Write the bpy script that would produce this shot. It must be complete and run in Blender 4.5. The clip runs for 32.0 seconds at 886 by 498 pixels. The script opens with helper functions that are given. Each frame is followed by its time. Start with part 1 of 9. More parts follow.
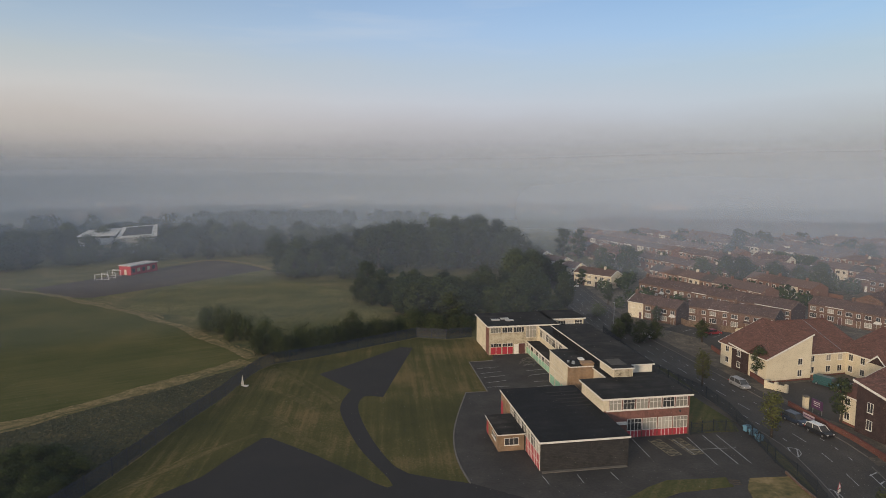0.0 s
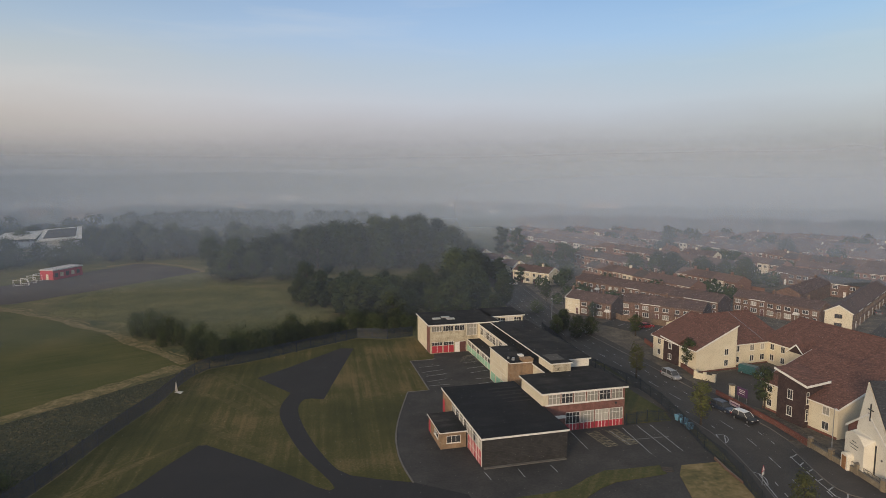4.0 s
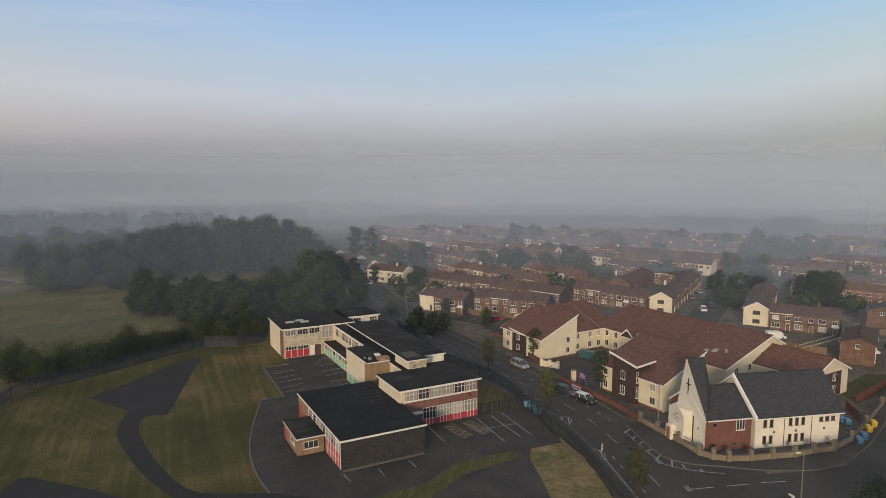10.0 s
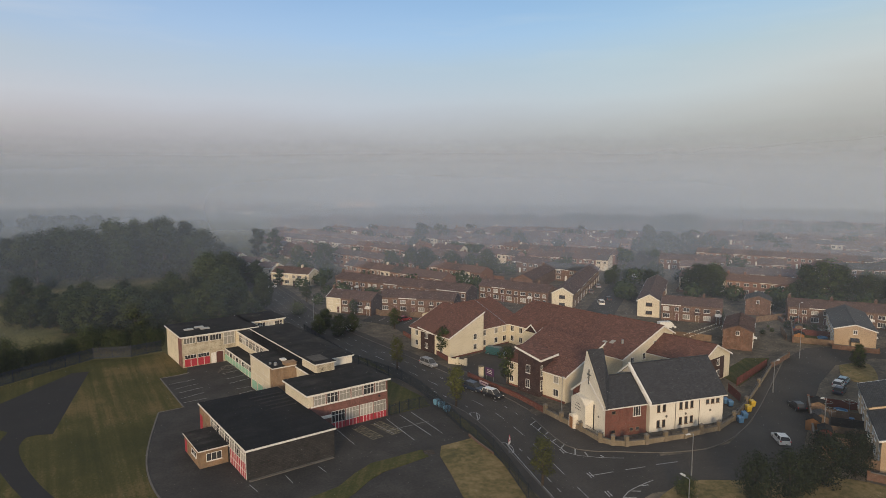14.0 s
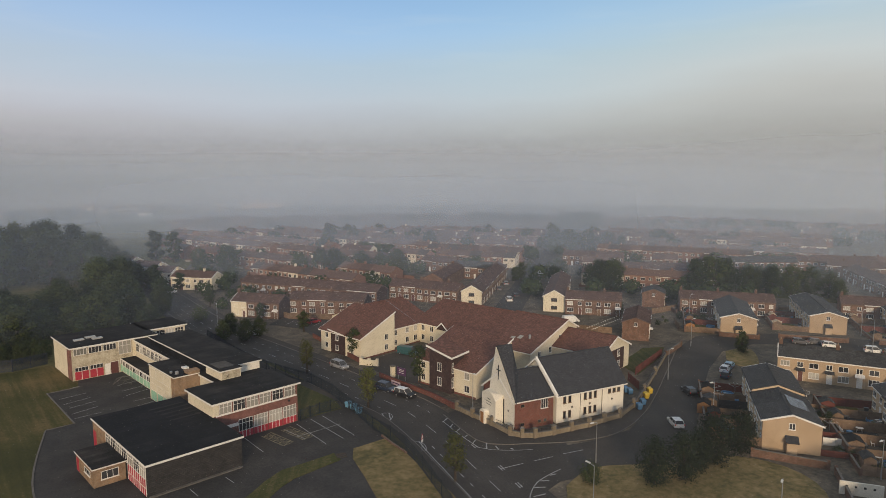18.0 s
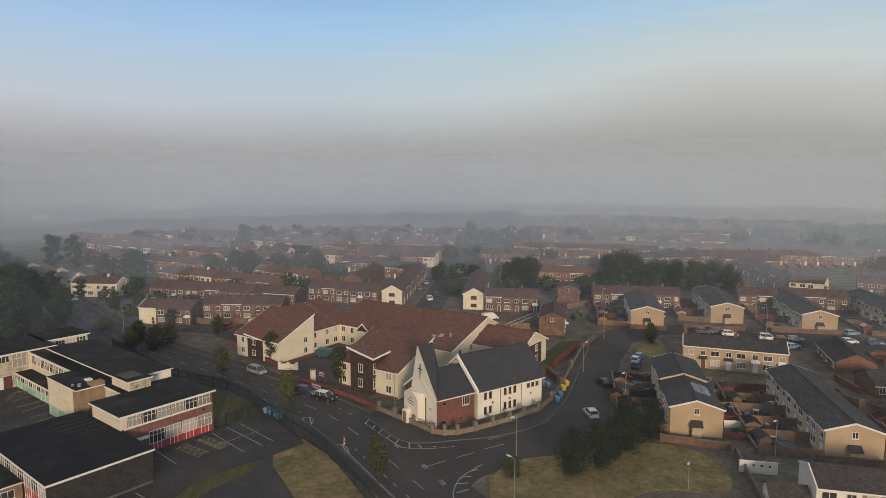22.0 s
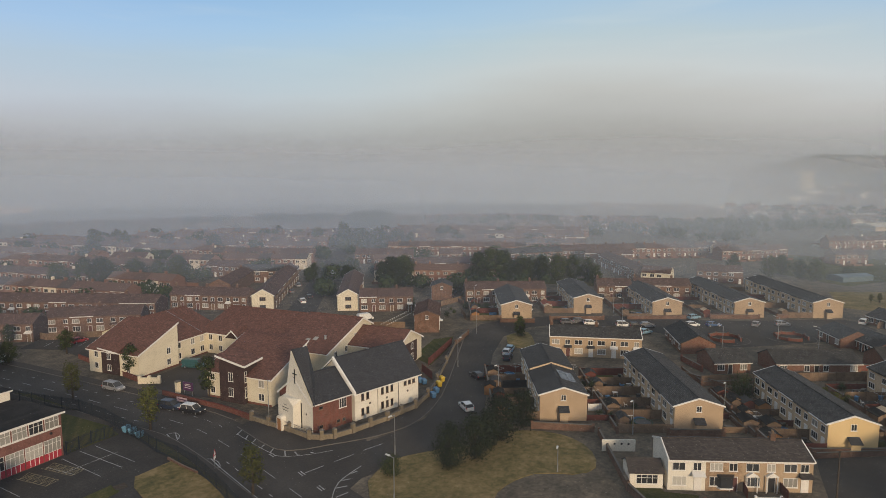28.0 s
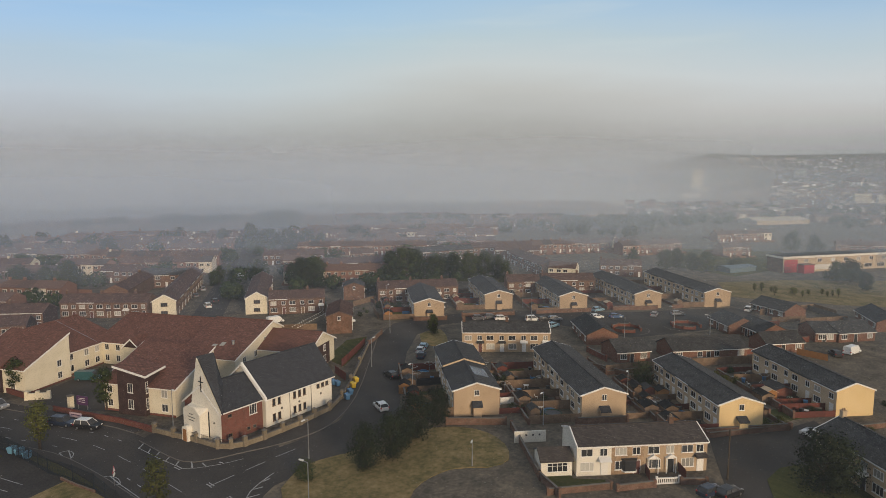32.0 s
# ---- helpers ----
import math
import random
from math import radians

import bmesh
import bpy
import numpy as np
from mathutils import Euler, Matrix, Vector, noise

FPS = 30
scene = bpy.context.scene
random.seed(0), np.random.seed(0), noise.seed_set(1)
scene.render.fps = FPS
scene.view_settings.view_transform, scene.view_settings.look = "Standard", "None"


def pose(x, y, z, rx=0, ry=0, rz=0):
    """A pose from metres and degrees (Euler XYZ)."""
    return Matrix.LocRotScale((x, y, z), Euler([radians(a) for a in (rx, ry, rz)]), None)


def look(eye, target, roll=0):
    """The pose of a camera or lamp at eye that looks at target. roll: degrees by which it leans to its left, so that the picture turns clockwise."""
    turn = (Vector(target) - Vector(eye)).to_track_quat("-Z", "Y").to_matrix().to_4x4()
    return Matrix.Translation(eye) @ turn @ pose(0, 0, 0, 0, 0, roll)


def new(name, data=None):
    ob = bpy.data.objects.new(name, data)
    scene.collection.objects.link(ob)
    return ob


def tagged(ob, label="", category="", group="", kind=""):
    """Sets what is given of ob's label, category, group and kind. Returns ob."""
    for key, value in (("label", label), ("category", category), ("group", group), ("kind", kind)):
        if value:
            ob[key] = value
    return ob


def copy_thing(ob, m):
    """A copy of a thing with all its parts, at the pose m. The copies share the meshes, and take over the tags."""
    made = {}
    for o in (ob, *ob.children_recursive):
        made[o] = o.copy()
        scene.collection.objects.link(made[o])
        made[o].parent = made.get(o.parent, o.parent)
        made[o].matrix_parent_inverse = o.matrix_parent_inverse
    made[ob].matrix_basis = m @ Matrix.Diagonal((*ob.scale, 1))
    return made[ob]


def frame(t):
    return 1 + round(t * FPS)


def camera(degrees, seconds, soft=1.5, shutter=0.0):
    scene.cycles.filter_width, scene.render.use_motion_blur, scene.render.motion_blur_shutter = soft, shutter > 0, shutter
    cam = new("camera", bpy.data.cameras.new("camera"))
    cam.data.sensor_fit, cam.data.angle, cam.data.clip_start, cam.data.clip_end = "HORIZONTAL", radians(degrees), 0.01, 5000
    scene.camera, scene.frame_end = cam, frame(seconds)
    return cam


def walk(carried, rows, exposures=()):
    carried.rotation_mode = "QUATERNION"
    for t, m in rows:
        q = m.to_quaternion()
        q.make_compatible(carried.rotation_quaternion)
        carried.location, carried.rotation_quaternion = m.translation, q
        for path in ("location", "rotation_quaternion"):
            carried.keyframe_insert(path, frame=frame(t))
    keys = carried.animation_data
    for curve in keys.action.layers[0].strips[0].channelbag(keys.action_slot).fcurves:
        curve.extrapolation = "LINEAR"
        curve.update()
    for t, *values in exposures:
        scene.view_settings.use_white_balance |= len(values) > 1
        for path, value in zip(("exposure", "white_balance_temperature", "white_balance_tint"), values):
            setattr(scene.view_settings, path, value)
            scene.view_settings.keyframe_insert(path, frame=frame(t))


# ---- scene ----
cam = camera(69.47, 32.0, soft=0.8)
walk(cam, [
    (0, pose(0, 0, 44, 83.25, 0.05, -0.01)),
    (1, pose(0, 0, 44, 83.23, 0.06, -0.89)),
    (2, pose(0, 0, 44, 83.22, 0.12, -1.98)),
    (3, pose(0, 0, 44, 83.18, 0.10, -3.55)),
    (3.5, pose(0, 0, 44, 83.18, 0.11, -4.52)),
    (4.5, pose(0, 0, 44, 83.16, 0.05, -6.26)),
    (5.5, pose(0, 0, 44, 83.15, -0.02, -8.00)),
    (6, pose(0, 0, 44, 83.14, -0.02, -9.04)),
    (7, pose(0, 0, 44, 83.15, -0.03, -11.47)),
    (8, pose(0, 0, 44, 83.14, -0.06, -13.85)),
    (9, pose(0, 0, 44, 83.14, -0.05, -16.19)),
    (10, pose(0, 0, 44, 83.14, -0.05, -18.54)),
    (11, pose(0, 0, 44, 83.15, -0.06, -20.84)),
    (12, pose(0, 0, 44, 83.15, -0.07, -23.07)),
    (13, pose(0, 0, 44, 83.15, -0.08, -25.17)),
    (14, pose(0, 0, 44, 83.15, -0.03, -26.94)),
    (14.5, pose(0, 0, 44, 83.15, -0.08, -27.84)),
    (15.5, pose(0, 0, 44, 83.15, -0.09, -29.81)),
    (16.5, pose(0, 0, 44, 83.14, -0.09, -31.79)),
    (17, pose(0, 0, 44, 83.13, -0.10, -32.91)),
    (18, pose(0, 0, 44, 83.13, -0.08, -35.07)),
    (19, pose(0, 0, 44, 83.13, -0.05, -36.97)),
    (20, pose(0, 0, 44, 83.12, -0.07, -38.78)),
    (21, pose(0, 0, 44, 83.12, -0.06, -40.62)),
    (22, pose(0, 0, 44, 83.11, -0.06, -42.31)),
    (23, pose(0, 0, 44, 83.12, -0.05, -44.13)),
    (24, pose(0, 0, 44, 83.13, 0.01, -46.03)),
    (25, pose(0, 0, 44, 83.11, 0.01, -47.94)),
    (25.5, pose(0, 0, 44, 83.11, 0.03, -48.91)),
    (26.5, pose(0, 0, 44, 83.10, 0.02, -50.81)),
    (27.5, pose(0, 0, 44, 83.09, 0.01, -52.72)),
    (28, pose(0, 0, 44, 83.09, 0.01, -53.70)),
    (29, pose(0, 0, 44, 83.09, 0.04, -55.78)),
    (30, pose(0, 0, 44, 83.05, 0.04, -57.76)),
    (31, pose(0, 0, 44, 83.03, 0.08, -59.75)),
    (32, pose(0, 0, 44, 82.99, 0.09, -61.66)),
])

# ---- world, sun, exposure ----
SUN_AZ, SUN_EL = 214.0, 13.0   # compass degrees from +y, elevation


def node_tree(idblock):
    idblock.use_nodes = True
    nt = idblock.node_tree
    nt.nodes.clear()
    return nt


def add(nt, kind, **kw):
    n = nt.nodes.new(kind)
    for k, val in kw.items():
        if k in n.inputs:
            n.inputs[k].default_value = val
    return n


def ramp(nt, stops, interp="LINEAR"):
    r = nt.nodes.new("ShaderNodeValToRGB")
    r.color_ramp.interpolation = interp
    els = r.color_ramp.elements
    while len(els) < len(stops):
        els.new(0.5)
    for e, (p, c) in zip(els, stops):
        e.position = p
        e.color = (c, c, c, 1) if isinstance(c, (int, float)) else (*c, 1)
    return r


world = bpy.data.worlds.new("misty_morning_sky")
scene.world = world
nt = node_tree(world)
coord = nt.nodes.new("ShaderNodeTexCoord")
sep = nt.nodes.new("ShaderNodeSeparateXYZ")
nt.links.new(coord.outputs["Generated"], sep.inputs[0])
sky = nt.nodes.new("ShaderNodeTexSky")
sky.sky_type, sky.sun_disc = "NISHITA", False
sky.sun_elevation, sky.sun_rotation = radians(SUN_EL), radians(SUN_AZ)
sky.air_density, sky.dust_density, sky.ozone_density = 1.0, 0.6, 2.0
gain = nt.nodes.new("ShaderNodeVectorMath")
gain.operation = "SCALE"
gain.inputs["Scale"].default_value = 0.105
nt.links.new(sky.outputs[0], gain.inputs[0])
# mist bank lying round the horizon: its height wavers with a broad noise, thin cloud streaks above
warp = nt.nodes.new("ShaderNodeMapping")
warp.inputs["Scale"].default_value = (2.0, 2.0, 9.0)
nt.links.new(coord.outputs["Generated"], warp.inputs[0])
n1 = add(nt, "ShaderNodeTexNoise", Scale=1.3, Detail=4.0, Roughness=0.55)
nt.links.new(warp.outputs[0], n1.inputs["Vector"])
sub = nt.nodes.new("ShaderNodeMath")
sub.operation = "MULTIPLY_ADD"
sub.inputs[1].default_value = 0.05
nt.links.new(n1.outputs[0], sub.inputs[0])
shift = nt.nodes.new("ShaderNodeMath")
shift.operation = "ADD"
shift.inputs[1].default_value = -0.025
nt.links.new(sep.outputs[2], shift.inputs[0])
# bearing from -180 to 180 degrees on 0 to 1: the bank stands higher towards the east, its hue drifts from buff to blue to grey
bearing = nt.nodes.new("ShaderNodeMath")
bearing.operation = "ARCTAN2"
nt.links.new(sep.outputs[0], bearing.inputs[0])
nt.links.new(sep.outputs[1], bearing.inputs[1])
turn01 = nt.nodes.new("ShaderNodeMapRange")
turn01.inputs["From Min"].default_value, turn01.inputs["From Max"].default_value = -math.pi, math.pi
nt.links.new(bearing.outputs[0], turn01.inputs["Value"])


def by_bearing(stops):
    r = ramp(nt, [((az + 180) / 360, c) for az, c in stops], "B_SPLINE")
    nt.links.new(turn01.outputs[0], r.inputs[0])
    return r


bank = by_bearing([(-180, 0.5), (-60, 0.5), (-35, 0.35), (0, 0.45), (38, 0.55), (55, 0.22), (66, 0.0), (77, 0.12), (92, 0.5), (120, 0.5), (180, 0.5)])
bank_up = nt.nodes.new("ShaderNodeMath")
bank_up.operation = "MULTIPLY_ADD"
bank_up.inputs[1].default_value = 0.12
nt.links.new(bank.outputs[0], bank_up.inputs[0])
nt.links.new(shift.outputs[0], bank_up.inputs[2])
level = nt.nodes.new("ShaderNodeMath")
level.operation = "SUBTRACT"
level.inputs[1].default_value = 0.06
nt.links.new(bank_up.outputs[0], level.inputs[0])
nt.links.new(level.outputs[0], sub.inputs[2])
mist_amount = ramp(nt, [(0.0, 1.0), (0.09, 1.0), (0.15, 0.86), (0.21, 0.6), (0.26, 0.42), (0.40, 0.38), (0.7, 0.42)])
nt.links.new(sub.outputs[0], mist_amount.inputs[0])
mist_tone = ramp(nt, [(0.0, (0.372, 0.368, 0.380)), (0.03, (0.425, 0.420, 0.438)), (0.065, (0.495, 0.495, 0.518)), (0.10, (0.545, 0.575, 0.625)),
                      (0.15, (0.50, 0.58, 0.67)), (0.20, (0.46, 0.61, 0.84)), (0.26, (0.42, 0.61, 0.94)), (0.40, (0.77, 0.78, 0.80)), (0.7, (0.89, 0.89, 0.91))])
nt.links.new(sub.outputs[0], mist_tone.inputs[0])
mixw = nt.nodes.new("ShaderNodeMix")
mixw.data_type = "RGBA"
nt.links.new(mist_amount.outputs[0], mixw.inputs["Factor"])
nt.links.new(gain.outputs[0], mixw.inputs["A"])
nt.links.new(mist_tone.outputs[0], mixw.inputs["B"])
# high wisps
wisp_map = nt.nodes.new("ShaderNodeMapping")
wisp_map.inputs["Scale"].default_value = (3.0, 3.0, 26.0)
nt.links.new(coord.outputs["Generated"], wisp_map.inputs[0])
n2 = add(nt, "ShaderNodeTexNoise", Scale=1.1, Detail=5.0, Roughness=0.5)
nt.links.new(wisp_map.outputs[0], n2.inputs["Vector"])
wisps = ramp(nt, [(0.55, 0.0), (0.85, 0.35)])
nt.links.new(n2.outputs[0], wisps.inputs[0])
mixc = nt.nodes.new("ShaderNodeMix")
mixc.data_type = "RGBA"
aloft = ramp(nt, [(0.10, 0.0), (0.17, 1.0)])
nt.links.new(sep.outputs[2], aloft.inputs[0])
wm = nt.nodes.new("ShaderNodeMath")
wm.operation = "MULTIPLY"
nt.links.new(wisps.outputs[0], wm.inputs[0])
nt.links.new(aloft.outputs[0], wm.inputs[1])
nt.links.new(wm.outputs[0], mixc.inputs["Factor"])
nt.links.new(mixw.outputs["Result"], mixc.inputs["A"])
mixc.inputs["B"].default_value = (0.62, 0.66, 0.70, 1)
bg = nt.nodes.new("ShaderNodeBackground")
east = nt.nodes.new("ShaderNodeMapRange")
east.interpolation_type = "SMOOTHSTEP"
east.inputs["From Min"].default_value, east.inputs["From Max"].default_value = 0.45, 1.0
east.inputs["To Min"].default_value, east.inputs["To Max"].default_value = 0.0, 0.55
nt.links.new(sep.outputs[0], east.inputs["Value"])
warm = nt.nodes.new("ShaderNodeMix")
warm.data_type, warm.blend_type = "RGBA", "MULTIPLY"
nt.links.new(east.outputs[0], warm.inputs["Factor"])
nt.links.new(mixc.outputs["Result"], warm.inputs["A"])
warm.inputs["B"].default_value = (1.18, 1.16, 1.04, 1)
drift = by_bearing([(-180, (0.8, 0.8, 0.8)), (-70, (0.86, 0.8, 0.72)), (-32, (0.87, 0.8, 0.70)), (-8, (0.81, 0.8, 0.81)), (15, (0.775, 0.8, 0.83)), (40, (0.735, 0.8, 0.80)), (62, (0.78, 0.8, 0.77)), (90, (0.79, 0.8, 0.80)), (180, (0.8, 0.8, 0.8))])
hued = nt.nodes.new("ShaderNodeMix")
hued.data_type, hued.blend_type = "RGBA", "MULTIPLY"
hued.inputs["Factor"].default_value = 1.0
nt.links.new(warm.outputs["Result"], hued.inputs["A"])
nt.links.new(drift.outputs[0], hued.inputs["B"])
nt.links.new(hued.outputs["Result"], bg.inputs["Color"])
bg.inputs["Strength"].default_value = 1.25
outw = nt.nodes.new("ShaderNodeOutputWorld")
nt.links.new(bg.outputs[0], outw.inputs[0])

sun = new("sun", bpy.data.lights.new("sun", "SUN"))
sun.data.energy, sun.data.angle, sun.data.color = 2.85, radians(9), (1.0, 0.76, 0.50)
sa, se = radians(SUN_AZ), radians(SUN_EL)
sun_from = Vector((math.sin(sa) * math.cos(se), math.cos(sa) * math.cos(se), math.sin(se)))
sun.matrix_world = look((sun_from * 300)[:], (0, 0, 0))


# ---- materials ----
MATS = {}


def surface(name, colours, scale=1.0, fine=8.0, rough=0.85, bump=0.3, metal=0.0, per_object=0.0, stretch=(1, 1, 1), spec=0.3, depth=0.02):
    """A two-scale procedural surface: broad stains and fine grain between the given colours, with a fine relief."""
    if name in MATS:
        return MATS[name]
    m = bpy.data.materials.new(name)
    nt = node_tree(m)
    tc = nt.nodes.new("ShaderNodeTexCoord")
    mp = nt.nodes.new("ShaderNodeMapping")
    mp.inputs["Scale"].default_value = stretch
    nt.links.new(tc.outputs["Object"], mp.inputs[0])
    broad = add(nt, "ShaderNodeTexNoise", Scale=scale, Detail=5.0, Roughness=0.6)
    grain = add(nt, "ShaderNodeTexNoise", Scale=fine, Detail=4.0, Roughness=0.65)
    nt.links.new(mp.outputs[0], broad.inputs["Vector"])
    nt.links.new(mp.outputs[0], grain.inputs["Vector"])
    mixf = nt.nodes.new("ShaderNodeMath")
    mixf.operation = "MULTIPLY_ADD"
    mixf.inputs[1].default_value = 0.45
    nt.links.new(grain.outputs[0], mixf.inputs[0])
    half = nt.nodes.new("ShaderNodeMath")
    half.operation = "MULTIPLY"
    half.inputs[1].default_value = 0.55
    nt.links.new(broad.outputs[0], half.inputs[0])
    nt.links.new(half.outputs[0], mixf.inputs[2])
    k = len(colours)
    r = ramp(nt, [(0.34 + 0.32 * i / max(k - 1, 1), c) for i, c in enumerate(colours)])
    nt.links.new(mixf.outputs[0], r.inputs[0])
    col = r.outputs[0]
    if per_object:
        info = nt.nodes.new("ShaderNodeObjectInfo")
        mr = add(nt, "ShaderNodeMapRange")
        mr.inputs["To Min"].default_value, mr.inputs["To Max"].default_value = 1 - per_object, 1 + per_object
        nt.links.new(info.outputs["Random"], mr.inputs["Value"])
        hs = nt.nodes.new("ShaderNodeHueSaturation")
        nt.links.new(mr.outputs[0], hs.inputs["Value"])
        nt.links.new(col, hs.inputs["Color"])
        col = hs.outputs[0]
    b = nt.nodes.new("ShaderNodeBsdfPrincipled")
    b.inputs["Roughness"].default_value, b.inputs["Metallic"].default_value = rough, metal
    b.inputs["Specular IOR Level"].default_value = spec
    nt.links.new(col, b.inputs["Base Color"])
    if bump:
        bp = nt.nodes.new("ShaderNodeBump")
        bp.inputs["Strength"].default_value, bp.inputs["Distance"].default_value = bump, depth
        nt.links.new(mixf.outputs[0], bp.inputs["Height"])
        nt.links.new(bp.outputs[0], b.inputs["Normal"])
    o = nt.nodes.new("ShaderNodeOutputMaterial")
    nt.links.new(b.outputs[0], o.inputs[0])
    MATS[name] = m
    return m


def coursed(name, base, second, joint, across, high, joint_w=0.06, rough=0.85, per_object=0.06, bump=0.4, stain=0.35, offset=0.5):
    """Brick or tile courses with joints, seen on vertical faces and slopes alike (runs along the longer plan axis of each face)."""
    if name in MATS:
        return MATS[name]
    m = bpy.data.materials.new(name)
    nt = node_tree(m)
    tc = nt.nodes.new("ShaderNodeTexCoord")
    sp = nt.nodes.new("ShaderNodeSeparateXYZ")
    nt.links.new(tc.outputs["Object"], sp.inputs[0])
    run = nt.nodes.new("ShaderNodeMath")
    run.operation = "ADD"
    nt.links.new(sp.outputs[0], run.inputs[0])
    nt.links.new(sp.outputs[1], run.inputs[1])
    cb = nt.nodes.new("ShaderNodeCombineXYZ")
    nt.links.new(run.outputs[0], cb.inputs[0])
    nt.links.new(sp.outputs[2], cb.inputs[1])
    br = nt.nodes.new("ShaderNodeTexBrick")
    br.offset = offset
    br.inputs["Scale"].default_value = 1.0
    br.inputs["Brick Width"].default_value, br.inputs["Row Height"].default_value = across, high
    br.inputs["Mortar Size"].default_value = joint_w * high
    br.inputs["Color1"].default_value, br.inputs["Color2"].default_value = (*base, 1), (*second, 1)
    br.inputs["Mortar"].default_value = (*joint, 1)
    nt.links.new(cb.outputs[0], br.inputs["Vector"])
    ns = add(nt, "ShaderNodeTexNoise", Scale=0.7, Detail=6.0, Roughness=0.65)
    nt.links.new(tc.outputs["Object"], ns.inputs["Vector"])
    sr = ramp(nt, [(0.35, 1.0 - stain), (0.65, 1.0 + stain * 0.4)])
    nt.links.new(ns.outputs[0], sr.inputs[0])
    mul = nt.nodes.new("ShaderNodeMix")
    mul.data_type, mul.blend_type = "RGBA", "MULTIPLY"
    mul.inputs["Factor"].default_value = 1.0
    nt.links.new(br.outputs["Color"], mul.inputs["A"])
    nt.links.new(sr.outputs[0], mul.inputs["B"])
    info = nt.nodes.new("ShaderNodeObjectInfo")
    mr = add(nt, "ShaderNodeMapRange")
    mr.inputs["To Min"].default_value, mr.inputs["To Max"].default_value = 1 - per_object, 1 + per_object
    nt.links.new(info.outputs["Random"], mr.inputs["Value"])
    hs = nt.nodes.new("ShaderNodeHueSaturation")
    nt.links.new(mr.outputs[0], hs.inputs["Value"])
    nt.links.new(mul.outputs["Result"], hs.inputs["Color"])
    b = nt.nodes.new("ShaderNodeBsdfPrincipled")
    b.inputs["Roughness"].default_value = rough
    b.inputs["Specular IOR Level"].default_value = 0.25
    nt.links.new(hs.outputs[0], b.inputs["Base Color"])
    bp = nt.nodes.new("ShaderNodeBump")
    bp.inputs["Strength"].default_value, bp.inputs["Distance"].default_value = bump, 0.03
    nt.links.new(br.outputs["Fac"], bp.inputs["Height"])
    bp.invert = True
    nt.links.new(bp.outputs[0], b.inputs["Normal"])
    o = nt.nodes.new("ShaderNodeOutputMaterial")
    nt.links.new(b.outputs[0], o.inputs[0])
    MATS[name] = m
    return m


def plain(name, colour, rough=0.5, metal=0.0, spec=0.5, vary=0.12):
    d = tuple(c * (1 - vary) for c in colour)
    l = tuple(min(c * (1 + vary), 1) for c in colour)
    return surface(name, [d, colour, l], 0.8, 12.0, rough, 0.05, metal, 0.0, (1, 1, 1), spec)


def lawn_material(name, lush, mid, straw, stripe_dir, stripe=1.0, dry=0.5):
    """Mown grass: mowing stripes, patches and parched streaks drawn out along the stripes."""
    m = bpy.data.materials.new(name)
    nt = node_tree(m)
    tc = nt.nodes.new("ShaderNodeTexCoord")
    rot = nt.nodes.new("ShaderNodeMapping")
    rot.inputs["Rotation"].default_value = (0, 0, radians(stripe_dir))
    nt.links.new(tc.outputs["Object"], rot.inputs[0])
    wave = add(nt, "ShaderNodeTexWave", Scale=0.16, Distortion=3.0, Detail=2.0)
    wave.inputs["Detail Scale"].default_value = 0.6
    nt.links.new(rot.outputs[0], wave.inputs["Vector"])
    st = nt.nodes.new("ShaderNodeMapping")
    st.inputs["Scale"].default_value = (0.9, 0.022, 0.1)
    nt.links.new(rot.outputs[0], st.inputs[0])
    streak = add(nt, "ShaderNodeTexNoise", Scale=1.0, Detail=6.0, Roughness=0.62)
    nt.links.new(st.outputs[0], streak.inputs["Vector"])
    patch = add(nt, "ShaderNodeTexNoise", Scale=0.05, Detail=6.0, Roughness=0.6)
    nt.links.new(tc.outputs["Object"], patch.inputs["Vector"])
    fine = add(nt, "ShaderNodeTexNoise", Scale=2.6, Detail=6.0, Roughness=0.75)
    nt.links.new(tc.outputs["Object"], fine.inputs["Vector"])
    acc = None
    for src, k in ((wave.outputs["Fac"], 0.16 * stripe), (streak.outputs[0], 0.27), (patch.outputs[0], 0.50), (fine.outputs[0], 0.36)):
        mu = nt.nodes.new("ShaderNodeMath")
        mu.operation = "MULTIPLY_ADD"
        mu.inputs[1].default_value = k
        mu.inputs[2].default_value = 0.0
        nt.links.new(src, mu.inputs[0])
        if acc is not None:
            nt.links.new(acc, mu.inputs[2])
        acc = mu.outputs[0]
    r = ramp(nt, [(0.46, lush), (0.58, mid), (0.70 - 0.1 * dry, tuple((x + y) / 2 for x, y in zip(mid, straw))), (0.84 - 0.12 * dry, straw)])
    nt.links.new(acc, r.inputs[0])
    b = nt.nodes.new("ShaderNodeBsdfPrincipled")
    b.inputs["Roughness"].default_value = 0.95
    b.inputs["Specular IOR Level"].default_value = 0.15
    nt.links.new(r.outputs[0], b.inputs["Base Color"])
    bp = nt.nodes.new("ShaderNodeBump")
    bp.inputs["Strength"].default_value, bp.inputs["Distance"].default_value = 0.7, 0.06
    nt.links.new(fine.outputs[0], bp.inputs["Height"])
    nt.links.new(bp.outputs[0], b.inputs["Normal"])
    o = nt.nodes.new("ShaderNodeOutputMaterial")
    nt.links.new(b.outputs[0], o.inputs[0])
    return m


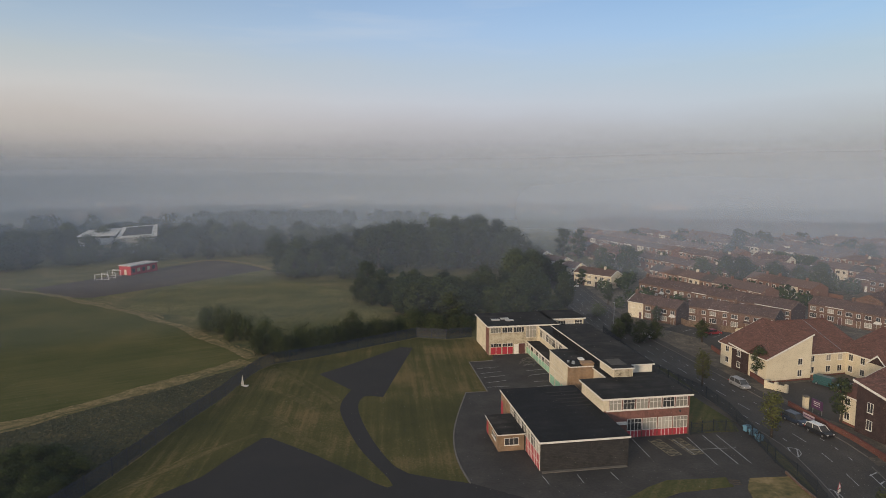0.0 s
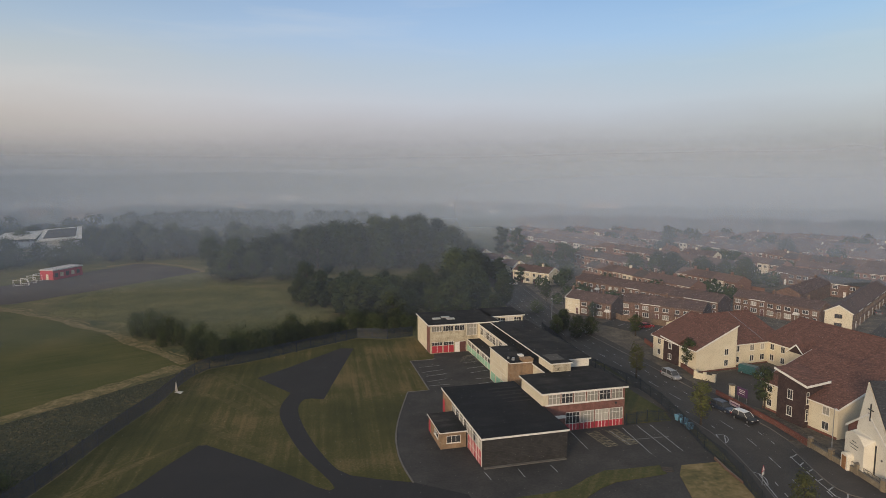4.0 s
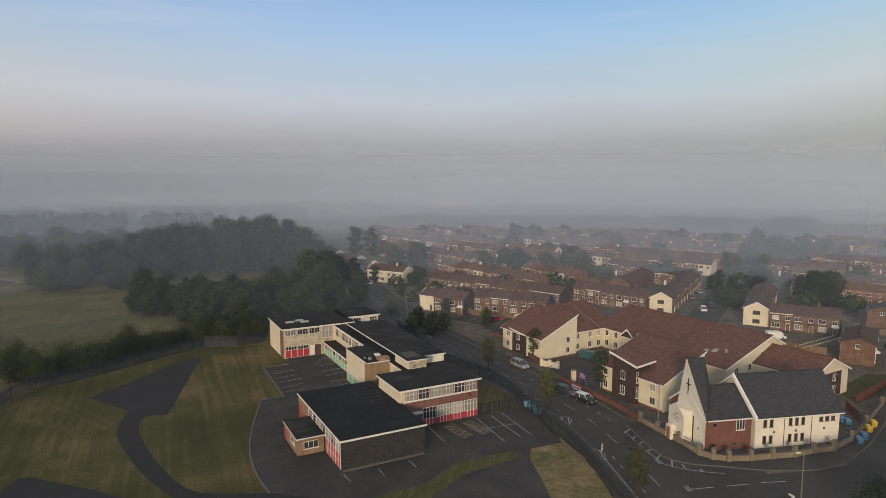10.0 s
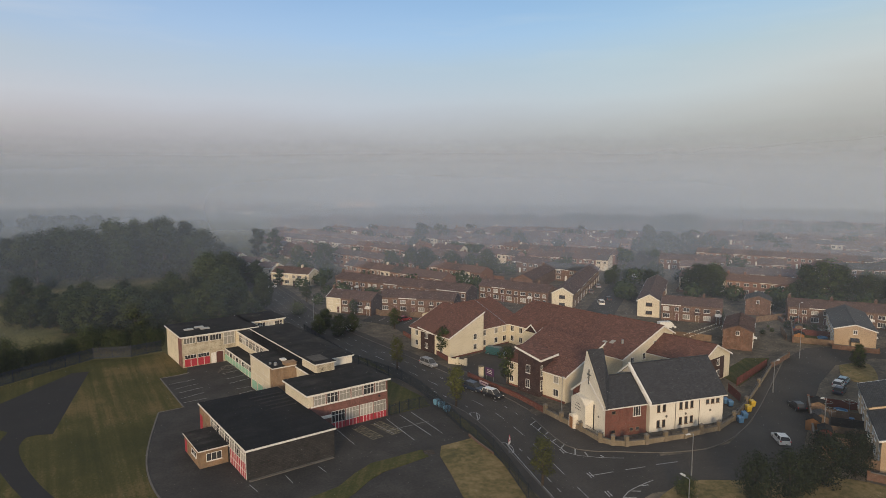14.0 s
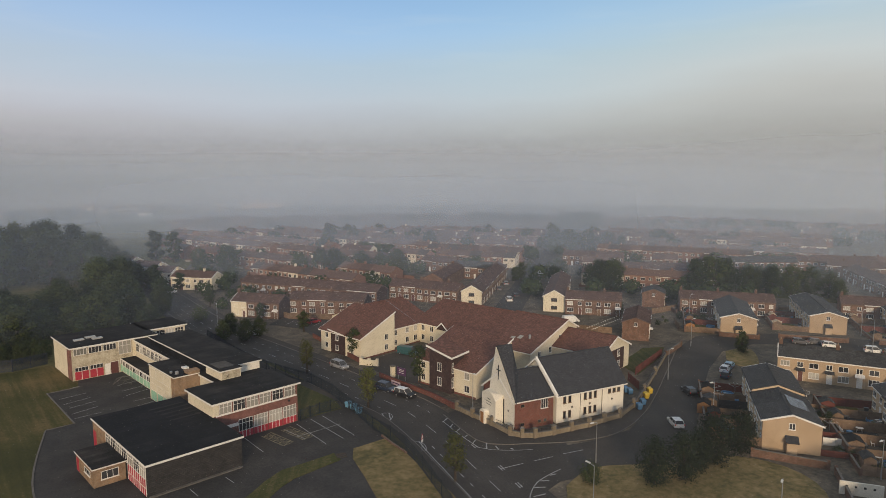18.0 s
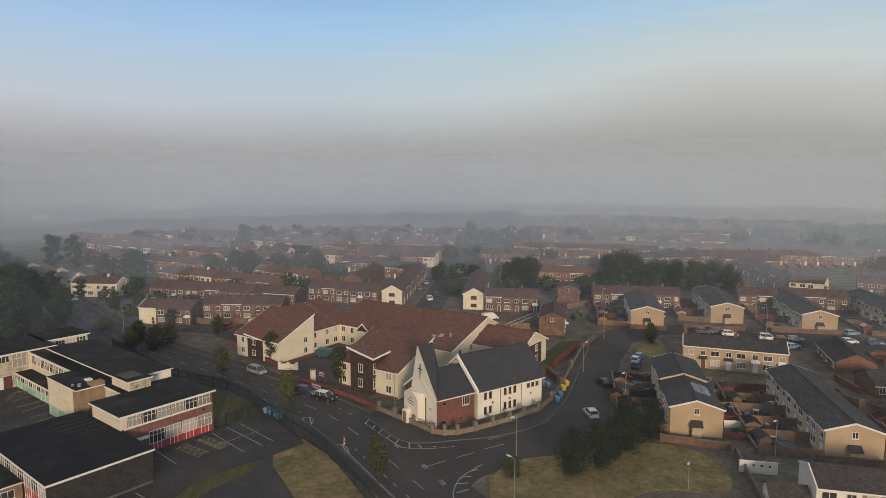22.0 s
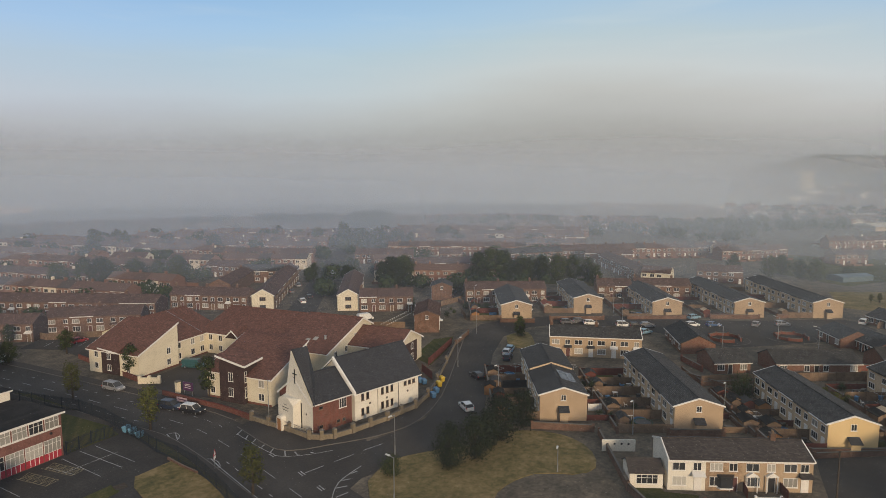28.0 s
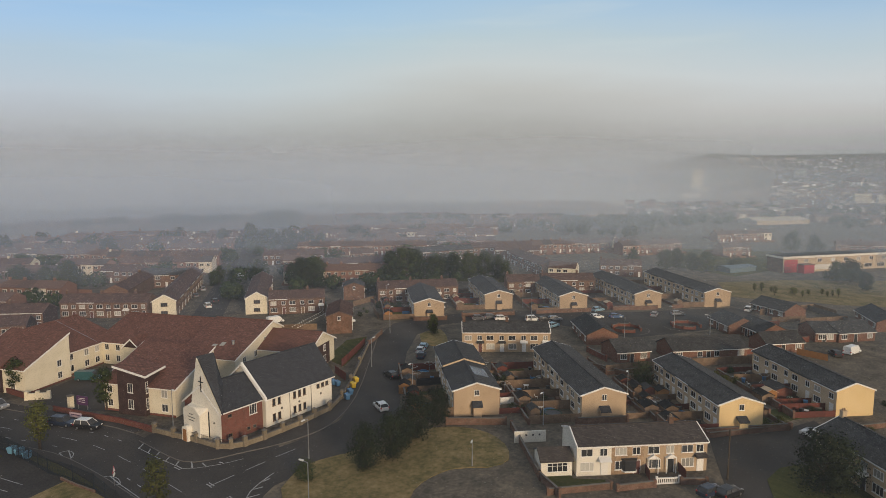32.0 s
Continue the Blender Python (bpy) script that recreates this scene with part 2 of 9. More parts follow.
LAWNM = lawn_material("striped_dry_lawn", (0.036, 0.039, 0.009), (0.066, 0.061, 0.016), (0.18, 0.125, 0.055), -5, 0.08, 0.6)
FIELD = lawn_material("sports_field_grass", (0.046, 0.054, 0.012), (0.072, 0.072, 0.019), (0.13, 0.105, 0.036), 60, 0.12, 0.1)
WORN = lawn_material("worn_lawn", (0.046, 0.045, 0.012), (0.080, 0.069, 0.022), (0.19, 0.138, 0.063), 35, 0.05, 0.6)
GRASS = lawn_material("mown_grass", (0.032, 0.042, 0.010), (0.062, 0.064, 0.018), (0.15, 0.112, 0.045), 30, 0.1, 0.5)
ROUGH = surface("rough_grass", [(0.030, 0.040, 0.012), (0.070, 0.070, 0.022), (0.105, 0.092, 0.033), (0.17, 0.13, 0.055)], 0.09, 0.8, 0.95, 0.8)
DRY = surface("dry_grass", [(0.055, 0.056, 0.016), (0.115, 0.095, 0.032), (0.19, 0.14, 0.058), (0.26, 0.19, 0.09)], 0.22, 1.1, 0.95, 0.8)
STRAW = surface("straw_grass", [(0.052, 0.055, 0.016), (0.105, 0.088, 0.032), (0.17, 0.128, 0.055), (0.25, 0.19, 0.09)], 0.45, 1.6, 0.95, 0.8)
TAR = surface("dark_tarmac", [(0.014, 0.013, 0.013), (0.018, 0.017, 0.017), (0.024, 0.022, 0.021)], 0.12, 9.0, 0.9, 0.3)
YARD = surface("yard_asphalt", [(0.020, 0.0185, 0.0175), (0.037, 0.034, 0.031), (0.062, 0.056, 0.050)], 0.16, 3.0, 0.9, 0.3)
ROAD = surface("road_asphalt", [(0.028, 0.025, 0.022), (0.044, 0.039, 0.034), (0.070, 0.062, 0.055)], 0.10, 3.5, 0.88, 0.3)
PAVE = surface("pavement_asphalt", [(0.036, 0.031, 0.027), (0.050, 0.043, 0.037), (0.070, 0.061, 0.052)], 0.15, 5.0, 0.9, 0.3)
ESTATE = surface("estate_ground", [(0.040, 0.038, 0.026), (0.078, 0.066, 0.050), (0.125, 0.103, 0.075), (0.20, 0.16, 0.11)], 0.25, 1.6, 0.9, 0.4)
KERB = surface("kerb_concrete", [(0.10, 0.09, 0.08), (0.16, 0.145, 0.125)], 0.5, 6.0, 0.9)
LINE = surface("road_paint", [(0.12, 0.12, 0.12), (0.30, 0.30, 0.29), (0.42, 0.42, 0.41)], 0.9, 5.0, 0.7, 0.1)
YLINE = surface("yellow_paint", [(0.10, 0.09, 0.06), (0.27, 0.23, 0.13)], 0.6, 7.0, 0.7, 0.1)
CREAM = surface("cream_render", [(0.52, 0.46, 0.34), (0.62, 0.56, 0.43), (0.68, 0.62, 0.49)], 0.35, 5.0, 0.85, 0.15, per_object=0.03)
WHITER = surface("white_render", [(0.60, 0.56, 0.48), (0.70, 0.66, 0.57), (0.76, 0.72, 0.63)], 0.35, 5.0, 0.85, 0.15)
STAINED = surface("stained_cream_panel", [(0.12, 0.10, 0.07), (0.34, 0.30, 0.22), (0.48, 0.43, 0.33), (0.55, 0.50, 0.39)], 0.6, 3.5, 0.8, 0.2)
SAND = surface("sand_pebbledash", [(0.31, 0.225, 0.145), (0.39, 0.29, 0.192), (0.46, 0.35, 0.24)], 0.3, 9.0, 0.92, 0.5, per_object=0.05)
GREYD = surface("grey_pebbledash", [(0.38, 0.29, 0.19), (0.50, 0.385, 0.26), (0.59, 0.465, 0.325)], 0.3, 9.0, 0.92, 0.5, per_object=0.06)
YELLOWR = surface("yellow_render", [(0.55, 0.40, 0.20), (0.63, 0.47, 0.245), (0.68, 0.52, 0.285)], 0.3, 6.0, 0.88, 0.15)
REDB = coursed("red_brick", (0.145, 0.046, 0.033), (0.185, 0.062, 0.044), (0.17, 0.11, 0.085), 0.225, 0.075, 0.12, stain=0.2)
ORANGEB = coursed("orange_red_brick", (0.15, 0.068, 0.046), (0.19, 0.088, 0.060), (0.22, 0.16, 0.12), 0.225, 0.075, 0.12, stain=0.2)
BROWNB = coursed("brown_brick", (0.135, 0.072, 0.049), (0.175, 0.095, 0.066), (0.18, 0.135, 0.105), 0.225, 0.075, 0.12)
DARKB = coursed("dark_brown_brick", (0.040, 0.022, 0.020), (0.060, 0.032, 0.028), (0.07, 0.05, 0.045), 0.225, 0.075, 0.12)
GREYB = coursed("dark_grey_stone_block", (0.030, 0.028, 0.026), (0.050, 0.045, 0.041), (0.026, 0.025, 0.024), 0.55, 0.26, 0.12, stain=0.3)
TANB = coursed("tan_brick", (0.25, 0.155, 0.085), (0.31, 0.20, 0.115), (0.30, 0.24, 0.18), 0.225, 0.075, 0.12)
SALMON = coursed("salmon_tile_hanging", (0.205, 0.092, 0.074), (0.255, 0.118, 0.094), (0.15, 0.075, 0.062), 0.20, 0.15, 0.10)
TILEB = coursed("brown_roof_tile", (0.105, 0.062, 0.050), (0.140, 0.084, 0.066), (0.065, 0.038, 0.030), 0.33, 0.085, 0.14, bump=0.8, per_object=0.10)
TILER = coursed("russet_roof_tile", (0.112, 0.054, 0.041), (0.208, 0.099, 0.073), (0.075, 0.040, 0.032), 0.33, 0.085, 0.12, bump=0.4, per_object=0.04, stain=0.18)
TILEG = coursed("grey_roof_tile", (0.032, 0.032, 0.033), (0.078, 0.076, 0.074), (0.030, 0.030, 0.030), 0.33, 0.085, 0.12, bump=0.4, per_object=0.16, stain=0.3)
SLATE = coursed("dark_slate", (0.034, 0.036, 0.042), (0.062, 0.064, 0.071), (0.022, 0.023, 0.027), 0.30, 0.10, 0.12, bump=0.3, per_object=0.05, stain=0.12)


def felt_material(name, colours, strip=1.05, seam=0.5):
    """Bitumen felt laid in strips: lap seams, a shade of its own for every sheet, ponding stains and moss."""
    m = bpy.data.materials.new(name)
    nt = node_tree(m)
    tc = nt.nodes.new("ShaderNodeTexCoord")
    br = nt.nodes.new("ShaderNodeTexBrick")
    br.inputs["Scale"].default_value = 1.0
    br.inputs["Brick Width"].default_value, br.inputs["Row Height"].default_value = 7.0, strip
    br.inputs["Mortar Size"].default_value = 0.035
    br.inputs["Color1"].default_value, br.inputs["Color2"].default_value = (0.75, 0.75, 0.75, 1), (1.2, 1.2, 1.2, 1)
    br.inputs["Mortar"].default_value = (seam, seam, seam, 1)
    nt.links.new(tc.outputs["Object"], br.inputs["Vector"])
    ns = add(nt, "ShaderNodeTexNoise", Scale=0.22, Detail=7.0, Roughness=0.68)
    nt.links.new(tc.outputs["Object"], ns.inputs["Vector"])
    r = ramp(nt, [(0.34, colours[0]), (0.52, colours[1]), (0.68, colours[2])])
    nt.links.new(ns.outputs[0], r.inputs[0])
    mul = nt.nodes.new("ShaderNodeMix")
    mul.data_type, mul.blend_type = "RGBA", "MULTIPLY"
    mul.inputs["Factor"].default_value = 1.0
    nt.links.new(r.outputs[0], mul.inputs["A"])
    nt.links.new(br.outputs["Color"], mul.inputs["B"])
    b = nt.nodes.new("ShaderNodeBsdfPrincipled")
    b.inputs["Roughness"].default_value = 0.88
    b.inputs["Specular IOR Level"].default_value = 0.15
    nt.links.new(mul.outputs["Result"], b.inputs["Base Color"])
    o = nt.nodes.new("ShaderNodeOutputMaterial")
    nt.links.new(b.outputs[0], o.inputs[0])
    return m


FELT = felt_material("worn_roof_felt", [(0.010, 0.0095, 0.009), (0.021, 0.019, 0.0175), (0.046, 0.040, 0.034)])
FELT_BLACK = felt_material("black_roof_felt", [(0.005, 0.005, 0.006), (0.009, 0.009, 0.010), (0.016, 0.015, 0.015)], 1.05, 0.8)
WHITE = plain("white_upvc", (0.72, 0.70, 0.66), 0.45)
RED = plain("red_panel", (0.36, 0.028, 0.045), 0.5)
GREEN = plain("mint_green_panel", (0.28, 0.50, 0.36), 0.6)
MAROON = plain("maroon_door", (0.10, 0.036, 0.032), 0.5)
BLACK = plain("black_paint", (0.018, 0.018, 0.020), 0.4)
FASCIA_BROWN = plain("brown_fascia", (0.10, 0.06, 0.045), 0.6)
WOODF = plain("brown_window_frame", (0.16, 0.10, 0.06), 0.6)
FENCE_GREEN = plain("dark_green_paint", (0.006, 0.011, 0.018), 0.6)
TIMBER = surface("fence_timber", [(0.085, 0.055, 0.036), (0.155, 0.105, 0.070), (0.24, 0.17, 0.118)], 0.6, 9.0, 0.85, per_object=0.2)
REDWOOD = surface("red_stained_timber", [(0.085, 0.026, 0.020), (0.13, 0.04, 0.03)], 0.6, 9.0, 0.85, per_object=0.15)
ORANGEW = surface("orange_stained_timber", [(0.24, 0.11, 0.04), (0.33, 0.16, 0.06)], 0.6, 9.0, 0.8)
STONEW = surface("sandstone_wall", [(0.13, 0.105, 0.07), (0.195, 0.16, 0.11), (0.26, 0.215, 0.15)], 0.5, 4.0, 0.9, 0.4)
STEEL = plain("galvanised_steel", (0.30, 0.31, 0.32), 0.45, 0.6)
BARK = surface("bark", [(0.035, 0.027, 0.02), (0.07, 0.055, 0.04)], 1.5, 9.0, 0.95, 0.6)


def leaf_material(name, dark, light):
    m = bpy.data.materials.new(name)
    nt = node_tree(m)
    geo = nt.nodes.new("ShaderNodeNewGeometry")
    r = ramp(nt, [(0.0, dark), (0.6, tuple((a + b) / 2 for a, b in zip(dark, light))), (1.0, light)])
    nt.links.new(geo.outputs["Random Per Island"], r.inputs[0])
    info = nt.nodes.new("ShaderNodeObjectInfo")
    mr = add(nt, "ShaderNodeMapRange")
    mr.inputs["To Min"].default_value, mr.inputs["To Max"].default_value = 0.72, 1.25
    nt.links.new(info.outputs["Random"], mr.inputs["Value"])
    hs = nt.nodes.new("ShaderNodeHueSaturation")
    nt.links.new(mr.outputs[0], hs.inputs["Value"])
    nt.links.new(r.outputs[0], hs.inputs["Color"])
    d = nt.nodes.new("ShaderNodeBsdfPrincipled")
    d.inputs["Roughness"].default_value = 0.7
    d.inputs["Specular IOR Level"].default_value = 0.2
    nt.links.new(hs.outputs[0], d.inputs["Base Color"])
    t = nt.nodes.new("ShaderNodeBsdfTranslucent")
    nt.links.new(hs.outputs[0], t.inputs["Color"])
    mx = nt.nodes.new("ShaderNodeMixShader")
    mx.inputs[0].default_value = 0.25
    nt.links.new(d.outputs[0], mx.inputs[1])
    nt.links.new(t.outputs[0], mx.inputs[2])
    o = nt.nodes.new("ShaderNodeOutputMaterial")
    nt.links.new(mx.outputs[0], o.inputs[0])
    return m


LEAF = leaf_material("leaf_green", (0.026, 0.039, 0.011), (0.072, 0.090, 0.027))
LEAF_DARK = leaf_material("leaf_dark", (0.016, 0.028, 0.010), (0.048, 0.066, 0.021))
# LEAF_DARK at about 0.6: shade the lit dense crowns lacked, put into colour
LEAF_DENSE = leaf_material("leaf_dense_darkened", (0.0099, 0.0174, 0.0062), (0.0298, 0.0409, 0.0130))
LEAF_YELLOW = leaf_material("leaf_yellowing", (0.065, 0.075, 0.016), (0.125, 0.125, 0.028))


def glass_material(name, tint, rough):
    m = bpy.data.materials.new(name)
    nt = node_tree(m)
    info = nt.nodes.new("ShaderNodeObjectInfo")
    r = ramp(nt, [(0.0, tint), (0.6, tuple(c * 2.0 for c in tint)), (1.0, tuple(c * 3.2 for c in tint))])
    nt.links.new(info.outputs["Random"], r.inputs[0])
    b = nt.nodes.new("ShaderNodeBsdfPrincipled")
    b.inputs["Roughness"].default_value = rough
    b.inputs["IOR"].default_value = 1.5
    b.inputs["Specular IOR Level"].default_value = 0.3
    nt.links.new(r.outputs[0], b.inputs["Base Color"])
    o = nt.nodes.new("ShaderNodeOutputMaterial")
    nt.links.new(b.outputs[0], o.inputs[0])
    return m


PANE = glass_material("window_glass_over_dark_room", (0.022, 0.023, 0.025), 0.08)
BLIND = glass_material("window_glass_over_blinds", (0.16, 0.155, 0.14), 0.15)


def island_tint(name, cols):
    m = bpy.data.materials.new(name)
    nt = node_tree(m)
    geo = nt.nodes.new("ShaderNodeNewGeometry")
    r = ramp(nt, cols, "CONSTANT")
    nt.links.new(geo.outputs["Random Per Island"], r.inputs[0])
    b = nt.nodes.new("ShaderNodeBsdfPrincipled")
    b.inputs["Roughness"].default_value = 0.85
    nt.links.new(r.outputs[0], b.inputs["Base Color"])
    o = nt.nodes.new("ShaderNodeOutputMaterial")
    nt.links.new(b.outputs[0], o.inputs[0])
    return m


# ---- building blocks ----
class Geo:
    """Collects vertices and faces for one mesh."""

    def __init__(self):
        self.v, self.f = [], []

    def box(self, x0, y0, z0, x1, y1, z1):
        n = len(self.v)
        self.v += [(x0, y0, z0), (x1, y0, z0), (x1, y1, z0), (x0, y1, z0), (x0, y0, z1), (x1, y0, z1), (x1, y1, z1), (x0, y1, z1)]
        self.f += [(n, n + 3, n + 2, n + 1), (n + 4, n + 5, n + 6, n + 7), (n, n + 1, n + 5, n + 4), (n + 1, n + 2, n + 6, n + 5),
                   (n + 2, n + 3, n + 7, n + 6), (n + 3, n, n + 4, n + 7)]
        return self

    def prism(self, pts, z0, z1):
        """A plan outline raised from z0 to z1."""
        area = sum(a[0] * b[1] - b[0] * a[1] for a, b in zip(pts, pts[1:] + pts[:1]))
        if area < 0:
            pts = pts[::-1]
        n, k = len(self.v), len(pts)
        self.v += [(x, y, z0) for x, y in pts] + [(x, y, z1) for x, y in pts]
        self.f.append(tuple(range(n + k, n + 2 * k)))
        self.f.append(tuple(range(n + k - 1, n - 1, -1)))
        self.f += [(n + i, n + (i + 1) % k, n + k + (i + 1) % k, n + k + i) for i in range(k)]
        return self

    def hull(self, bottom, top):
        """A solid between two loops of equally many 3D points."""
        n, k = len(self.v), len(bottom)
        self.v += list(bottom) + list(top)
        self.f.append(tuple(range(n + k, n + 2 * k)))
        self.f.append(tuple(range(n + k - 1, n - 1, -1)))
        self.f += [(n + i, n + (i + 1) % k, n + k + (i + 1) % k, n + k + i) for i in range(k)]
        return self

    def tube(self, a, b, ra, rb=None, sides=8):
        a, b = Vector(a), Vector(b)
        rb = ra if rb is None else rb
        d = (b - a).normalized()
        u = d.cross((0, 0, 1) if abs(d.z) < 0.9 else (1, 0, 0)).normalized()
        w = d.cross(u)
        ring = [u * math.cos(2 * math.pi * i / sides) + w * math.sin(2 * math.pi * i / sides) for i in range(sides)]
        return self.hull([tuple(a + r * ra) for r in ring], [tuple(b + r * rb) for r in ring])

    def mesh(self, name, mat, smooth=False):
        me = bpy.data.meshes.new(name)
        me.from_pydata(self.v, [], self.f)
        me.materials.append(mat)
        if smooth:
            me.polygons.foreach_set("use_smooth", [True] * len(me.polygons))
        me.update()
        return me


def part(name, geo, mat, parent, label="", at=None, smooth=False):
    """Links one mesh as a part under its thing or part."""
    me = geo if isinstance(geo, bpy.types.Mesh) else geo.mesh(name, mat, smooth)
    ob = new(name, me)
    ob.parent = parent
    if at is not None:
        ob.matrix_basis = at
    if label:
        tagged(ob, label)
    return ob


def thing(name, label, category, at=None, group="", kind=""):
    ob = new(name)
    ob.empty_display_size = 0.3
    if at is not None:
        ob.matrix_basis = at
    return tagged(ob, label, category, group, kind)


def solid(name, geo, mat, label="", category="", group="", kind="", at=None, smooth=False):
    ob = new(name, geo.mesh(name, mat, smooth))
    if at is not None:
        ob.matrix_basis = at
    return tagged(ob, label, category, group, kind)


def heading(a, b):
    return math.degrees(math.atan2(b[1] - a[1], b[0] - a[0]))


def span(a, b):
    return math.hypot(b[0] - a[0], b[1] - a[1])


def along(a, b, s):
    return (a[0] + (b[0] - a[0]) * s, a[1] + (b[1] - a[1]) * s)


def smooth_line(pts, step=3.0):
    """A rounded polyline through plan points (Catmull-Rom)."""
    out = []
    p = [pts[0]] + list(pts) + [pts[-1]]
    for i in range(1, len(p) - 2):
        n = max(1, int(span(p[i], p[i + 1]) / step))
        for k in range(n):
            t = k / n
            out.append(tuple(0.5 * (2 * p[i][c] + (p[i + 1][c] - p[i - 1][c]) * t + (2 * p[i - 1][c] - 5 * p[i][c] + 4 * p[i + 1][c] - p[i + 2][c]) * t * t
                                    + (3 * p[i][c] - p[i - 1][c] - 3 * p[i + 1][c] + p[i + 2][c]) * t ** 3) for c in (0, 1)))
    out.append(tuple(pts[-1]))
    return out


def band(pts, w0, w1, z0, z1, geo=None):
    """A strip along a plan line, from w0 to w1 metres to its left, between two heights."""
    geo = geo or Geo()
    nrm = []
    for i in range(len(pts)):
        a, b = pts[max(i - 1, 0)], pts[min(i + 1, len(pts) - 1)]
        l = span(a, b) or 1
        nrm.append((-(b[1] - a[1]) / l, (b[0] - a[0]) / l))
    for i in range(len(pts) - 1):
        q = [(pts[i][0] + nrm[i][0] * w0, pts[i][1] + nrm[i][1] * w0), (pts[i + 1][0] + nrm[i + 1][0] * w0, pts[i + 1][1] + nrm[i + 1][1] * w0),
             (pts[i + 1][0] + nrm[i + 1][0] * w1, pts[i + 1][1] + nrm[i + 1][1] * w1), (pts[i][0] + nrm[i][0] * w1, pts[i][1] + nrm[i][1] * w1)]
        geo.prism(q, z0, z1)
    return geo


def dashes(pts, mark, gap, width, z, geo=None, skip=0.0):
    geo = geo or Geo()
    s, pos = -skip, 0.0
    fine = []
    for a, b in zip(pts, pts[1:]):
        n = max(1, int(span(a, b) / 0.5))
        fine += [along(a, b, k / n) for k in range(n)]
    run, inside = [], 0.0
    for a, b in zip(fine, fine[1:]):
        s += span(a, b)
        on = s > 0 and (s % (mark + gap)) < mark
        if on:
            run.append(a)
        elif len(run) > 1:
            band([run[0], run[-1]], -width / 2, width / 2, z, z + 0.006, geo)
            run = []
        else:
            run = []
    return geo


# ---- ground ----
def ground_height(x, y):
    r = math.hypot(x, y)
    az = math.degrees(math.atan2(x, y))

    def rise(r0, r1):
        t = min(max((r - r0) / (r1 - r0), 0), 1)
        return t * t * (3 - 2 * t)

    city = min(max((az - 73) / 11, 0), 1) * min(max((150 - az) / 30, 0), 1)
    moor = max(0.0, 1 - ((az + 24) / 22) ** 2) if abs(az + 24) < 22 else 0.0
    mid = max(0.0, 1 - ((az - 5) / 26) ** 2) if abs(az - 5) < 26 else 0.0
    return city * 112 * rise(1300, 3300) + moor * 34 * rise(1900, 3300) + mid * 26 * rise(1000, 2200) + 9 * rise(800, 1600) * noise.noise((x * 0.002, y * 0.002, 0.3)) + 7 * rise(1800, 3000) * noise.noise((x * 0.007, y * 0.007, 1.7))


def build_ground():
    g = Geo()
    rings = [0, 60, 140, 260, 400, 560, 750, 900, 1050, 1200, 1400, 1600, 1850, 2100, 2400, 2700, 3000, 3300, 3700, 4300]
    n = 90
    g.v.append((0, 0, 0))
    for r in rings[1:]:
        for k in range(n):
            a = 2 * math.pi * k / n
            x, y = r * math.sin(a), r * math.cos(a)
            g.v.append((x, y, ground_height(x, y)))
    for k in range(n):
        g.f.append((0, 1 + (k + 1) % n, 1 + k))
    for i in range(len(rings) - 2):
        for k in range(n):
            a, b = 1 + i * n + k, 1 + i * n + (k + 1) % n
            g.f.append((a, b, b + n, a + n))
    return solid("ground", g, ROUGH, "rough olive grassland fading into the morning mist", "ground", kind="structure", smooth=True)


build_ground()


def sheet(name, pts, z, mat, label, category, thick=0.03):
    return solid(name, Geo().prism([tuple(p) for p in pts], z - thick, z), mat, label, category, kind="structure")


def ragged(line, half, seed):
    """A worn strip with uneven edges and a second faint track beside it."""
    pts = smooth_line(line, 1.2)
    g = Geo()
    r = random.Random(seed)
    left, right = [], []
    for i, (x, y) in enumerate(pts):
        a, b = pts[max(i - 1, 0)], pts[min(i + 1, len(pts) - 1)]
        l = span(a, b) or 1
        nx, ny = -(b[1] - a[1]) / l, (b[0] - a[0]) / l
        wl = half * (0.65 + 0.7 * noise.noise((x * 0.09, y * 0.09, seed))) + r.uniform(-0.25, 0.25)
        wr = half * (0.65 + 0.7 * noise.noise((x * 0.09, y * 0.09, seed + 9.5))) + r.uniform(-0.25, 0.25)
        left.append((x + nx * wl, y + ny * wl, 0.045))
        right.append((x - nx * wr, y - ny * wr, 0.045))
    for i in range(len(pts) - 1):
        n = len(g.v)
        g.v += [right[i], right[i + 1], left[i + 1], left[i]]
        g.f.append((n, n + 1, n + 2, n + 3))
    for i in range(len(pts) - 1):
        if noise.noise((pts[i][0] * 0.05, pts[i][1] * 0.05, seed + 3)) > -0.05:
            n = len(g.v)
            k, m = 1.5 + 0.25 * noise.noise((i * 0.2, 0, seed)), 1.95
            q = [tuple(c + (l - c) * f for c, l in zip((*pts[j], 0.045), left[j])) for j, f in ((i, k), (i + 1, k), (i + 1, m), (i, m))]
            g.v += q
            g.f.append((n, n + 1, n + 2, n + 3))
    return g


# fields west of the school
FIELD_EDGE = smooth_line([(-324.1, 306.5), (-222.4, 265.9), (-171.0, 243.1), (-130.4, 221.7), (-80.8, 184.9), (-45.6, 149.3)], 5)
FIELD_LOW = smooth_line([(-45.9, 146.5), (-55.5, 134.0), (-68.5, 117.7), (-77.4, 107.1), (-90.4, 94.3)], 5)
sheet("sports_field", FIELD_EDGE + FIELD_LOW, 0.03, FIELD, "mown green sports field edged with dry paths", "field")
solid("dry_path", ragged(FIELD_EDGE, 2.0, 1), STRAW, "straw-coloured dry grass path along the sports field", "path", kind="structure")
solid("dry_path", ragged(FIELD_LOW, 3.4, 2), STRAW, "straw-coloured dry grass strip beside the field", "path", kind="structure")
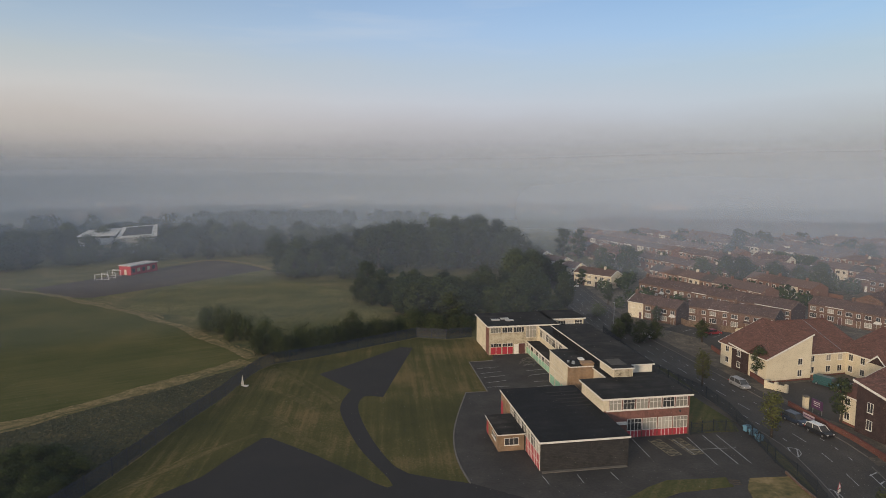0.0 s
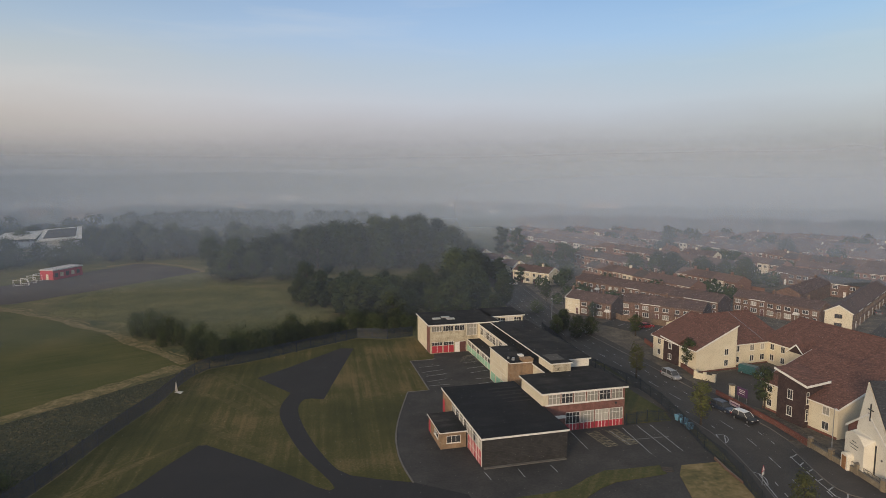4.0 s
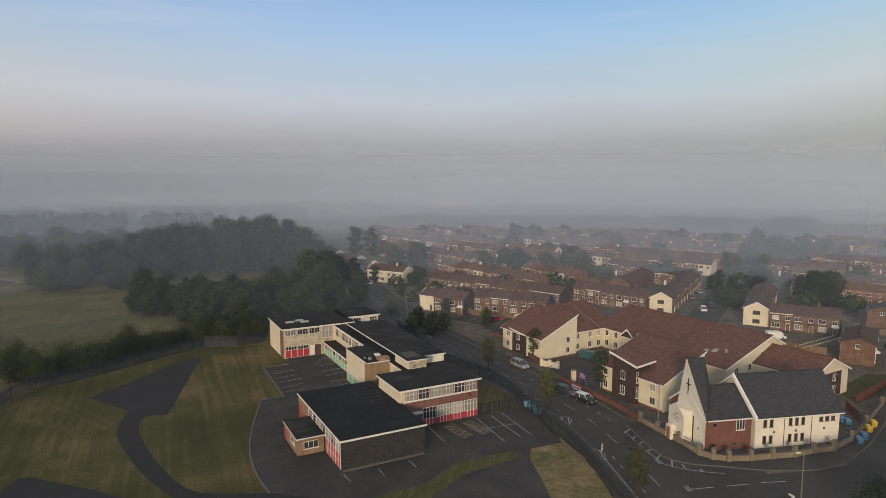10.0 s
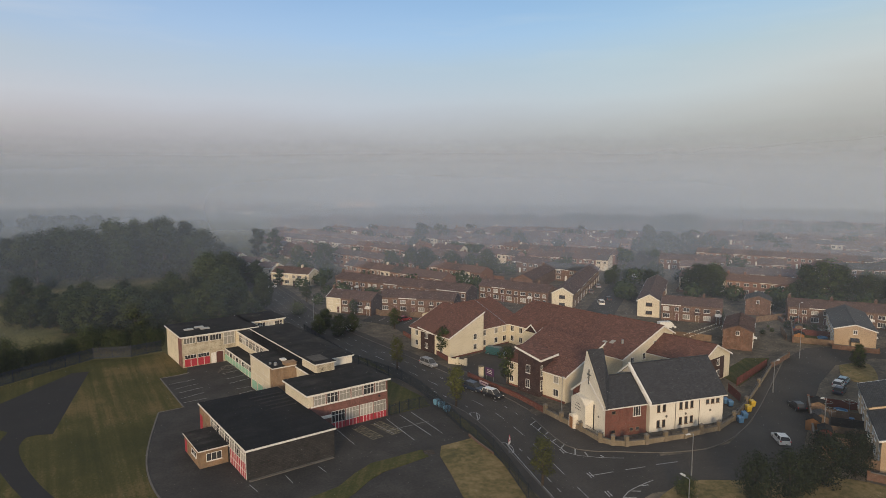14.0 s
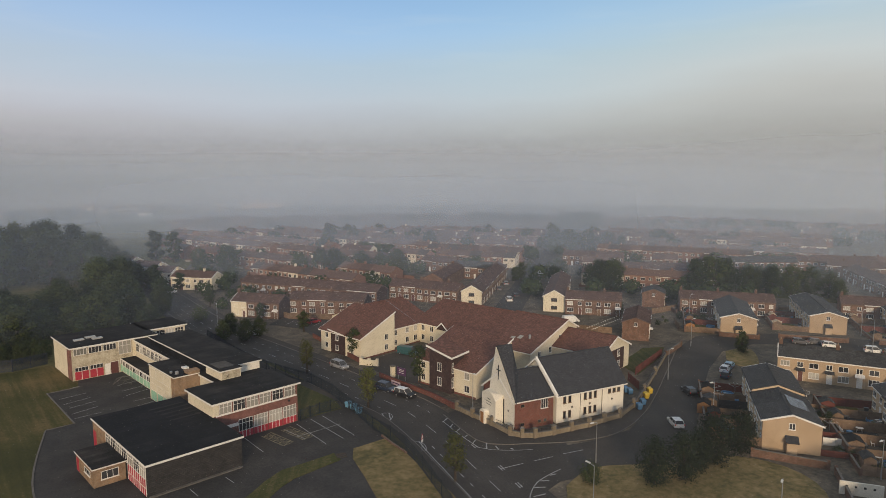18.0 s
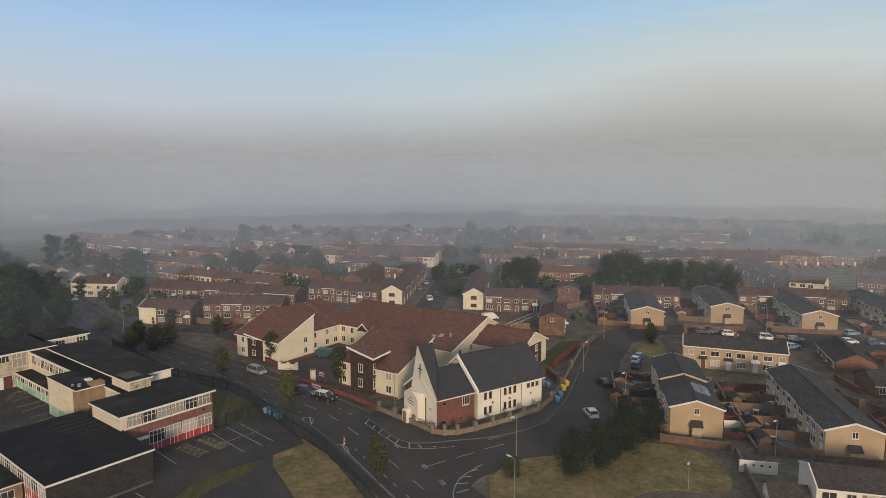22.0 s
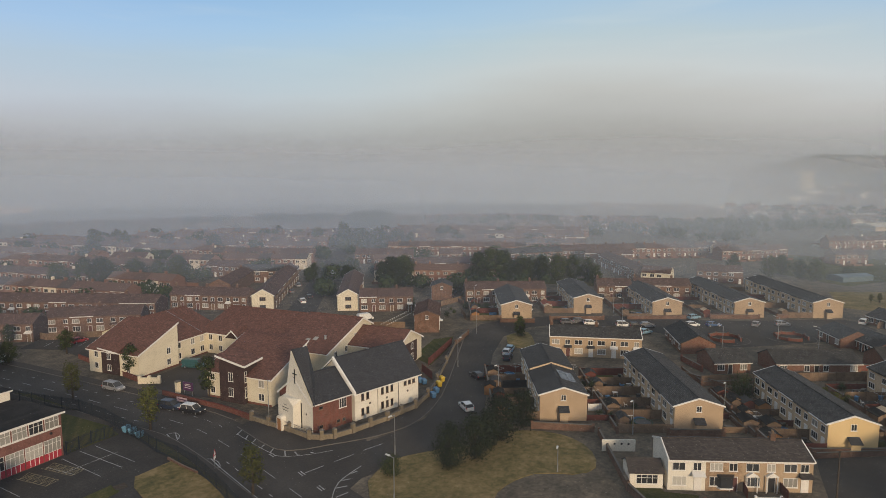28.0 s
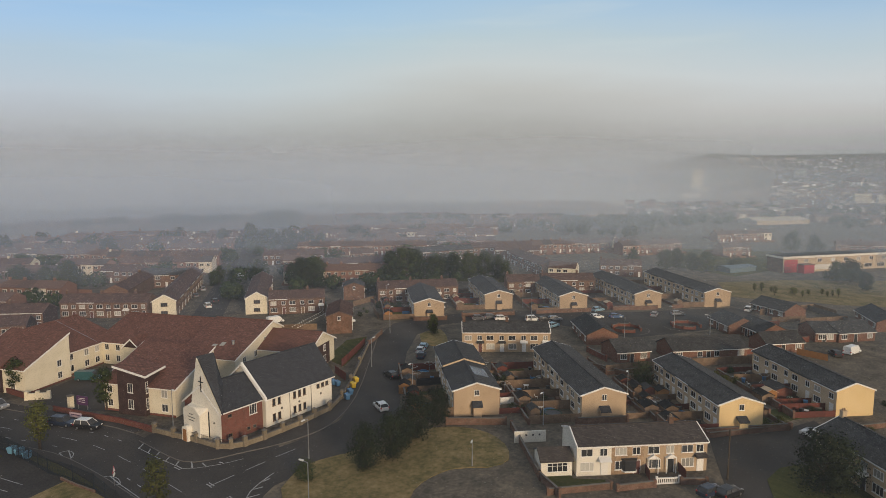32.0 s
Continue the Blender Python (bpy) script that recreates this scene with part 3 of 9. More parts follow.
CINDER = surface("cinder_pitch", [(0.040, 0.031, 0.026), (0.060, 0.047, 0.038), (0.090, 0.070, 0.055)], 0.05, 1.5, 0.95, 0.4)
sheet("cinder_pitch", [(-158.2, 241.8), (-118.9, 323.5), (-115.5, 323.5), (-80.4, 294.1), (-108.1, 249.0), (-125.3, 224.8), (-138.2, 224.9)],
      0.03, CINDER, "grey-brown cinder pitch beyond the sports field", "pitch")
solid("dry_path", band(smooth_line([(-129.8, 313.2), (-118.1, 323.5), (-99.6, 315.0), (-79.4, 292.3)], 5), -1.5, 1.5, 0.0, 0.05), DRY, "dry straw bank at the edge of the cinder pitch", "path", kind="structure")
MEADOW = [(-104.0, 205.0), (-106.0, 244.0), (-84.0, 284.0), (-66.0, 262.0), (-46.0, 246.0), (-18.0, 214.0), (-16.0, 198.0), (-22.0, 181.0), (-36.0, 168.0), (-50.0, 176.0), (-70.0, 188.0), (-88.0, 199.0)]
sheet("meadow", smooth_line(MEADOW, 6), 0.025,
      surface("meadow_grass", [(0.034, 0.042, 0.012), (0.072, 0.074, 0.022), (0.115, 0.106, 0.036), (0.15, 0.13, 0.05)], 0.07, 1.3, 0.95, 0.8), "green meadow in front of the wood", "meadow")

ROUGH_DARK = surface("rank_grass", [(0.016, 0.021, 0.009), (0.030, 0.033, 0.013), (0.052, 0.047, 0.019), (0.095, 0.074, 0.033)], 0.14, 1.1, 0.95, 0.8)
RANK = [(-43.6, 145.5), (-46.6, 141.0), (-54.7, 130.5), (-62.1, 121.7), (-67.5, 114.3), (-73.3, 106.7), (-84.6, 95.3), (-82.0, 70.0), (-53.6, 66.0), (-51.2, 77.6), (-49.0, 89.0), (-47.0, 103.9), (-45.6, 112.8), (-43.8, 122.7), (-42.9, 134.7), (-42.0, 140.5)]
sheet("rank_grass", RANK, 0.028, ROUGH_DARK, "dark rank grass strip outside the school fence", "grass")


def tussocks(name, spots, seed, w0, w1, tints, label):
    """Rough grass standing in small pointed tufts, too many to count."""
    r = random.Random(seed)
    g = Geo()
    for x, y in spots:
        w, h, a = r.uniform(w0, w1), r.uniform(w0, w1) * 0.32, r.uniform(0, 6.28)
        n = len(g.v)
        for q in range(4):
            b = a + q * 1.57
            g.v.append((x + w * 0.5 * math.cos(b) * r.uniform(0.6, 1.2), y + w * 0.5 * math.sin(b) * r.uniform(0.6, 1.2), 0.02))
        g.v.append((x + r.uniform(-0.2, 0.2) * w, y + r.uniform(-0.2, 0.2) * w, 0.03 + h))
        g.f += [(n + q, n + (q + 1) % 4, n + 4) for q in range(4)]
    return solid(name, g, island_tint(name, tints), label, "grass", kind="stuff")


def sown(poly, n, seed):
    r = random.Random(seed)
    xs, ys = [p[0] for p in poly], [p[1] for p in poly]
    out = []
    while len(out) < n:
        p = (r.uniform(min(xs), max(xs)), r.uniform(min(ys), max(ys)))
        c = False
        for a, b in zip(poly, poly[1:] + poly[:1]):
            if (a[1] > p[1]) != (b[1] > p[1]) and p[0] < (b[0] - a[0]) * (p[1] - a[1]) / (b[1] - a[1]) + a[0]:
                c = not c
        if c:
            out.append(p)
    return out


tussocks("rank_tufts", sown(RANK, 7000, 71), 72, 0.3, 0.8, [(0.0, (0.020, 0.026, 0.010)), (0.35, (0.028, 0.032, 0.013)), (0.7, (0.042, 0.040, 0.017)), (0.93, (0.070, 0.056, 0.026))], "dark tufts of rank grass outside the school fence")
tussocks("meadow_tufts", sown(MEADOW, 7000, 73), 74, 0.35, 0.8, [(0.0, (0.058, 0.062, 0.019)), (0.4, (0.074, 0.075, 0.024)), (0.75, (0.090, 0.083, 0.030)), (0.95, (0.115, 0.10, 0.042))], "tufted rough grass over the meadow")

# school lawn
LAWN = [(-53.1, 66.4), (-50.5, 77.6), (-49.3, 83.3), (-48.3, 88.9), (-47.2, 95.4), (-46.3, 103.7), (-44.9, 112.5), (-43.0, 122.3), (-42.2, 134.3), (-41.2, 139.5), (-39.2, 144.0), (-32.8, 147.5), (-27.3, 151.5), (-21.5, 156.2), (-15.3, 161.4), (-7.1, 167.8), (0.9, 165.9), (8.2, 167.6), (12.8, 146.3), (13.1, 123.2), (4.9, 79.9), (-10.3, 58.4), (-30.7, 54.7)]
sheet("school_lawn", LAWN, 0.04, LAWNM, "mown lawn in green and straw-yellow stripes round the school", "lawn", 0.06)
# worn straw tracks across the lawn
for k, line in enumerate(([(-38.8, 140.8), (-32.0, 133.1), (-24.7, 123.5), (-19.4, 115.2)], [(-38.2, 143.0), (-30.6, 134.3), (-23.7, 125.2), (-19.2, 117.9)], [(-36.7, 128.2), (-32.1, 124.4), (-27.5, 119.8), (-24.0, 115.9)], [(-32.3, 112.0), (-28.1, 107.3), (-23.1, 102.4), (-18.5, 98.0)], [(-49.6, 72.7), (-45.2, 82.9), (-39.4, 93.6), (-31.7, 104.3)])):
    worn = ragged(smooth_line(line, 1.5), 0.9 if k < 2 else 1.1, 11 + k)
    worn.v = [(x, y, z + 0.003) for x, y, z in worn.v]
    solid("worn_track", worn, WORN, "worn straw-coloured track across the school lawn", "track", kind="structure")
# play tarmac: an arrow-shaped court, a curved path and a wide court
PLAY = ([(-27.3, 136.7), (-22.2, 142.9), (-10.9, 158.6), (-7.7, 158.1), (-11.9, 122.1)] + smooth_line([(-14.4, 122.9), (-15.7, 122.4), (-16.3, 119.0), (-15.4, 113.2), (-12.5, 103.8), (-9.2, 95.7), (-7.0, 91.6), (-5.1, 89.7)], 1.5)
        + [(-1.0, 88.1), (4.1, 86.6), (11.3, 82.5), (13.2, 75.6), (4.5, 58.2), (-9.7, 47.5), (-27.3, 50.3), (-45.1, 75.3), (-35.2, 88.8), (-33.4, 94.4), (-30.2, 102.5), (-28.9, 102.5), (-20.0, 95.9), (-13.9, 90.6)]
        + smooth_line([(-9.6, 86.6), (-7.8, 85.4), (-7.1, 86.1), (-8.0, 88.3), (-13.2, 97.9), (-17.2, 108.2), (-19.2, 114.9), (-19.6, 120.2), (-18.8, 126.4)], 1.5))
sheet("play_court", PLAY, 0.055, TAR, "smooth near-black tarmac play court with a curving path", "court")
# yard round the school
YARD_EDGE = smooth_line([(3.9, 86.6), (2.6, 92.0), (1.9, 97.5), (1.8, 103.8), (2.6, 112.0), (4.6, 124.6)], 1.5) + [(9.0, 125.3), (6.1, 145.8), (11.6, 146.7)]
YARD_PTS = YARD_EDGE + [(13.6, 165.7), (24.7, 180.0), (41.6, 188.5), (47.0, 143.5), (48.9, 119.6), (50.0, 112.3), (54.0, 103.0), (52.2, 100.8), (51.1, 90.6), (51.1, 81.7), (47.2, 67.5), (43.0, 49.3), (19.5, 49.2), (7.3, 54.0), (11.3, 82.5)]
sheet("school_yard", YARD_PTS, 0.05, YARD, "worn grey asphalt school yard with parking bays", "yard")
solid("edging", band(YARD_EDGE, -0.12, 0.12, 0.02, 0.13), KERB, "pale concrete edging between lawn and yard", "kerb", kind="structure")
# lawns inside the yard
sheet("verge", smooth_line([(12.1, 80.3), (16.8, 80.8), (21.8, 81.6), (25.3, 82.5), (28.9, 85.4), (32.2, 87.4), (36.1, 87.7), (41.1, 88.3)], 2) + smooth_line([(41.0, 85.6), (36.7, 84.7), (32.8, 83.9), (30.1, 82.4), (27.0, 79.8), (24.0, 78.1)], 2),
      0.14, GRASS, "curved grass verge in front of the school hall", "verge", 0.1)
sheet("lower_court", [(23.0, 77.5), (24.0, 78.1), (27.0, 79.8), (30.1, 82.4), (32.8, 83.9), (36.7, 84.7), (41.0, 85.6), (42.0, 85.8), (42.7, 85.0), (41.4, 78.7), (39.9, 72.6), (33.6, 62.8), (14.7, 65.8)], 0.062, YARD, "worn tarmac court below the grass verge", "court")
sheet("verge", [(42.7, 85.0), (44.4, 88.0), (50.3, 88.5), (50.4, 81.9), (49.7, 75.1), (49.0, 67.9), (46.9, 57.3), (37.7, 61.6), (39.9, 72.6), (41.4, 78.7)], 0.14, DRY, "dry yellowed grass patch beside the school fence", "verge", 0.1)
sheet("verge", [(47.5, 142.7), (50.4, 139.7), (51.6, 120.9), (51.9, 112.1), (50.7, 105.1), (42.1, 104.2), (48.0, 123.1)], 0.12, GRASS, "grass strip between the classroom wing and the road fence", "verge", 0.08)

# ---- streets ----
ROAD_MID = smooth_line([(45.6, 289.9), (46.8, 237.3), (47.3, 197.4), (48.3, 171.8), (50.9, 155.4), (54.4, 134.5), (57.4, 114.5), (59.9, 99.6), (58.9, 86.3), (56.6, 73.3), (55.4, 66.9), (53.7, 58.2), (50.7, 44.8), (43.9, 23.8)], 4)
sheet("estate_ground", [(48.3, 249.6), (48.9, 183.0), (55.3, 146.2), (59.4, 115.4), (61.8, 100.8), (55.5, 67.4), (50.7, 44.8), (43.9, 23.8), (120, -120), (520, -220), (760, 60), (700, 420), (420, 640), (140, 480)],
      0.012, ESTATE, "paved and trodden ground of the housing estate", "ground", 0.03)
solid("road", band(ROAD_MID, -4.75, 6.15, 0.0, 0.035), ROAD, "grey asphalt main road with white lane markings", "road", kind="structure")


# ---- windows, doors and walls ----
WIN_CACHE = {}


def window_meshes(w, h, cols, rows, depth=0.07, bar=0.06, sill=False):
    key = (round(w, 2), round(h, 2), cols, rows, bar, sill)
    if key not in WIN_CACHE:
        g = Geo()
        b = bar
        g.box(0, -depth, 0, w, 0.02, b).box(0, -depth, h - b, w, 0.02, h).box(0, -depth, b, b, 0.02, h - b).box(w - b, -depth, b, w, 0.02, h - b)
        for i in range(1, cols):
            x = w * i / cols
            g.box(x - b / 2, -depth * 0.8, b, x + b / 2, 0.02, h - b)
        for j in range(1, rows):
            z = h * (0.3 + 0.7 * (1 - j / rows)) if rows == 2 else h * j / rows
            g.box(b, -depth * 0.75, z - b / 2, w - b, 0.02, z + b / 2)
        if sill:
            g.box(-0.06, -0.14, -0.07, w + 0.06, 0.01, 0.0)
        p = Geo().box(b * 0.5, -0.03, b * 0.5, w - b * 0.5, -0.008, h - b * 0.5)
        WIN_CACHE[key] = [g.mesh("window", WHITE), p.mesh("pane", PANE), None]
    return WIN_CACHE[key]


def window(parent, wall, x, z, w, h, cols=2, rows=1, blind=False, sill=True, frame=None, name="window"):
    """A window on a wall plane: wall is the matrix whose x runs along the wall and whose -y points outward."""
    fm, pm, _ = window_meshes(w, h, cols, rows, sill=sill)
    if frame is not None:
        fm = fm.copy()
        fm.materials[0] = frame
    if blind:
        key = (w, h, "blind")
        if key not in WIN_CACHE:
            c = pm.copy()
            c.materials[0] = BLIND
            WIN_CACHE[key] = c
        pm = WIN_CACHE[key]
    ob = part(name, fm, None, parent, at=wall @ Matrix.Translation((x, 0, z)))
    part("pane", pm, None, ob)
    return ob


def door(parent, wall, x, w=0.9, h=2.05, mat=None, z=0.02):
    g = Geo().box(0, -0.05, 0, w, 0.02, h)
    g.box(0.12, -0.07, 0.15, w - 0.12, -0.04, 0.9).box(0.12, -0.07, 1.05, w - 0.12, -0.04, h - 0.15)
    ob = part("door", g, mat or WHITE, parent, at=wall @ Matrix.Translation((x, 0, z)))
    part("door_frame", Geo().box(-0.07, -0.08, 0, 0, 0.02, h + 0.07).box(w, -0.08, 0, w + 0.07, 0.02, h + 0.07).box(0, -0.08, h, w, 0.02, h + 0.07), WHITE, ob)
    return ob


def face(a, b, z=0.0):
    """The plane of a wall from plan point a to b, outward to the right of that way."""
    return pose(a[0], a[1], z, 0, 0, heading(a, b))


def panel(parent, wall, x0, z0, x1, z1, mat, name="panel", out=0.05, label=""):
    return part(name, Geo().box(x0, -out, z0, x1, 0.01, z1), mat, parent, label, at=wall.copy())


# ---- school: local plan, u along the hall front, v away from it ----
SCHOOL = pose(14.2, 90.5, 0.05, 0, 0, 9.3)


def w_south(u, v, z=0.0):
    return pose(u, v, z)


def w_west(u, v, z=0.0):
    """A wall facing west whose run starts at its far end v and comes forward."""
    return pose(u, v, z, 0, 0, -90)


def flat_block(name, label, u0, v0, u1, v1, h, wall_mat, eave=0.35, z0=0.0, fascia=0.28, felt=None):
    ob = thing(name, label, "school building", SCHOOL @ pose(u0, v0, 0))
    w, d = u1 - u0, v1 - v0
    part("wall", Geo().box(0, 0, z0, w, d, h - fascia), wall_mat, ob)
    part("fascia", Geo().box(-eave, -eave, h - fascia + 0.004, w + eave, d + eave, h), WHITE, ob, "white painted timber fascia board")
    part("roof", Geo().box(-eave + 0.06, -eave + 0.06, h + 0.002, w + eave - 0.06, d + eave - 0.06, h + 0.07), felt or FELT, ob, "black bitumen felt flat roof")
    return ob


hall = flat_block("school_hall", "flat-roofed school hall with dark stone end wall and glazed side", 0.1, -0.5, 13.9, 22.6, 4.7, GREYB, 0.25, felt=FELT_BLACK)
wl = w_west(0, 23.1)
panel(hall, wl, 0.0, 0.0, 6.2, 4.4, TANB, "brick_panel", 0.06)
panel(hall, wl, 0.2, 0.1, 1.6, 2.9, RED, "door_panel", 0.1)
for i in range(7):
    x = 6.3 + i * 2.38
    window(hall, wl, x, 2.5, 2.3, 1.85, 3, 2, blind=i % 2 == 0, sill=False)
    if i > 3:
        panel(hall, wl, x, 0.15, x + 2.3, 2.45, RED, "red_panel", 0.05)
        for k in (0.0, 0.73, 1.5, 2.22):
            panel(hall, wl, x + k, 0.15, x + k + 0.09, 2.45, WHITE, "mullion", 0.08)
        panel(hall, wl, x, 1.2, x + 2.3, 1.3, WHITE, "transom", 0.075)
for i in range(3):
    panel(hall, w_south(0, 0), 8.2 + i * 1.9, 0.5, 9.8 + i * 1.9, 0.95, GREYB, "vent_grille", 0.05)
panel(hall, w_south(0, 0), 0.2, 0.0, 13.5, 0.12, KERB, "plinth", 0.5)
SEAM = surface("worn_felt", [(0.008, 0.008, 0.008), (0.014, 0.0125, 0.0115), (0.026, 0.022, 0.019)], 0.35, 1.6, 0.9)
for k in range(5):
    part("roof_patch", Geo().box(8.8 - 0.3 * k, 13.0 + 1.7 * k, 4.772, 13.4, 13.5 + 1.7 * k, 4.785), SEAM, hall, "worn seam of felt")

hut = flat_block("boiler_hut", "small tan brick hut with flat felt roof beside the hall", -4.3, 7.4, -0.05, 15.6, 2.8, TANB, 0.2, fascia=0.16)
window(hut, w_south(0, 0), 1.0, 0.95, 2.3, 1.2, 3, 1)
window(hut, w_west(0, 8.2), 4.2, 1.2, 2.6, 0.8, 3, 1)
panel(hut, w_west(0, 8.2), 0.4, 0.1, 1.4, 2.1, RED, "door_panel", 0.06)

wing = flat_block("classroom_wing", "two-storey classroom wing with red and white window bands", 13.95, 9.0, 29.3, 18.6, 7.1, SALMON, 0.45)
ws = w_south(0, 0)
panel(wing, w_west(0, 9.6), 0.0, 0.1, 9.6, 6.8, CREAM, "render_panel", 0.06)
for i in range(6):
    x = 1.0 + i * 2.36
    window(wing, ws, x, 4.95, 2.1, 1.75, 3, 2, blind=i % 3 != 1, sill=False)
panel(wing, ws, 0.0, 4.9, 0.9, 6.8, CREAM, "render_panel", 0.05)
for i in range(4):
    x = 4.2 + i * 2.75
    window(wing, ws, x, 1.25, 2.55, 2.05, 4, 2, blind=i > 0, sill=False)
    panel(wing, ws, x, 0.12, x + 2.55, 1.2, RED, "red_panel", 0.05)
    for k in range(1, 4):
        panel(wing, ws, x + k * 0.64 - 0.04, 0.12, x + k * 0.64 + 0.04, 1.2, WHITE, "mullion", 0.08)
panel(wing, ws, 0.4, 4.72, 15.2, 4.93, WHITE, "string_band", 0.07)
panel(wing, ws, 1.0, 2.5, 4.0, 2.9, WHITE, "canopy_band", 0.4)
part("lamp", Geo().tube((13.6, -0.02, 4.2), (13.6, -0.16, 4.2), 0.2, 0.2, 10), BLACK, wing)

spine = flat_block("classroom_spine", "long flat-roofed school corridor block with worn black roof", 19.5, 18.7, 29.4, 60.5, 6.7, CREAM, 0.25)
sw = w_west(0, 41.8)
for i in range(9):
    window(spine, sw, 0.6 + i * 2.25, 4.3, 2.05, 1.8, 3, 2, blind=i % 2 == 1, sill=False)
upper = flat_block("roof_storey", "raised upper storey with long white fascia and worn felt roof", 20.6, 22.2, 29.2, 54.0, 8.4, FELT_BLACK, 0.35, 6.7, 0.22)
panel(upper, w_south(0, 0), 0.0, 6.75, 8.6, 8.15, WHITER, "render_panel", 0.06, "white-painted end wall")
for k in range(9):
    part("roof_patch", Geo().box(0.5, 1.6 + 3.4 * k, 8.472, 8.2, 1.75 + 3.4 * k, 8.482), SEAM, upper, "lapped felt seam")
pent = flat_block("roof_penthouse", "stained plant room with felt roof standing on the school roof", 19.9, 18.8, 23.7, 24.8, 8.9, CREAM, 0.3, 7.2, 0.2)
panel(pent, w_south(0, 0), 0.2, 7.3, 3.6, 8.6, STAINED, "louvre_panel", 0.06)
for k in range(8):
    panel(pent, w_south(0, 0), 0.3 + k * 0.4, 7.4, 0.5 + k * 0.4, 8.5, STAINED, "slat", 0.1)
part("roof_patch", Geo().box(0.4, 1.5, 8.972, 3.4, 5.4, 9.0), surface("grey_felt", [(0.05, 0.045, 0.04), (0.09, 0.08, 0.07)], 0.5, 2.0, 0.9), pent, "weathered grey roof patch")
tower = flat_block("stair_tower", "cream and tan brick stair tower with green panels", 14.8, 26.8, 19.4, 38.8, 7.0, TANB, 0.15, 0.0, 0.18)
tw = w_west(0, 12.0)
panel(tower, tw, 0.0, 0.1, 10.6, 6.75, CREAM, "render_panel", 0.06)
for i in range(3):
    window(tower, tw, 0.6 + i * 3.3, 4.6, 2.7, 1.9, 4, 2, blind=True, sill=False)
    window(tower, tw, 0.6 + i * 3.3, 2.1, 2.7, 1.5, 4, 2, sill=False)
    panel(tower, tw, 0.6 + i * 3.3, 0.2, 3.3 + i * 3.3, 2.0, GREEN, "green_panel", 0.09)
part("roof_vent", Geo().tube((1.2, 1.6, 7.05), (1.2, 1.6, 7.6), 0.35, 0.3, 10), STEEL, tower)
part("roof_vent", Geo().tube((0.6, 2.8, 7.05), (0.6, 2.8, 7.4), 0.25, 0.25, 10), STEEL, tower)
part("roof_light", Geo().box(3.2, 3.4, 7.072, 4.2, 4.6, 7.35), WHITE, tower)
part("brick_stack", Geo().box(2.5, -0.12, 0.0, 4.72, 1.5, 7.45).box(2.42, -0.2, 7.45, 4.8, 1.58, 7.6), TANB, tower, "tan brick stack at the stair tower's corner")
link = flat_block("link_corridor", "single-storey link corridor with mint green panels", 16.6, 43.4, 19.3, 60.3, 3.0, CREAM, 0.2)
lw = w_west(0, 16.9)
for i in range(8):
    window(link, lw, 0.4 + i * 2.05, 1.5, 1.8, 1.1, 2, 1, blind=i % 2 == 0, sill=False)
    panel(link, lw, 0.4 + i * 2.05, 0.15, 2.2 + i * 2.05, 1.45, GREEN, "green_panel", 0.05)
    panel(link, lw, 0.25 + i * 2.05, 0.1, 0.38 + i * 2.05, 2.7, WHITE, "mullion", 0.08)
back = flat_block("assembly_block", "two-storey cream school block with stained panels and red doors", 6.8, 60.6, 24.0, 74.2, 7.2, STAINED, 0.45)
bs = w_south(0, 0)
panel(back, w_west(0, 13.6), 0.0, 0.1, 10.6, 6.8, CREAM, "render_panel", 0.06)
panel(back, w_west(0, 13.6), 10.6, 0.1, 13.6, 6.8, SALMON, "tile_hanging", 0.07)
for i in range(3):
    window(back, bs, 0.4 + i * 2.9, 5.4, 2.6, 1.35, 4, 1, blind=i == 0, sill=False)
window(back, bs, 9.3, 4.0, 2.6, 2.9, 3, 2, blind=True, sill=False)
panel(back, bs, 12.2, 3.0, 17.2, 6.9, CREAM, "render_panel", 0.06)
for i in range(2):
    window(back, bs, 0.5 + i * 2.9, 1.9, 2.6, 0.9, 4, 1, sill=False)
    panel(back, bs, 0.5 + i * 2.9, 0.12, 3.1 + i * 2.9, 1.85, RED, "red_panel", 0.06)
    panel(back, bs, 1.75 + i * 2.9, 0.12, 1.85 + i * 2.9, 1.85, WHITE, "mullion", 0.09)
door(back, bs, 6.4, 0.9, 2.4, WHITE)
door(back, bs, 7.5, 1.6, 2.6, MAROON)
window(back, bs, 9.5, 1.7, 2.6, 1.3, 3, 1, blind=True, sill=False)
panel(back, bs, 9.5, 0.12, 12.1, 1.65, GREEN, "green_panel", 0.06)
for k, (x, y) in enumerate([(2.0, 5.0), (4.6, 6.0), (5.4, 4.0)]):
    part("roof_light", Geo().box(x, y, 7.27, x + 2.0, y + 1.2, 7.5), plain("rooflight_glaze", (0.35, 0.34, 0.32), 0.4), back)
rear = flat_block("rear_classrooms", "rear classroom block with a clerestory of white windows", 24.0, 66.0, 33.0, 75.0, 7.2, CREAM, 0.45)
for i in range(3):
    window(rear, w_south(0, 0), 2.2 + i * 2.2, 4.6, 2.0, 2.0, 3, 2, blind=i == 1, sill=False)

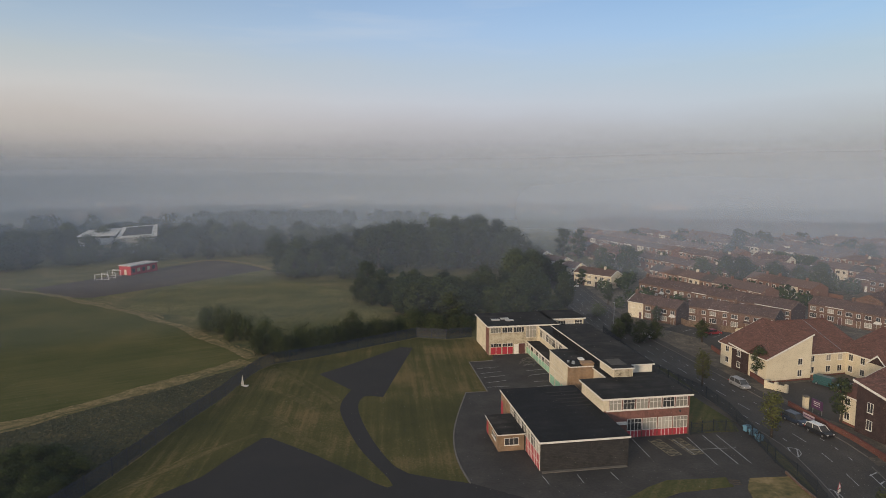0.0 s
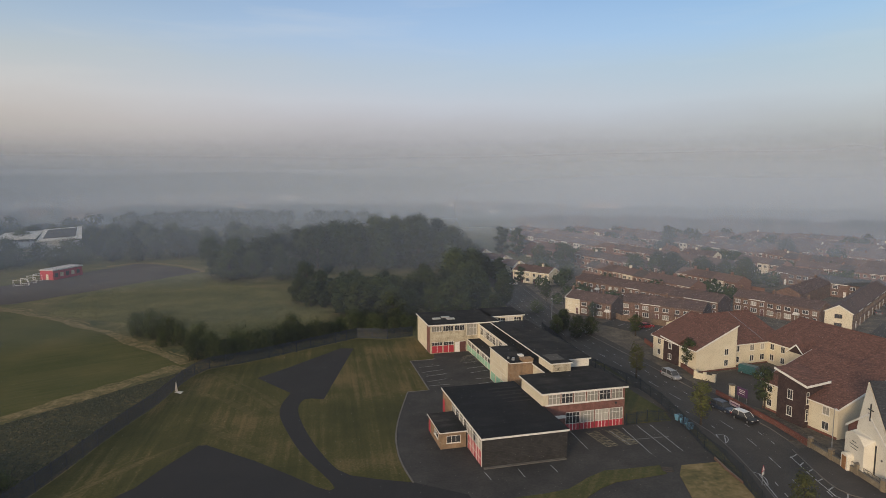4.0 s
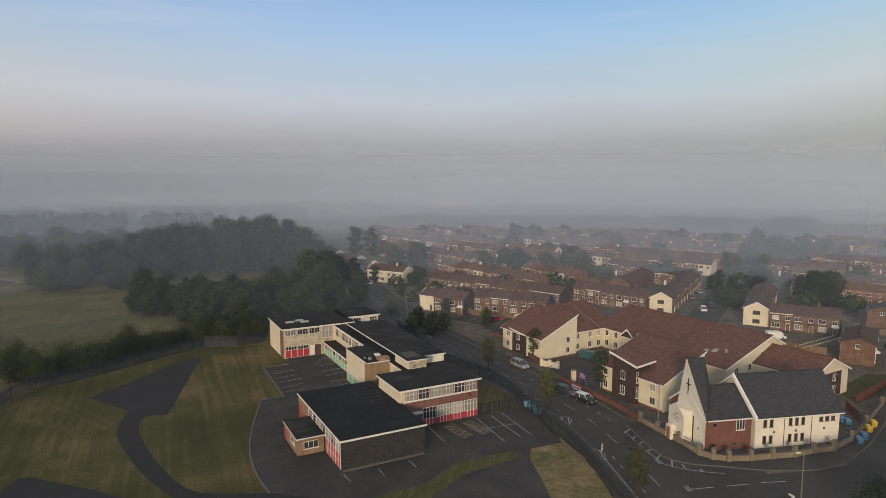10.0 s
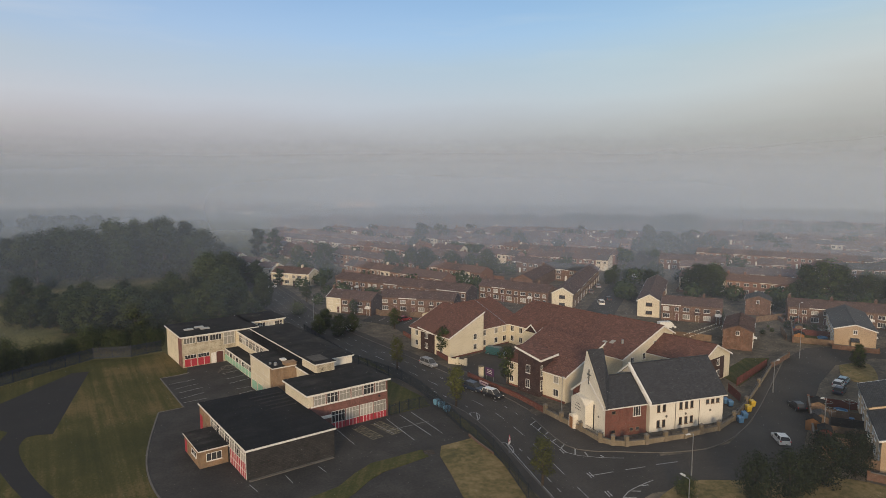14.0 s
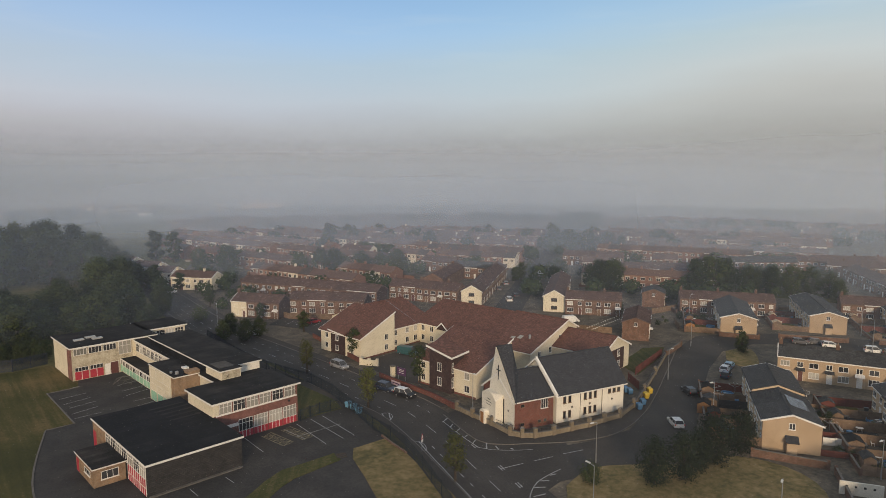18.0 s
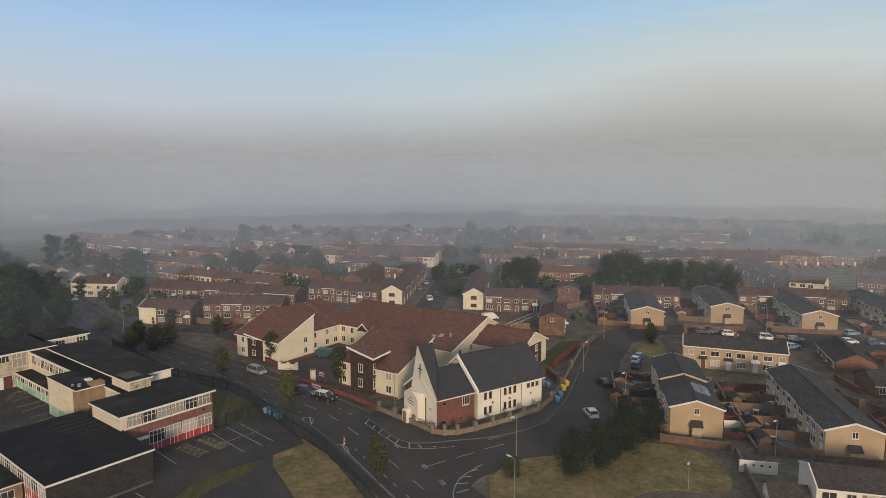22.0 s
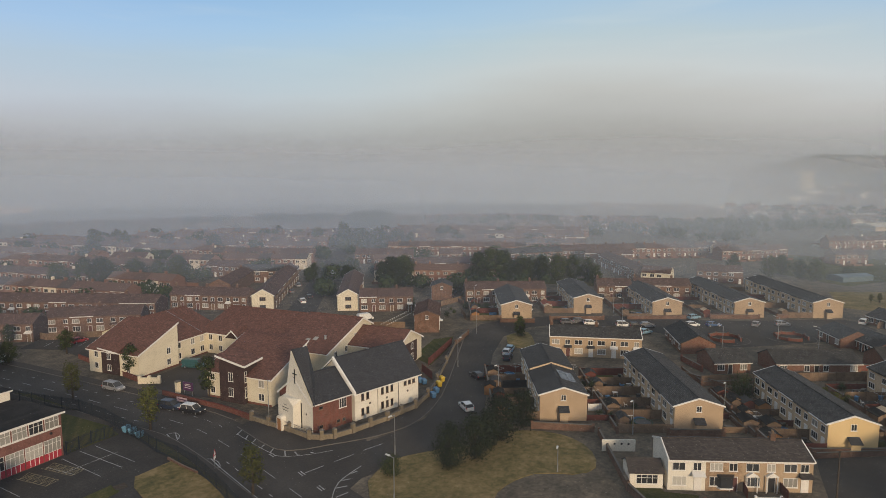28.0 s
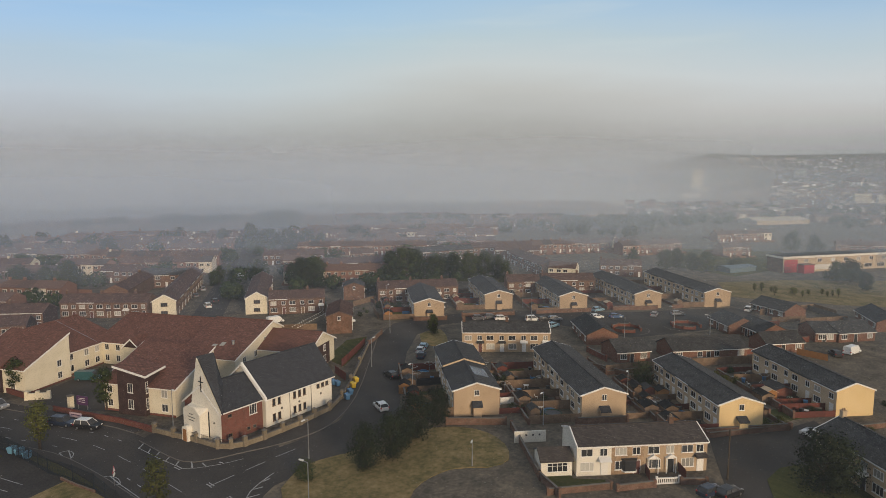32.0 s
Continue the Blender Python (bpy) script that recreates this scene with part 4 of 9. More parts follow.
# parking bays and playground lines
bays = Geo()
for a, b in (((7.3, 145.9), (12.0, 147.3)), ((7.8, 140.7), (12.6, 141.9)), ((8.3, 137.0), (13.0, 138.6)), ((8.9, 134.2), (13.5, 135.7)), ((8.9, 130.5), (13.4, 132.3)),
             ((9.2, 127.9), (13.6, 128.6)), ((18.4, 143.2), (22.1, 144.5)), ((18.6, 139.0), (22.7, 140.2)), ((18.9, 135.7), (23.0, 137.3)), ((19.4, 131.5), (24.6, 132.3)), ((19.6, 128.3), (24.1, 129.7))):
    band([a, b], -0.05, 0.05, 0.05, 0.062, bays)
for a, b in (((31.5, 102.1), (32.2, 95.1)), ((38.2, 101.9), (39.6, 95.9)), ((40.9, 102.8), (41.6, 92.3)), ((43.8, 103.5), (44.9, 92.7)), ((46.2, 103.7), (47.0, 92.9)), ((38.9, 97.7), (47.2, 98.5)),
             ((14.5, 88.9), (15.1, 86.4)), ((19.7, 89.4), (20.1, 86.7)), ((24.8, 90.1), (25.3, 87.7))):
    band([a, b], -0.05, 0.05, 0.05, 0.062, bays)
solid("bay_lines", bays, LINE, "thin white painted parking bay lines on the yard", "markings", kind="structure")
snake = Geo()
for base in (((34.0, 101.4), (35.6, 95.5)), ((37.6, 101.9), (39.2, 95.9))):
    a, b = base
    L, hd = span(a, b), radians(heading(a, b))
    ux, uy = math.cos(hd), math.sin(hd)
    for k in range(9):
        s0, s1 = L * k / 9, L * (k + 1) / 9
        o0, o1 = (0.0, 2.0) if k % 2 else (2.0, 0.0)
        band([(a[0] + ux * s0 - uy * o0, a[1] + uy * s0 + ux * o0), (a[0] + ux * s1 - uy * o1, a[1] + uy * s1 + ux * o1)], -0.045, 0.045, 0.05, 0.064, snake)
        band([(a[0] + ux * s1 - uy * 0.0, a[1] + uy * s1), (a[0] + ux * s1 - uy * 2.0, a[1] + uy * s1 + ux * 2.0)], -0.035, 0.035, 0.05, 0.063, snake)
    band([a, b], -0.045, 0.045, 0.05, 0.064, snake)
    band([(a[0] - uy * 2, a[1] + ux * 2), (b[0] - uy * 2, b[1] + ux * 2)], -0.045, 0.045, 0.05, 0.064, snake)
solid("play_markings", snake, YLINE, "yellowed painted playground grid on the asphalt", "markings", kind="structure")

# play dome frame by the parking bays
dome = thing("climbing_frame", "white tubular steel climbing frame on the yard", "climbing frame", pose(*(19.8, 144.1), 0.05))
top, ring = (0, 0, 1.6), [(2.1 * math.cos(k * math.pi / 3), 2.1 * math.sin(k * math.pi / 3), 0.02) for k in range(6)]
midr = [(1.6 * math.cos((k + 0.5) * math.pi / 3), 1.6 * math.sin((k + 0.5) * math.pi / 3), 1.0) for k in range(6)]
for k in range(6):
    part("bar", Geo().tube(ring[k], midr[k], 0.032), KERB, dome)
    part("bar", Geo().tube(ring[k], midr[k - 1], 0.032), KERB, dome)
    part("bar", Geo().tube(midr[k], midr[(k + 1) % 6], 0.032), KERB, dome)
    part("bar", Geo().tube(midr[k], top, 0.032), KERB, dome)


# ---- apartments with russet roofs: local plan, u along 13 degrees, v away from the camera ----
CARE = pose(68.1, 130.5, 0.02, 0, 0, 13)


def skew_block(name, label, category, at, p1, pr, e1, z0, zr, z1, wall, roof, over=0.4, t=0.16, barge=(True, True), group="", prow=0.0):
    """A block whose section runs along p (0 to p1, ridge at pr, eaves z0 and z1) and which is e1 long."""
    ob = thing(name, label, category, at, group)
    sec = [(0, 0), (p1, 0), (p1, z1), (pr, zr), (0, z0)]
    if abs(pr - p1) < 0.01:
        sec = [(0, 0), (p1, 0), (p1, zr), (0, z0)]
    g = Geo().hull([(p, e1, z) for p, z in sec], [(p, 0, z) for p, z in sec])
    part("wall", g, wall, ob)
    s0 = (zr - z0) / pr
    slabs = [((-over, z0 - over * s0), (pr, zr))]
    if p1 - pr > 0.5:
        s1 = (zr - z1) / (p1 - pr)
        slabs.append(((pr, zr), (p1 + over, z1 - over * s1)))
    for (pa, za), (pb, zb) in slabs:
        ea, eb = (-over - prow * (abs(p - pr) < 0.01) for p in (pa, pb))
        lo = [(pa, ea, za + 0.02), (pb, eb, zb + 0.02), (pb, e1 + over, zb + 0.02), (pa, e1 + over, za + 0.02)]
        part("roof", Geo().hull(lo, [(x, y, z + t) for x, y, z in lo]), roof, ob)
        for k, e in enumerate((-over - 0.06, e1 + over)):
            if barge[k]:
                lo = [(pa, e, za - 0.16), (pb, e, zb - 0.16), (pb, e + 0.06, zb - 0.16), (pa, e + 0.06, za - 0.16)]
                part("bargeboard", Geo().hull(lo, [(x, y, z + 0.34) for x, y, z in lo]), WHITE, ob)
    part("gutter", Geo().box(-over - 0.1, -over, z0 - over * s0 - 0.14, -over + 0.02, e1 + over, z0 - over * s0 + 0.03), WHITE, ob)
    if p1 - pr > 0.5:
        part("ridge_tiles", Geo().box(pr - 0.16, -over - prow, zr + t - 0.02, pr + 0.16, e1 + over, zr + t + 0.1), roof, ob)
    return ob


def pfront(ob_e=0.0):
    """Wall plane at the e = 0 end: x runs along p."""
    return pose(0, 0, 0)


def pside(e1):
    """Wall plane of the p = 0 side: x starts at the far end and comes towards e = 0."""
    return pose(0, e1, 0, 0, 0, -90)


APT = "cream-rendered apartment block with russet tiled monopitch roof"
m1 = skew_block("apartment_block", APT, "apartment building", CARE @ pose(0, 0, 0), 11.0, 11.0, 15.0, 5.2, 9.9, 0, CREAM, TILER, group="apartments round the courtyard")
panel(m1, pside(15), 4.2, 0.1, 9.4, 5.2, DARKB, "brick_bay", 0.25, "dark brown brick bay")
part("bay_roof", Geo().hull([(-0.8, 5.2, 5.2), (-0.8, 11.2, 5.2), (2.0, 11.2, 6.6), (2.0, 5.2, 6.6)][::-1], [(-0.8, 5.2, 5.4), (-0.8, 11.2, 5.4), (2.0, 11.2, 6.8), (2.0, 5.2, 6.8)][::-1]), TILER, m1)
part("bargeboard", Geo().hull([(-0.86, 5.1, 5.0), (-0.80, 5.1, 5.0), (-0.80, 11.3, 5.6), (-0.86, 11.3, 5.6)], [(-0.86, 5.1, 5.3), (-0.80, 5.1, 5.3), (-0.80, 11.3, 5.9), (-0.86, 11.3, 5.9)]), WHITE, m1)
for z in (0.9, 3.4):
    window(m1, pside(15), 1.8, z, 1.1, 1.3, 2, 1)
    window(m1, pside(15) @ Matrix.Translation((0, -0.25, 0)), 6.0, z, 1.1, 1.3, 2, 1)
    window(m1, pside(15), 11.4, z, 1.1, 1.3, 2, 1, blind=True)
    window(m1, pfront(), 7.6, z, 1.1, 1.4, 2, 1)
panel(m1, pfront(), 0.0, 0.0, 11.0, 0.35, REDB, "plinth", 0.05)
m2 = skew_block("apartment_block", "cream apartment range with russet roof at the courtyard's back", "apartment building", CARE @ pose(26, 1.5, 0, 0, 0, 90), 23.0, 11.5, 15.0, 5.2, 9.5, 5.2, CREAM, TILER, group="apartments round the courtyard", barge=(False, False))
for z in (0.8, 3.3):
    for x in (1.0, 5.2, 8.2):
        window(m2, pside(15), x, z, 1.2, 1.4, 2, 1, blind=x > 5 and z > 1)
panel(m2, pside(15), 0.0, 0.0, 11.0, 0.3, REDB, "plinth", 0.05)
part("lightning_rod", Geo().tube((0.0, 6.0, 5.5), (11.5, 6.0, 9.8), 0.035, 0.035, 6), STEEL, m2)
m4 = skew_block("apartment_block", "large cream apartment range under a wide russet roof", "apartment building", CARE @ pose(21.5, -22, 0), 15.5, 11.2, 25.0, 5.2, 9.3, 7.6, CREAM, TILER, group="apartments round the courtyard", barge=(False, False))
for z in (0.8, 3.3):
    for x in (2.2, 5.2):
        window(m4, pside(25), x, z, 1.1, 1.4, 2, 1)
part("gable_porch", Geo().box(-1.6, 12.0, 0, 0.1, 16.2, 4.8), CREAM, m4)
part("gable_face", Geo().hull([(-1.66, 12.0, 4.8), (-1.66, 16.2, 4.8), (-1.66, 14.1, 6.6)], [(2.5, 12.0, 4.8), (2.5, 16.2, 4.8), (2.5, 14.1, 6.6)]), DARKB, m4)
for ya in (11.7, 16.5):
    lo = [(-2.0, ya, 4.6), (-2.0, 14.1, 6.7), (3.4, 14.1, 6.7), (3.4, ya, 4.6)]
    part("porch_roof", Geo().hull(lo if ya < 14 else lo[::-1], [(x, y, z + 0.15) for x, y, z in (lo if ya < 14 else lo[::-1])]), TILER, m4)
    lo = [(-2.08, ya, 4.45), (-2.0, ya, 4.45), (-2.0, 14.1, 6.55), (-2.08, 14.1, 6.55)]
    part("bargeboard", Geo().hull(lo if ya > 14 else lo[::-1], [(x, y, z + 0.35) for x, y, z in (lo if ya > 14 else lo[::-1])]), WHITE, m4)
m4b = skew_block("apartment_block", "cream-gabled apartment range with skylights in its russet roof", "apartment building", CARE @ pose(17.0, -36, 0), 19.5, 15.0, 14.0, 5.1, 9.8, 7.6, CREAM, TILER, group="apartments round the courtyard", barge=(True, False))
for x, z in ((3.0, 3.4), (3.0, 0.9), (7.4, 3.6), (7.4, 0.9), (11.5, 5.6)):
    window(m4b, pfront(), x, z, 1.1, 1.3, 2, 1)
s4 = (9.8 - 5.1) / 15
for k in range(3):
    x, y = 2.2 + 0.9 * k, 8.5 - 1.6 * k
    z = 5.1 + s4 * x + 0.2
    lo = [(x, y, z), (x + 1.2, y, z + 1.2 * s4), (x + 1.2, y + 1.0, z + 1.2 * s4), (x, y + 1.0, z)]
    part("skylight", Geo().hull(lo, [(a, b, c + 0.12) for a, b, c in lo]), BLIND, m4b, "pale skylight pane")
part("flue", Geo().tube((5.0, 3.5, 6.7), (5.0, 3.5, 7.6), 0.3, 0.3, 10), STEEL, m4b)
m3 = skew_block("apartment_block", "cream and dark brick apartment block fronting the road", "apartment building", CARE @ pose(-2.2, -36.5, 0), 11.7, 11.7, 15.5, 5.4, 9.9, 0, CREAM, TILER, group="apartments round the courtyard")
for z in (0.9, 3.5):
    window(m3, pside(15.5), 12.6, z, 1.3, 1.4, 2, 1, blind=z > 1)
    window(m3, pside(15.5), 0.9, z, 1.1, 1.3, 2, 1)
    window(m3, pfront(), 8.6, z + 0.6, 1.1, 1.5, 2, 1)
panel(m3, pside(15.5), 0.0, 0.0, 15.5, 0.4, REDB, "plinth", 0.05)
bay = part("brick_bay", Geo().hull([(-1.0, 5.6, 0), (3.0, 5.6, 0), (3.0, 11.4, 0), (-1.0, 11.4, 0)], [(-1.0, 5.6, 7.7), (3.0, 5.6, 7.7), (3.0, 11.4, 8.6), (-1.0, 11.4, 8.6)]), DARKB, m3, "dark brown brick stair bay")
lo = [(-1.5, 4.9, 7.5), (3.8, 4.9, 7.9), (3.8, 11.9, 9.2), (-1.5, 11.9, 8.9)]
part("bay_roof", Geo().hull(lo, [(x, y, z + 0.18) for x, y, z in lo]), TILER, m3)
lo = [(-1.58, 4.9, 7.35), (-1.5, 4.9, 7.35), (-1.5, 11.9, 8.75), (-1.58, 11.9, 8.75)]
part("bargeboard", Geo().hull(lo, [(x, y, z + 0.38) for x, y, z in lo]), WHITE, m3)
lo = [(-1.5, 4.82, 7.35), (3.8, 4.82, 7.75), (3.8, 4.9, 7.75), (-1.5, 4.9, 7.35)]
part("bargeboard", Geo().hull(lo, [(x, y, z + 0.38) for x, y, z in lo]), WHITE, m3)
for z in (1.2, 4.2):
    window(m3, pose(-1.0, 11.4, 0, 0, 0, -90), 2.2, z, 1.1, 1.7, 2, 1)
    window(m3, pose(-1.0, 5.6, 0), 0.3, z, 0.55, 2.1, 1, 2)
m5 = skew_block("apartment_block", "apartment range with dark brick gable and white bargeboards", "apartment building", CARE @ pose(26.0, -48.2, 0), 13.0, 6.5, 12.2, 5.0, 7.9, 5.0, CREAM, TILER, group="apartments round the courtyard")
panel(m5, pfront(), 0.3, 0.1, 10.4, 5.0, DARKB, "brick_panel", 0.06)
for z in (0.9, 3.3):
    window(m5, pfront() @ Matrix.Translation((0, -0.06, 0)), 7.2, z, 1.1, 1.4, 2, 1)
    window(m5, pose(13.0, 0, 0, 0, 0, 90), 2.0, z, 1.1, 1.4, 2, 1)
sheet("courtyard", [(67.8, 128.4), (76.3, 131.2), (86.6, 134.2), (87.3, 129.3), (71.3, 105.6), (68.6, 112.0), (66.8, 122.3)], 0.045, PAVE, "asphalt courtyard in front of the apartments", "courtyard")

sheet("car_park", [(62.8, 177.3), (72.7, 186.0), (82.3, 172.6), (80.0, 164.0), (70.0, 155.7), (68.2, 157.5), (68.4, 168.0)], 0.05, ROAD, "asphalt car park between the apartments and the brown terraces", "car park")
park = Geo()
for k in range(6):
    a = along((70.6, 177.5), (79.6, 166.6), k / 5)
    band([a, (a[0] - 3.4, a[1] - 2.9)], -0.05, 0.05, 0.05, 0.062, park)
solid("bay_lines", park, LINE, "white painted bay lines in the car park", "markings", kind="structure")

# ---- church ----
NAVE = pose(93.7, 74.8, 0.02, 0, 0, 82)
church = skew_block("church", "white-rendered church hall with dark slate roof and red brick bay", "church", NAVE, 12.0, 6.0, 15.4, 5.4, 10.2, 5.4, WHITER, SLATE, 0.45, barge=(False, True), prow=1.0)
cw = pside(15.4)
for x, n in ((1.4, 2), (6.0, 3)):
    for k in range(n):
        for z, h in ((0.7, 1.3), (3.4, 1.4)):
            window(church, cw, x + k * 1.15, z, 0.62, h, 1, 1, frame=WOODF)
for k in range(3):
    window(church, cw, 11.6 + k * 1.1, 3.7, 0.7, 0.8, 1, 1, frame=WOODF)
for x in (5.2, 10.2):
    part("downpipe", Geo().tube((-0.06, 15.4 - x, 0), (-0.06, 15.4 - x, 5.2), 0.05, 0.05, 6), BLACK, church)
for x in (3.4, 7.4, 12.6):
    part("wall_vent", Geo().tube((0.0, 15.4 - x, 2.5), (-0.05, 15.4 - x, 2.5), 0.22, 0.22, 10), KERB, church)
lo = [(-0.5, 15.45, 5.0), (6.0, 15.45, 10.2), (6.0, 15.85, 10.2), (-0.5, 15.85, 5.0)]
part("coping", Geo().hull(lo, [(x, y, z + 0.45) for x, y, z in lo]), WHITE, church, "white stone coping")
bay = skew_block("church_bay", "red brick church bay with slate roof beside the tower", "church", NAVE @ pose(0.35, 15.85, 0), 10.0, 5.0, 8.3, 5.3, 8.8, 5.3, REDB, SLATE, 0.25, barge=(False, True))
bw = pside(8.3)
window(bay, bw, 5.6, 3.2, 1.5, 1.8, 3, 1)
for x, z in ((1.4, 4.0), (1.4, 0.7)):
    window(bay, bw, x, z, 0.8, 0.6, 1, 1, frame=WOODF)
for x in (5.0, 6.2):
    window(bay, bw, x, 0.7, 0.7, 0.6, 1, 1, frame=WOODF)
part("aerial", Geo().tube((1.6, 7.4, 6.5), (1.6, 7.4, 7.7), 0.04, 0.04, 6).tube((1.2, 7.0, 7.6), (2.0, 7.8, 7.6), 0.03, 0.03, 6), STEEL, bay)
tower_c = thing("church_tower", "tall white triangular church front with slate back and a black cross", "church tower", NAVE @ pose(-0.4, 21.4, 0))
front = [(0.1, 0), (8.2, 0), (8.2, 6.0), (6.3, 13.5), (0.1, 5.3)]
rear_s = [(4.4, 0), (8.2, 0), (8.2, 6.0), (6.3, 13.5), (4.4, 8.6)]
part("wall", Geo().hull([(p, 3.0, z) for p, z in front], [(p, 0.0, z) for p, z in rear_s]), WHITER, tower_c)
for quad in ([(-0.15, 2.85, 5.1), (4.1, -0.25, 8.5), (6.3, -0.25, 13.55), (6.3, 2.85, 13.55)], [(6.3, 2.85, 13.55), (6.3, -0.25, 13.55), (8.4, -0.25, 5.6), (8.4, 2.85, 5.6)]):
    part("roof", Geo().hull(quad, [(x + (-0.12 if quad[0][0] < 5 else 0.12), y, z + 0.16) for x, y, z in quad]), SLATE, tower_c)
part("cross", Geo().box(5.15, 3.0, 8.0, 5.3, 3.12, 10.6).box(4.6, 3.0, 9.6, 5.85, 3.12, 9.75), BLACK, tower_c, "slender black cross")
part("wall_vent", Geo().tube((2.0, 3.0, 3.4), (2.0, 3.06, 3.4), 0.18, 0.18, 10), KERB, tower_c)
cb = Geo()
arc = [(3.6 + 4.6 * k / 8, 5.9 - 1.0 * (k / 8 - 0.55) ** 2 * 4) for k in range(9)]
cb.hull([(p, 4.6, 0) for p, z in arc] + [(8.2, 3.0, 0), (3.6, 3.0, 0)], [(p, 4.6, z) for p, z in arc] + [(8.2, 3.0, 5.6), (3.6, 3.0, 5.6)])
part("entrance_block", cb, WHITER, tower_c, "white curved entrance block")
part("slit_window", Geo().box(3.3, 3.0, 0.6, 3.62, 3.05, 5.0), PANE, tower_c)
for k, (a, b) in enumerate(((5.4, 6.4), (4.9, 6.9), (5.1, 6.7))):
    part("sign_bar", Geo().box(a, 4.6, 4.5 - 0.5 * k, b, 4.66, 4.58 - 0.5 * k), BLACK, tower_c, "dark lettering bar")
pd = Geo()
ring = [(6.6 + 0.8 * math.cos(math.pi * k / 8), 2.1 + 0.5 * math.sin(math.pi * k / 8)) for k in range(9)]
pd.hull([(p, 5.5, z) for p, z in [(5.8, 0), (7.4, 0)] + ring], [(p, 4.6, z) for p, z in [(5.8, 0), (7.4, 0)] + ring])
pd.f = [f for f in pd.f]
porch = part("porch", pd, WHITER, tower_c, "small arched rendered porch")
part("door", Geo().box(6.1, 5.5, 0.05, 7.1, 5.55, 2.1), ORANGEW, porch)

# church boundary wall with pillars and railings
WALL_LINE = [(67.9, 92.1), (68.1, 87.6), (68.5, 82.6), (68.4, 77.6), (69.4, 75.8), (71.1, 74.5), (74.5, 73.6), (78.2, 73.1), (82.0, 72.5), (85.8, 72.5), (89.7, 72.2), (95.9, 74.1), (104.4, 78.2), (115.9, 84.2), (129.9, 91.6)]
for i, (a, b) in enumerate(zip(WALL_LINE, WALL_LINE[1:])):
    w = thing("boundary_wall", "low sandstone wall with pillar and dark railings round the church", "wall", face(a, b), "church boundary wall")
    L = span(a, b)
    part("wall", Geo().box(0.3, -0.15, 0, L - 0.3, 0.15, 0.95), STONEW, w)
    part("coping", Geo().box(0.3, -0.2, 0.952, L - 0.3, 0.2, 1.05), KERB, w)
    pl = part("pillar", Geo().box(-0.3, -0.3, 0, 0.3, 0.3, 1.75), STONEW, w)
    part("cap", Geo().hull([(-0.38, -0.38, 1.752), (0.38, -0.38, 1.752), (0.38, 0.38, 1.752), (-0.38, 0.38, 1.752)], [(-0.1, -0.1, 2.0), (0.1, -0.1, 2.0), (0.1, 0.1, 2.0), (-0.1, 0.1, 2.0)]), KERB, pl)
    r = Geo().box(0.3, -0.02, 1.62, L - 0.3, 0.02, 1.66)
    for k in range(int((L - 0.6) / 0.25)):
        r.box(0.4 + 0.25 * k, -0.012, 1.05, 0.43 + 0.25 * k, 0.012, 1.62)
    part("railing", r, BLACK, w, "black iron railing")
# red brick wall before the apartments
for grp in ([(67.6, 156.8), (67.2, 140.9), (67.0, 128.8)], [(65.6, 117.1), (66.6, 108.6), (67.7, 100.9), (67.9, 92.1)]):
    for a, b in zip(grp, grp[1:]):
        w = thing("garden_wall", "low red brick wall with coping before the apartments", "wall", face(a, b), "apartment front wall")
        part("wall", Geo().box(0, -0.12, 0, span(a, b), 0.12, 1.0), REDB, w)
        part("coping", Geo().box(0, -0.17, 1.002, span(a, b), 0.17, 1.1), REDWOOD, w)
gw = thing("entrance_wall", "cream stepped entrance wall at the courtyard gate", "wall", face((66.6, 127.5), (69.1, 124.4)))
L = span((66.6, 127.5), (69.1, 124.4))
part("wall", Geo().box(0, -0.2, 0, L, 0.2, 1.3), CREAM, gw)
for k in range(3):
    part("pier", Geo().box(k * L / 2 - 0.3, -0.3, 0, k * L / 2 + 0.3, 0.3, 1.7), CREAM, gw)
gp = thing("gate_pier", "cream rendered gate pier with stone cap", "pier", pose(*(68.0, 115.6), 0))
part("pier", Geo().box(-0.4, -0.4, 0, 0.4, 0.4, 2.4), CREAM, gp)
part("cap", Geo().box(-0.5, -0.5, 2.402, 0.5, 0.5, 2.6), KERB, gp)
PURPLE = plain("purple_sign", (0.075, 0.03, 0.085), 0.4)
sg = thing("sign_board", "purple sign board with pale lettering bars on two posts", "sign", face((68.3, 114.2), (68.7, 112.3)))
part("board", Geo().box(0, -0.05, 1.0, 2.6, 0.05, 2.7), PURPLE, sg)
for x in (0.2, 2.3):
    part("post", Geo().box(x, 0.06, 0, x + 0.1, 0.16, 2.5), STEEL, sg)
for z in (2.2, 1.9, 1.5):
    part("text_bar", Geo().box(0.5, -0.07, z, 2.0, -0.045, z + 0.1), WHITE, sg)
bn = thing("banner", "pale banner with bars fixed to the brick wall", "banner", face((65.4, 111.5), (66.0, 108.1)))
part("sheet", Geo().box(0, -0.22, 0.2, 2.8, -0.18, 1.1), plain("banner_cloth", (0.5, 0.38, 0.42), 0.8), bn)
part("text_bar", Geo().box(0.4, -0.24, 0.6, 2.4, -0.215, 0.8), PURPLE, bn)


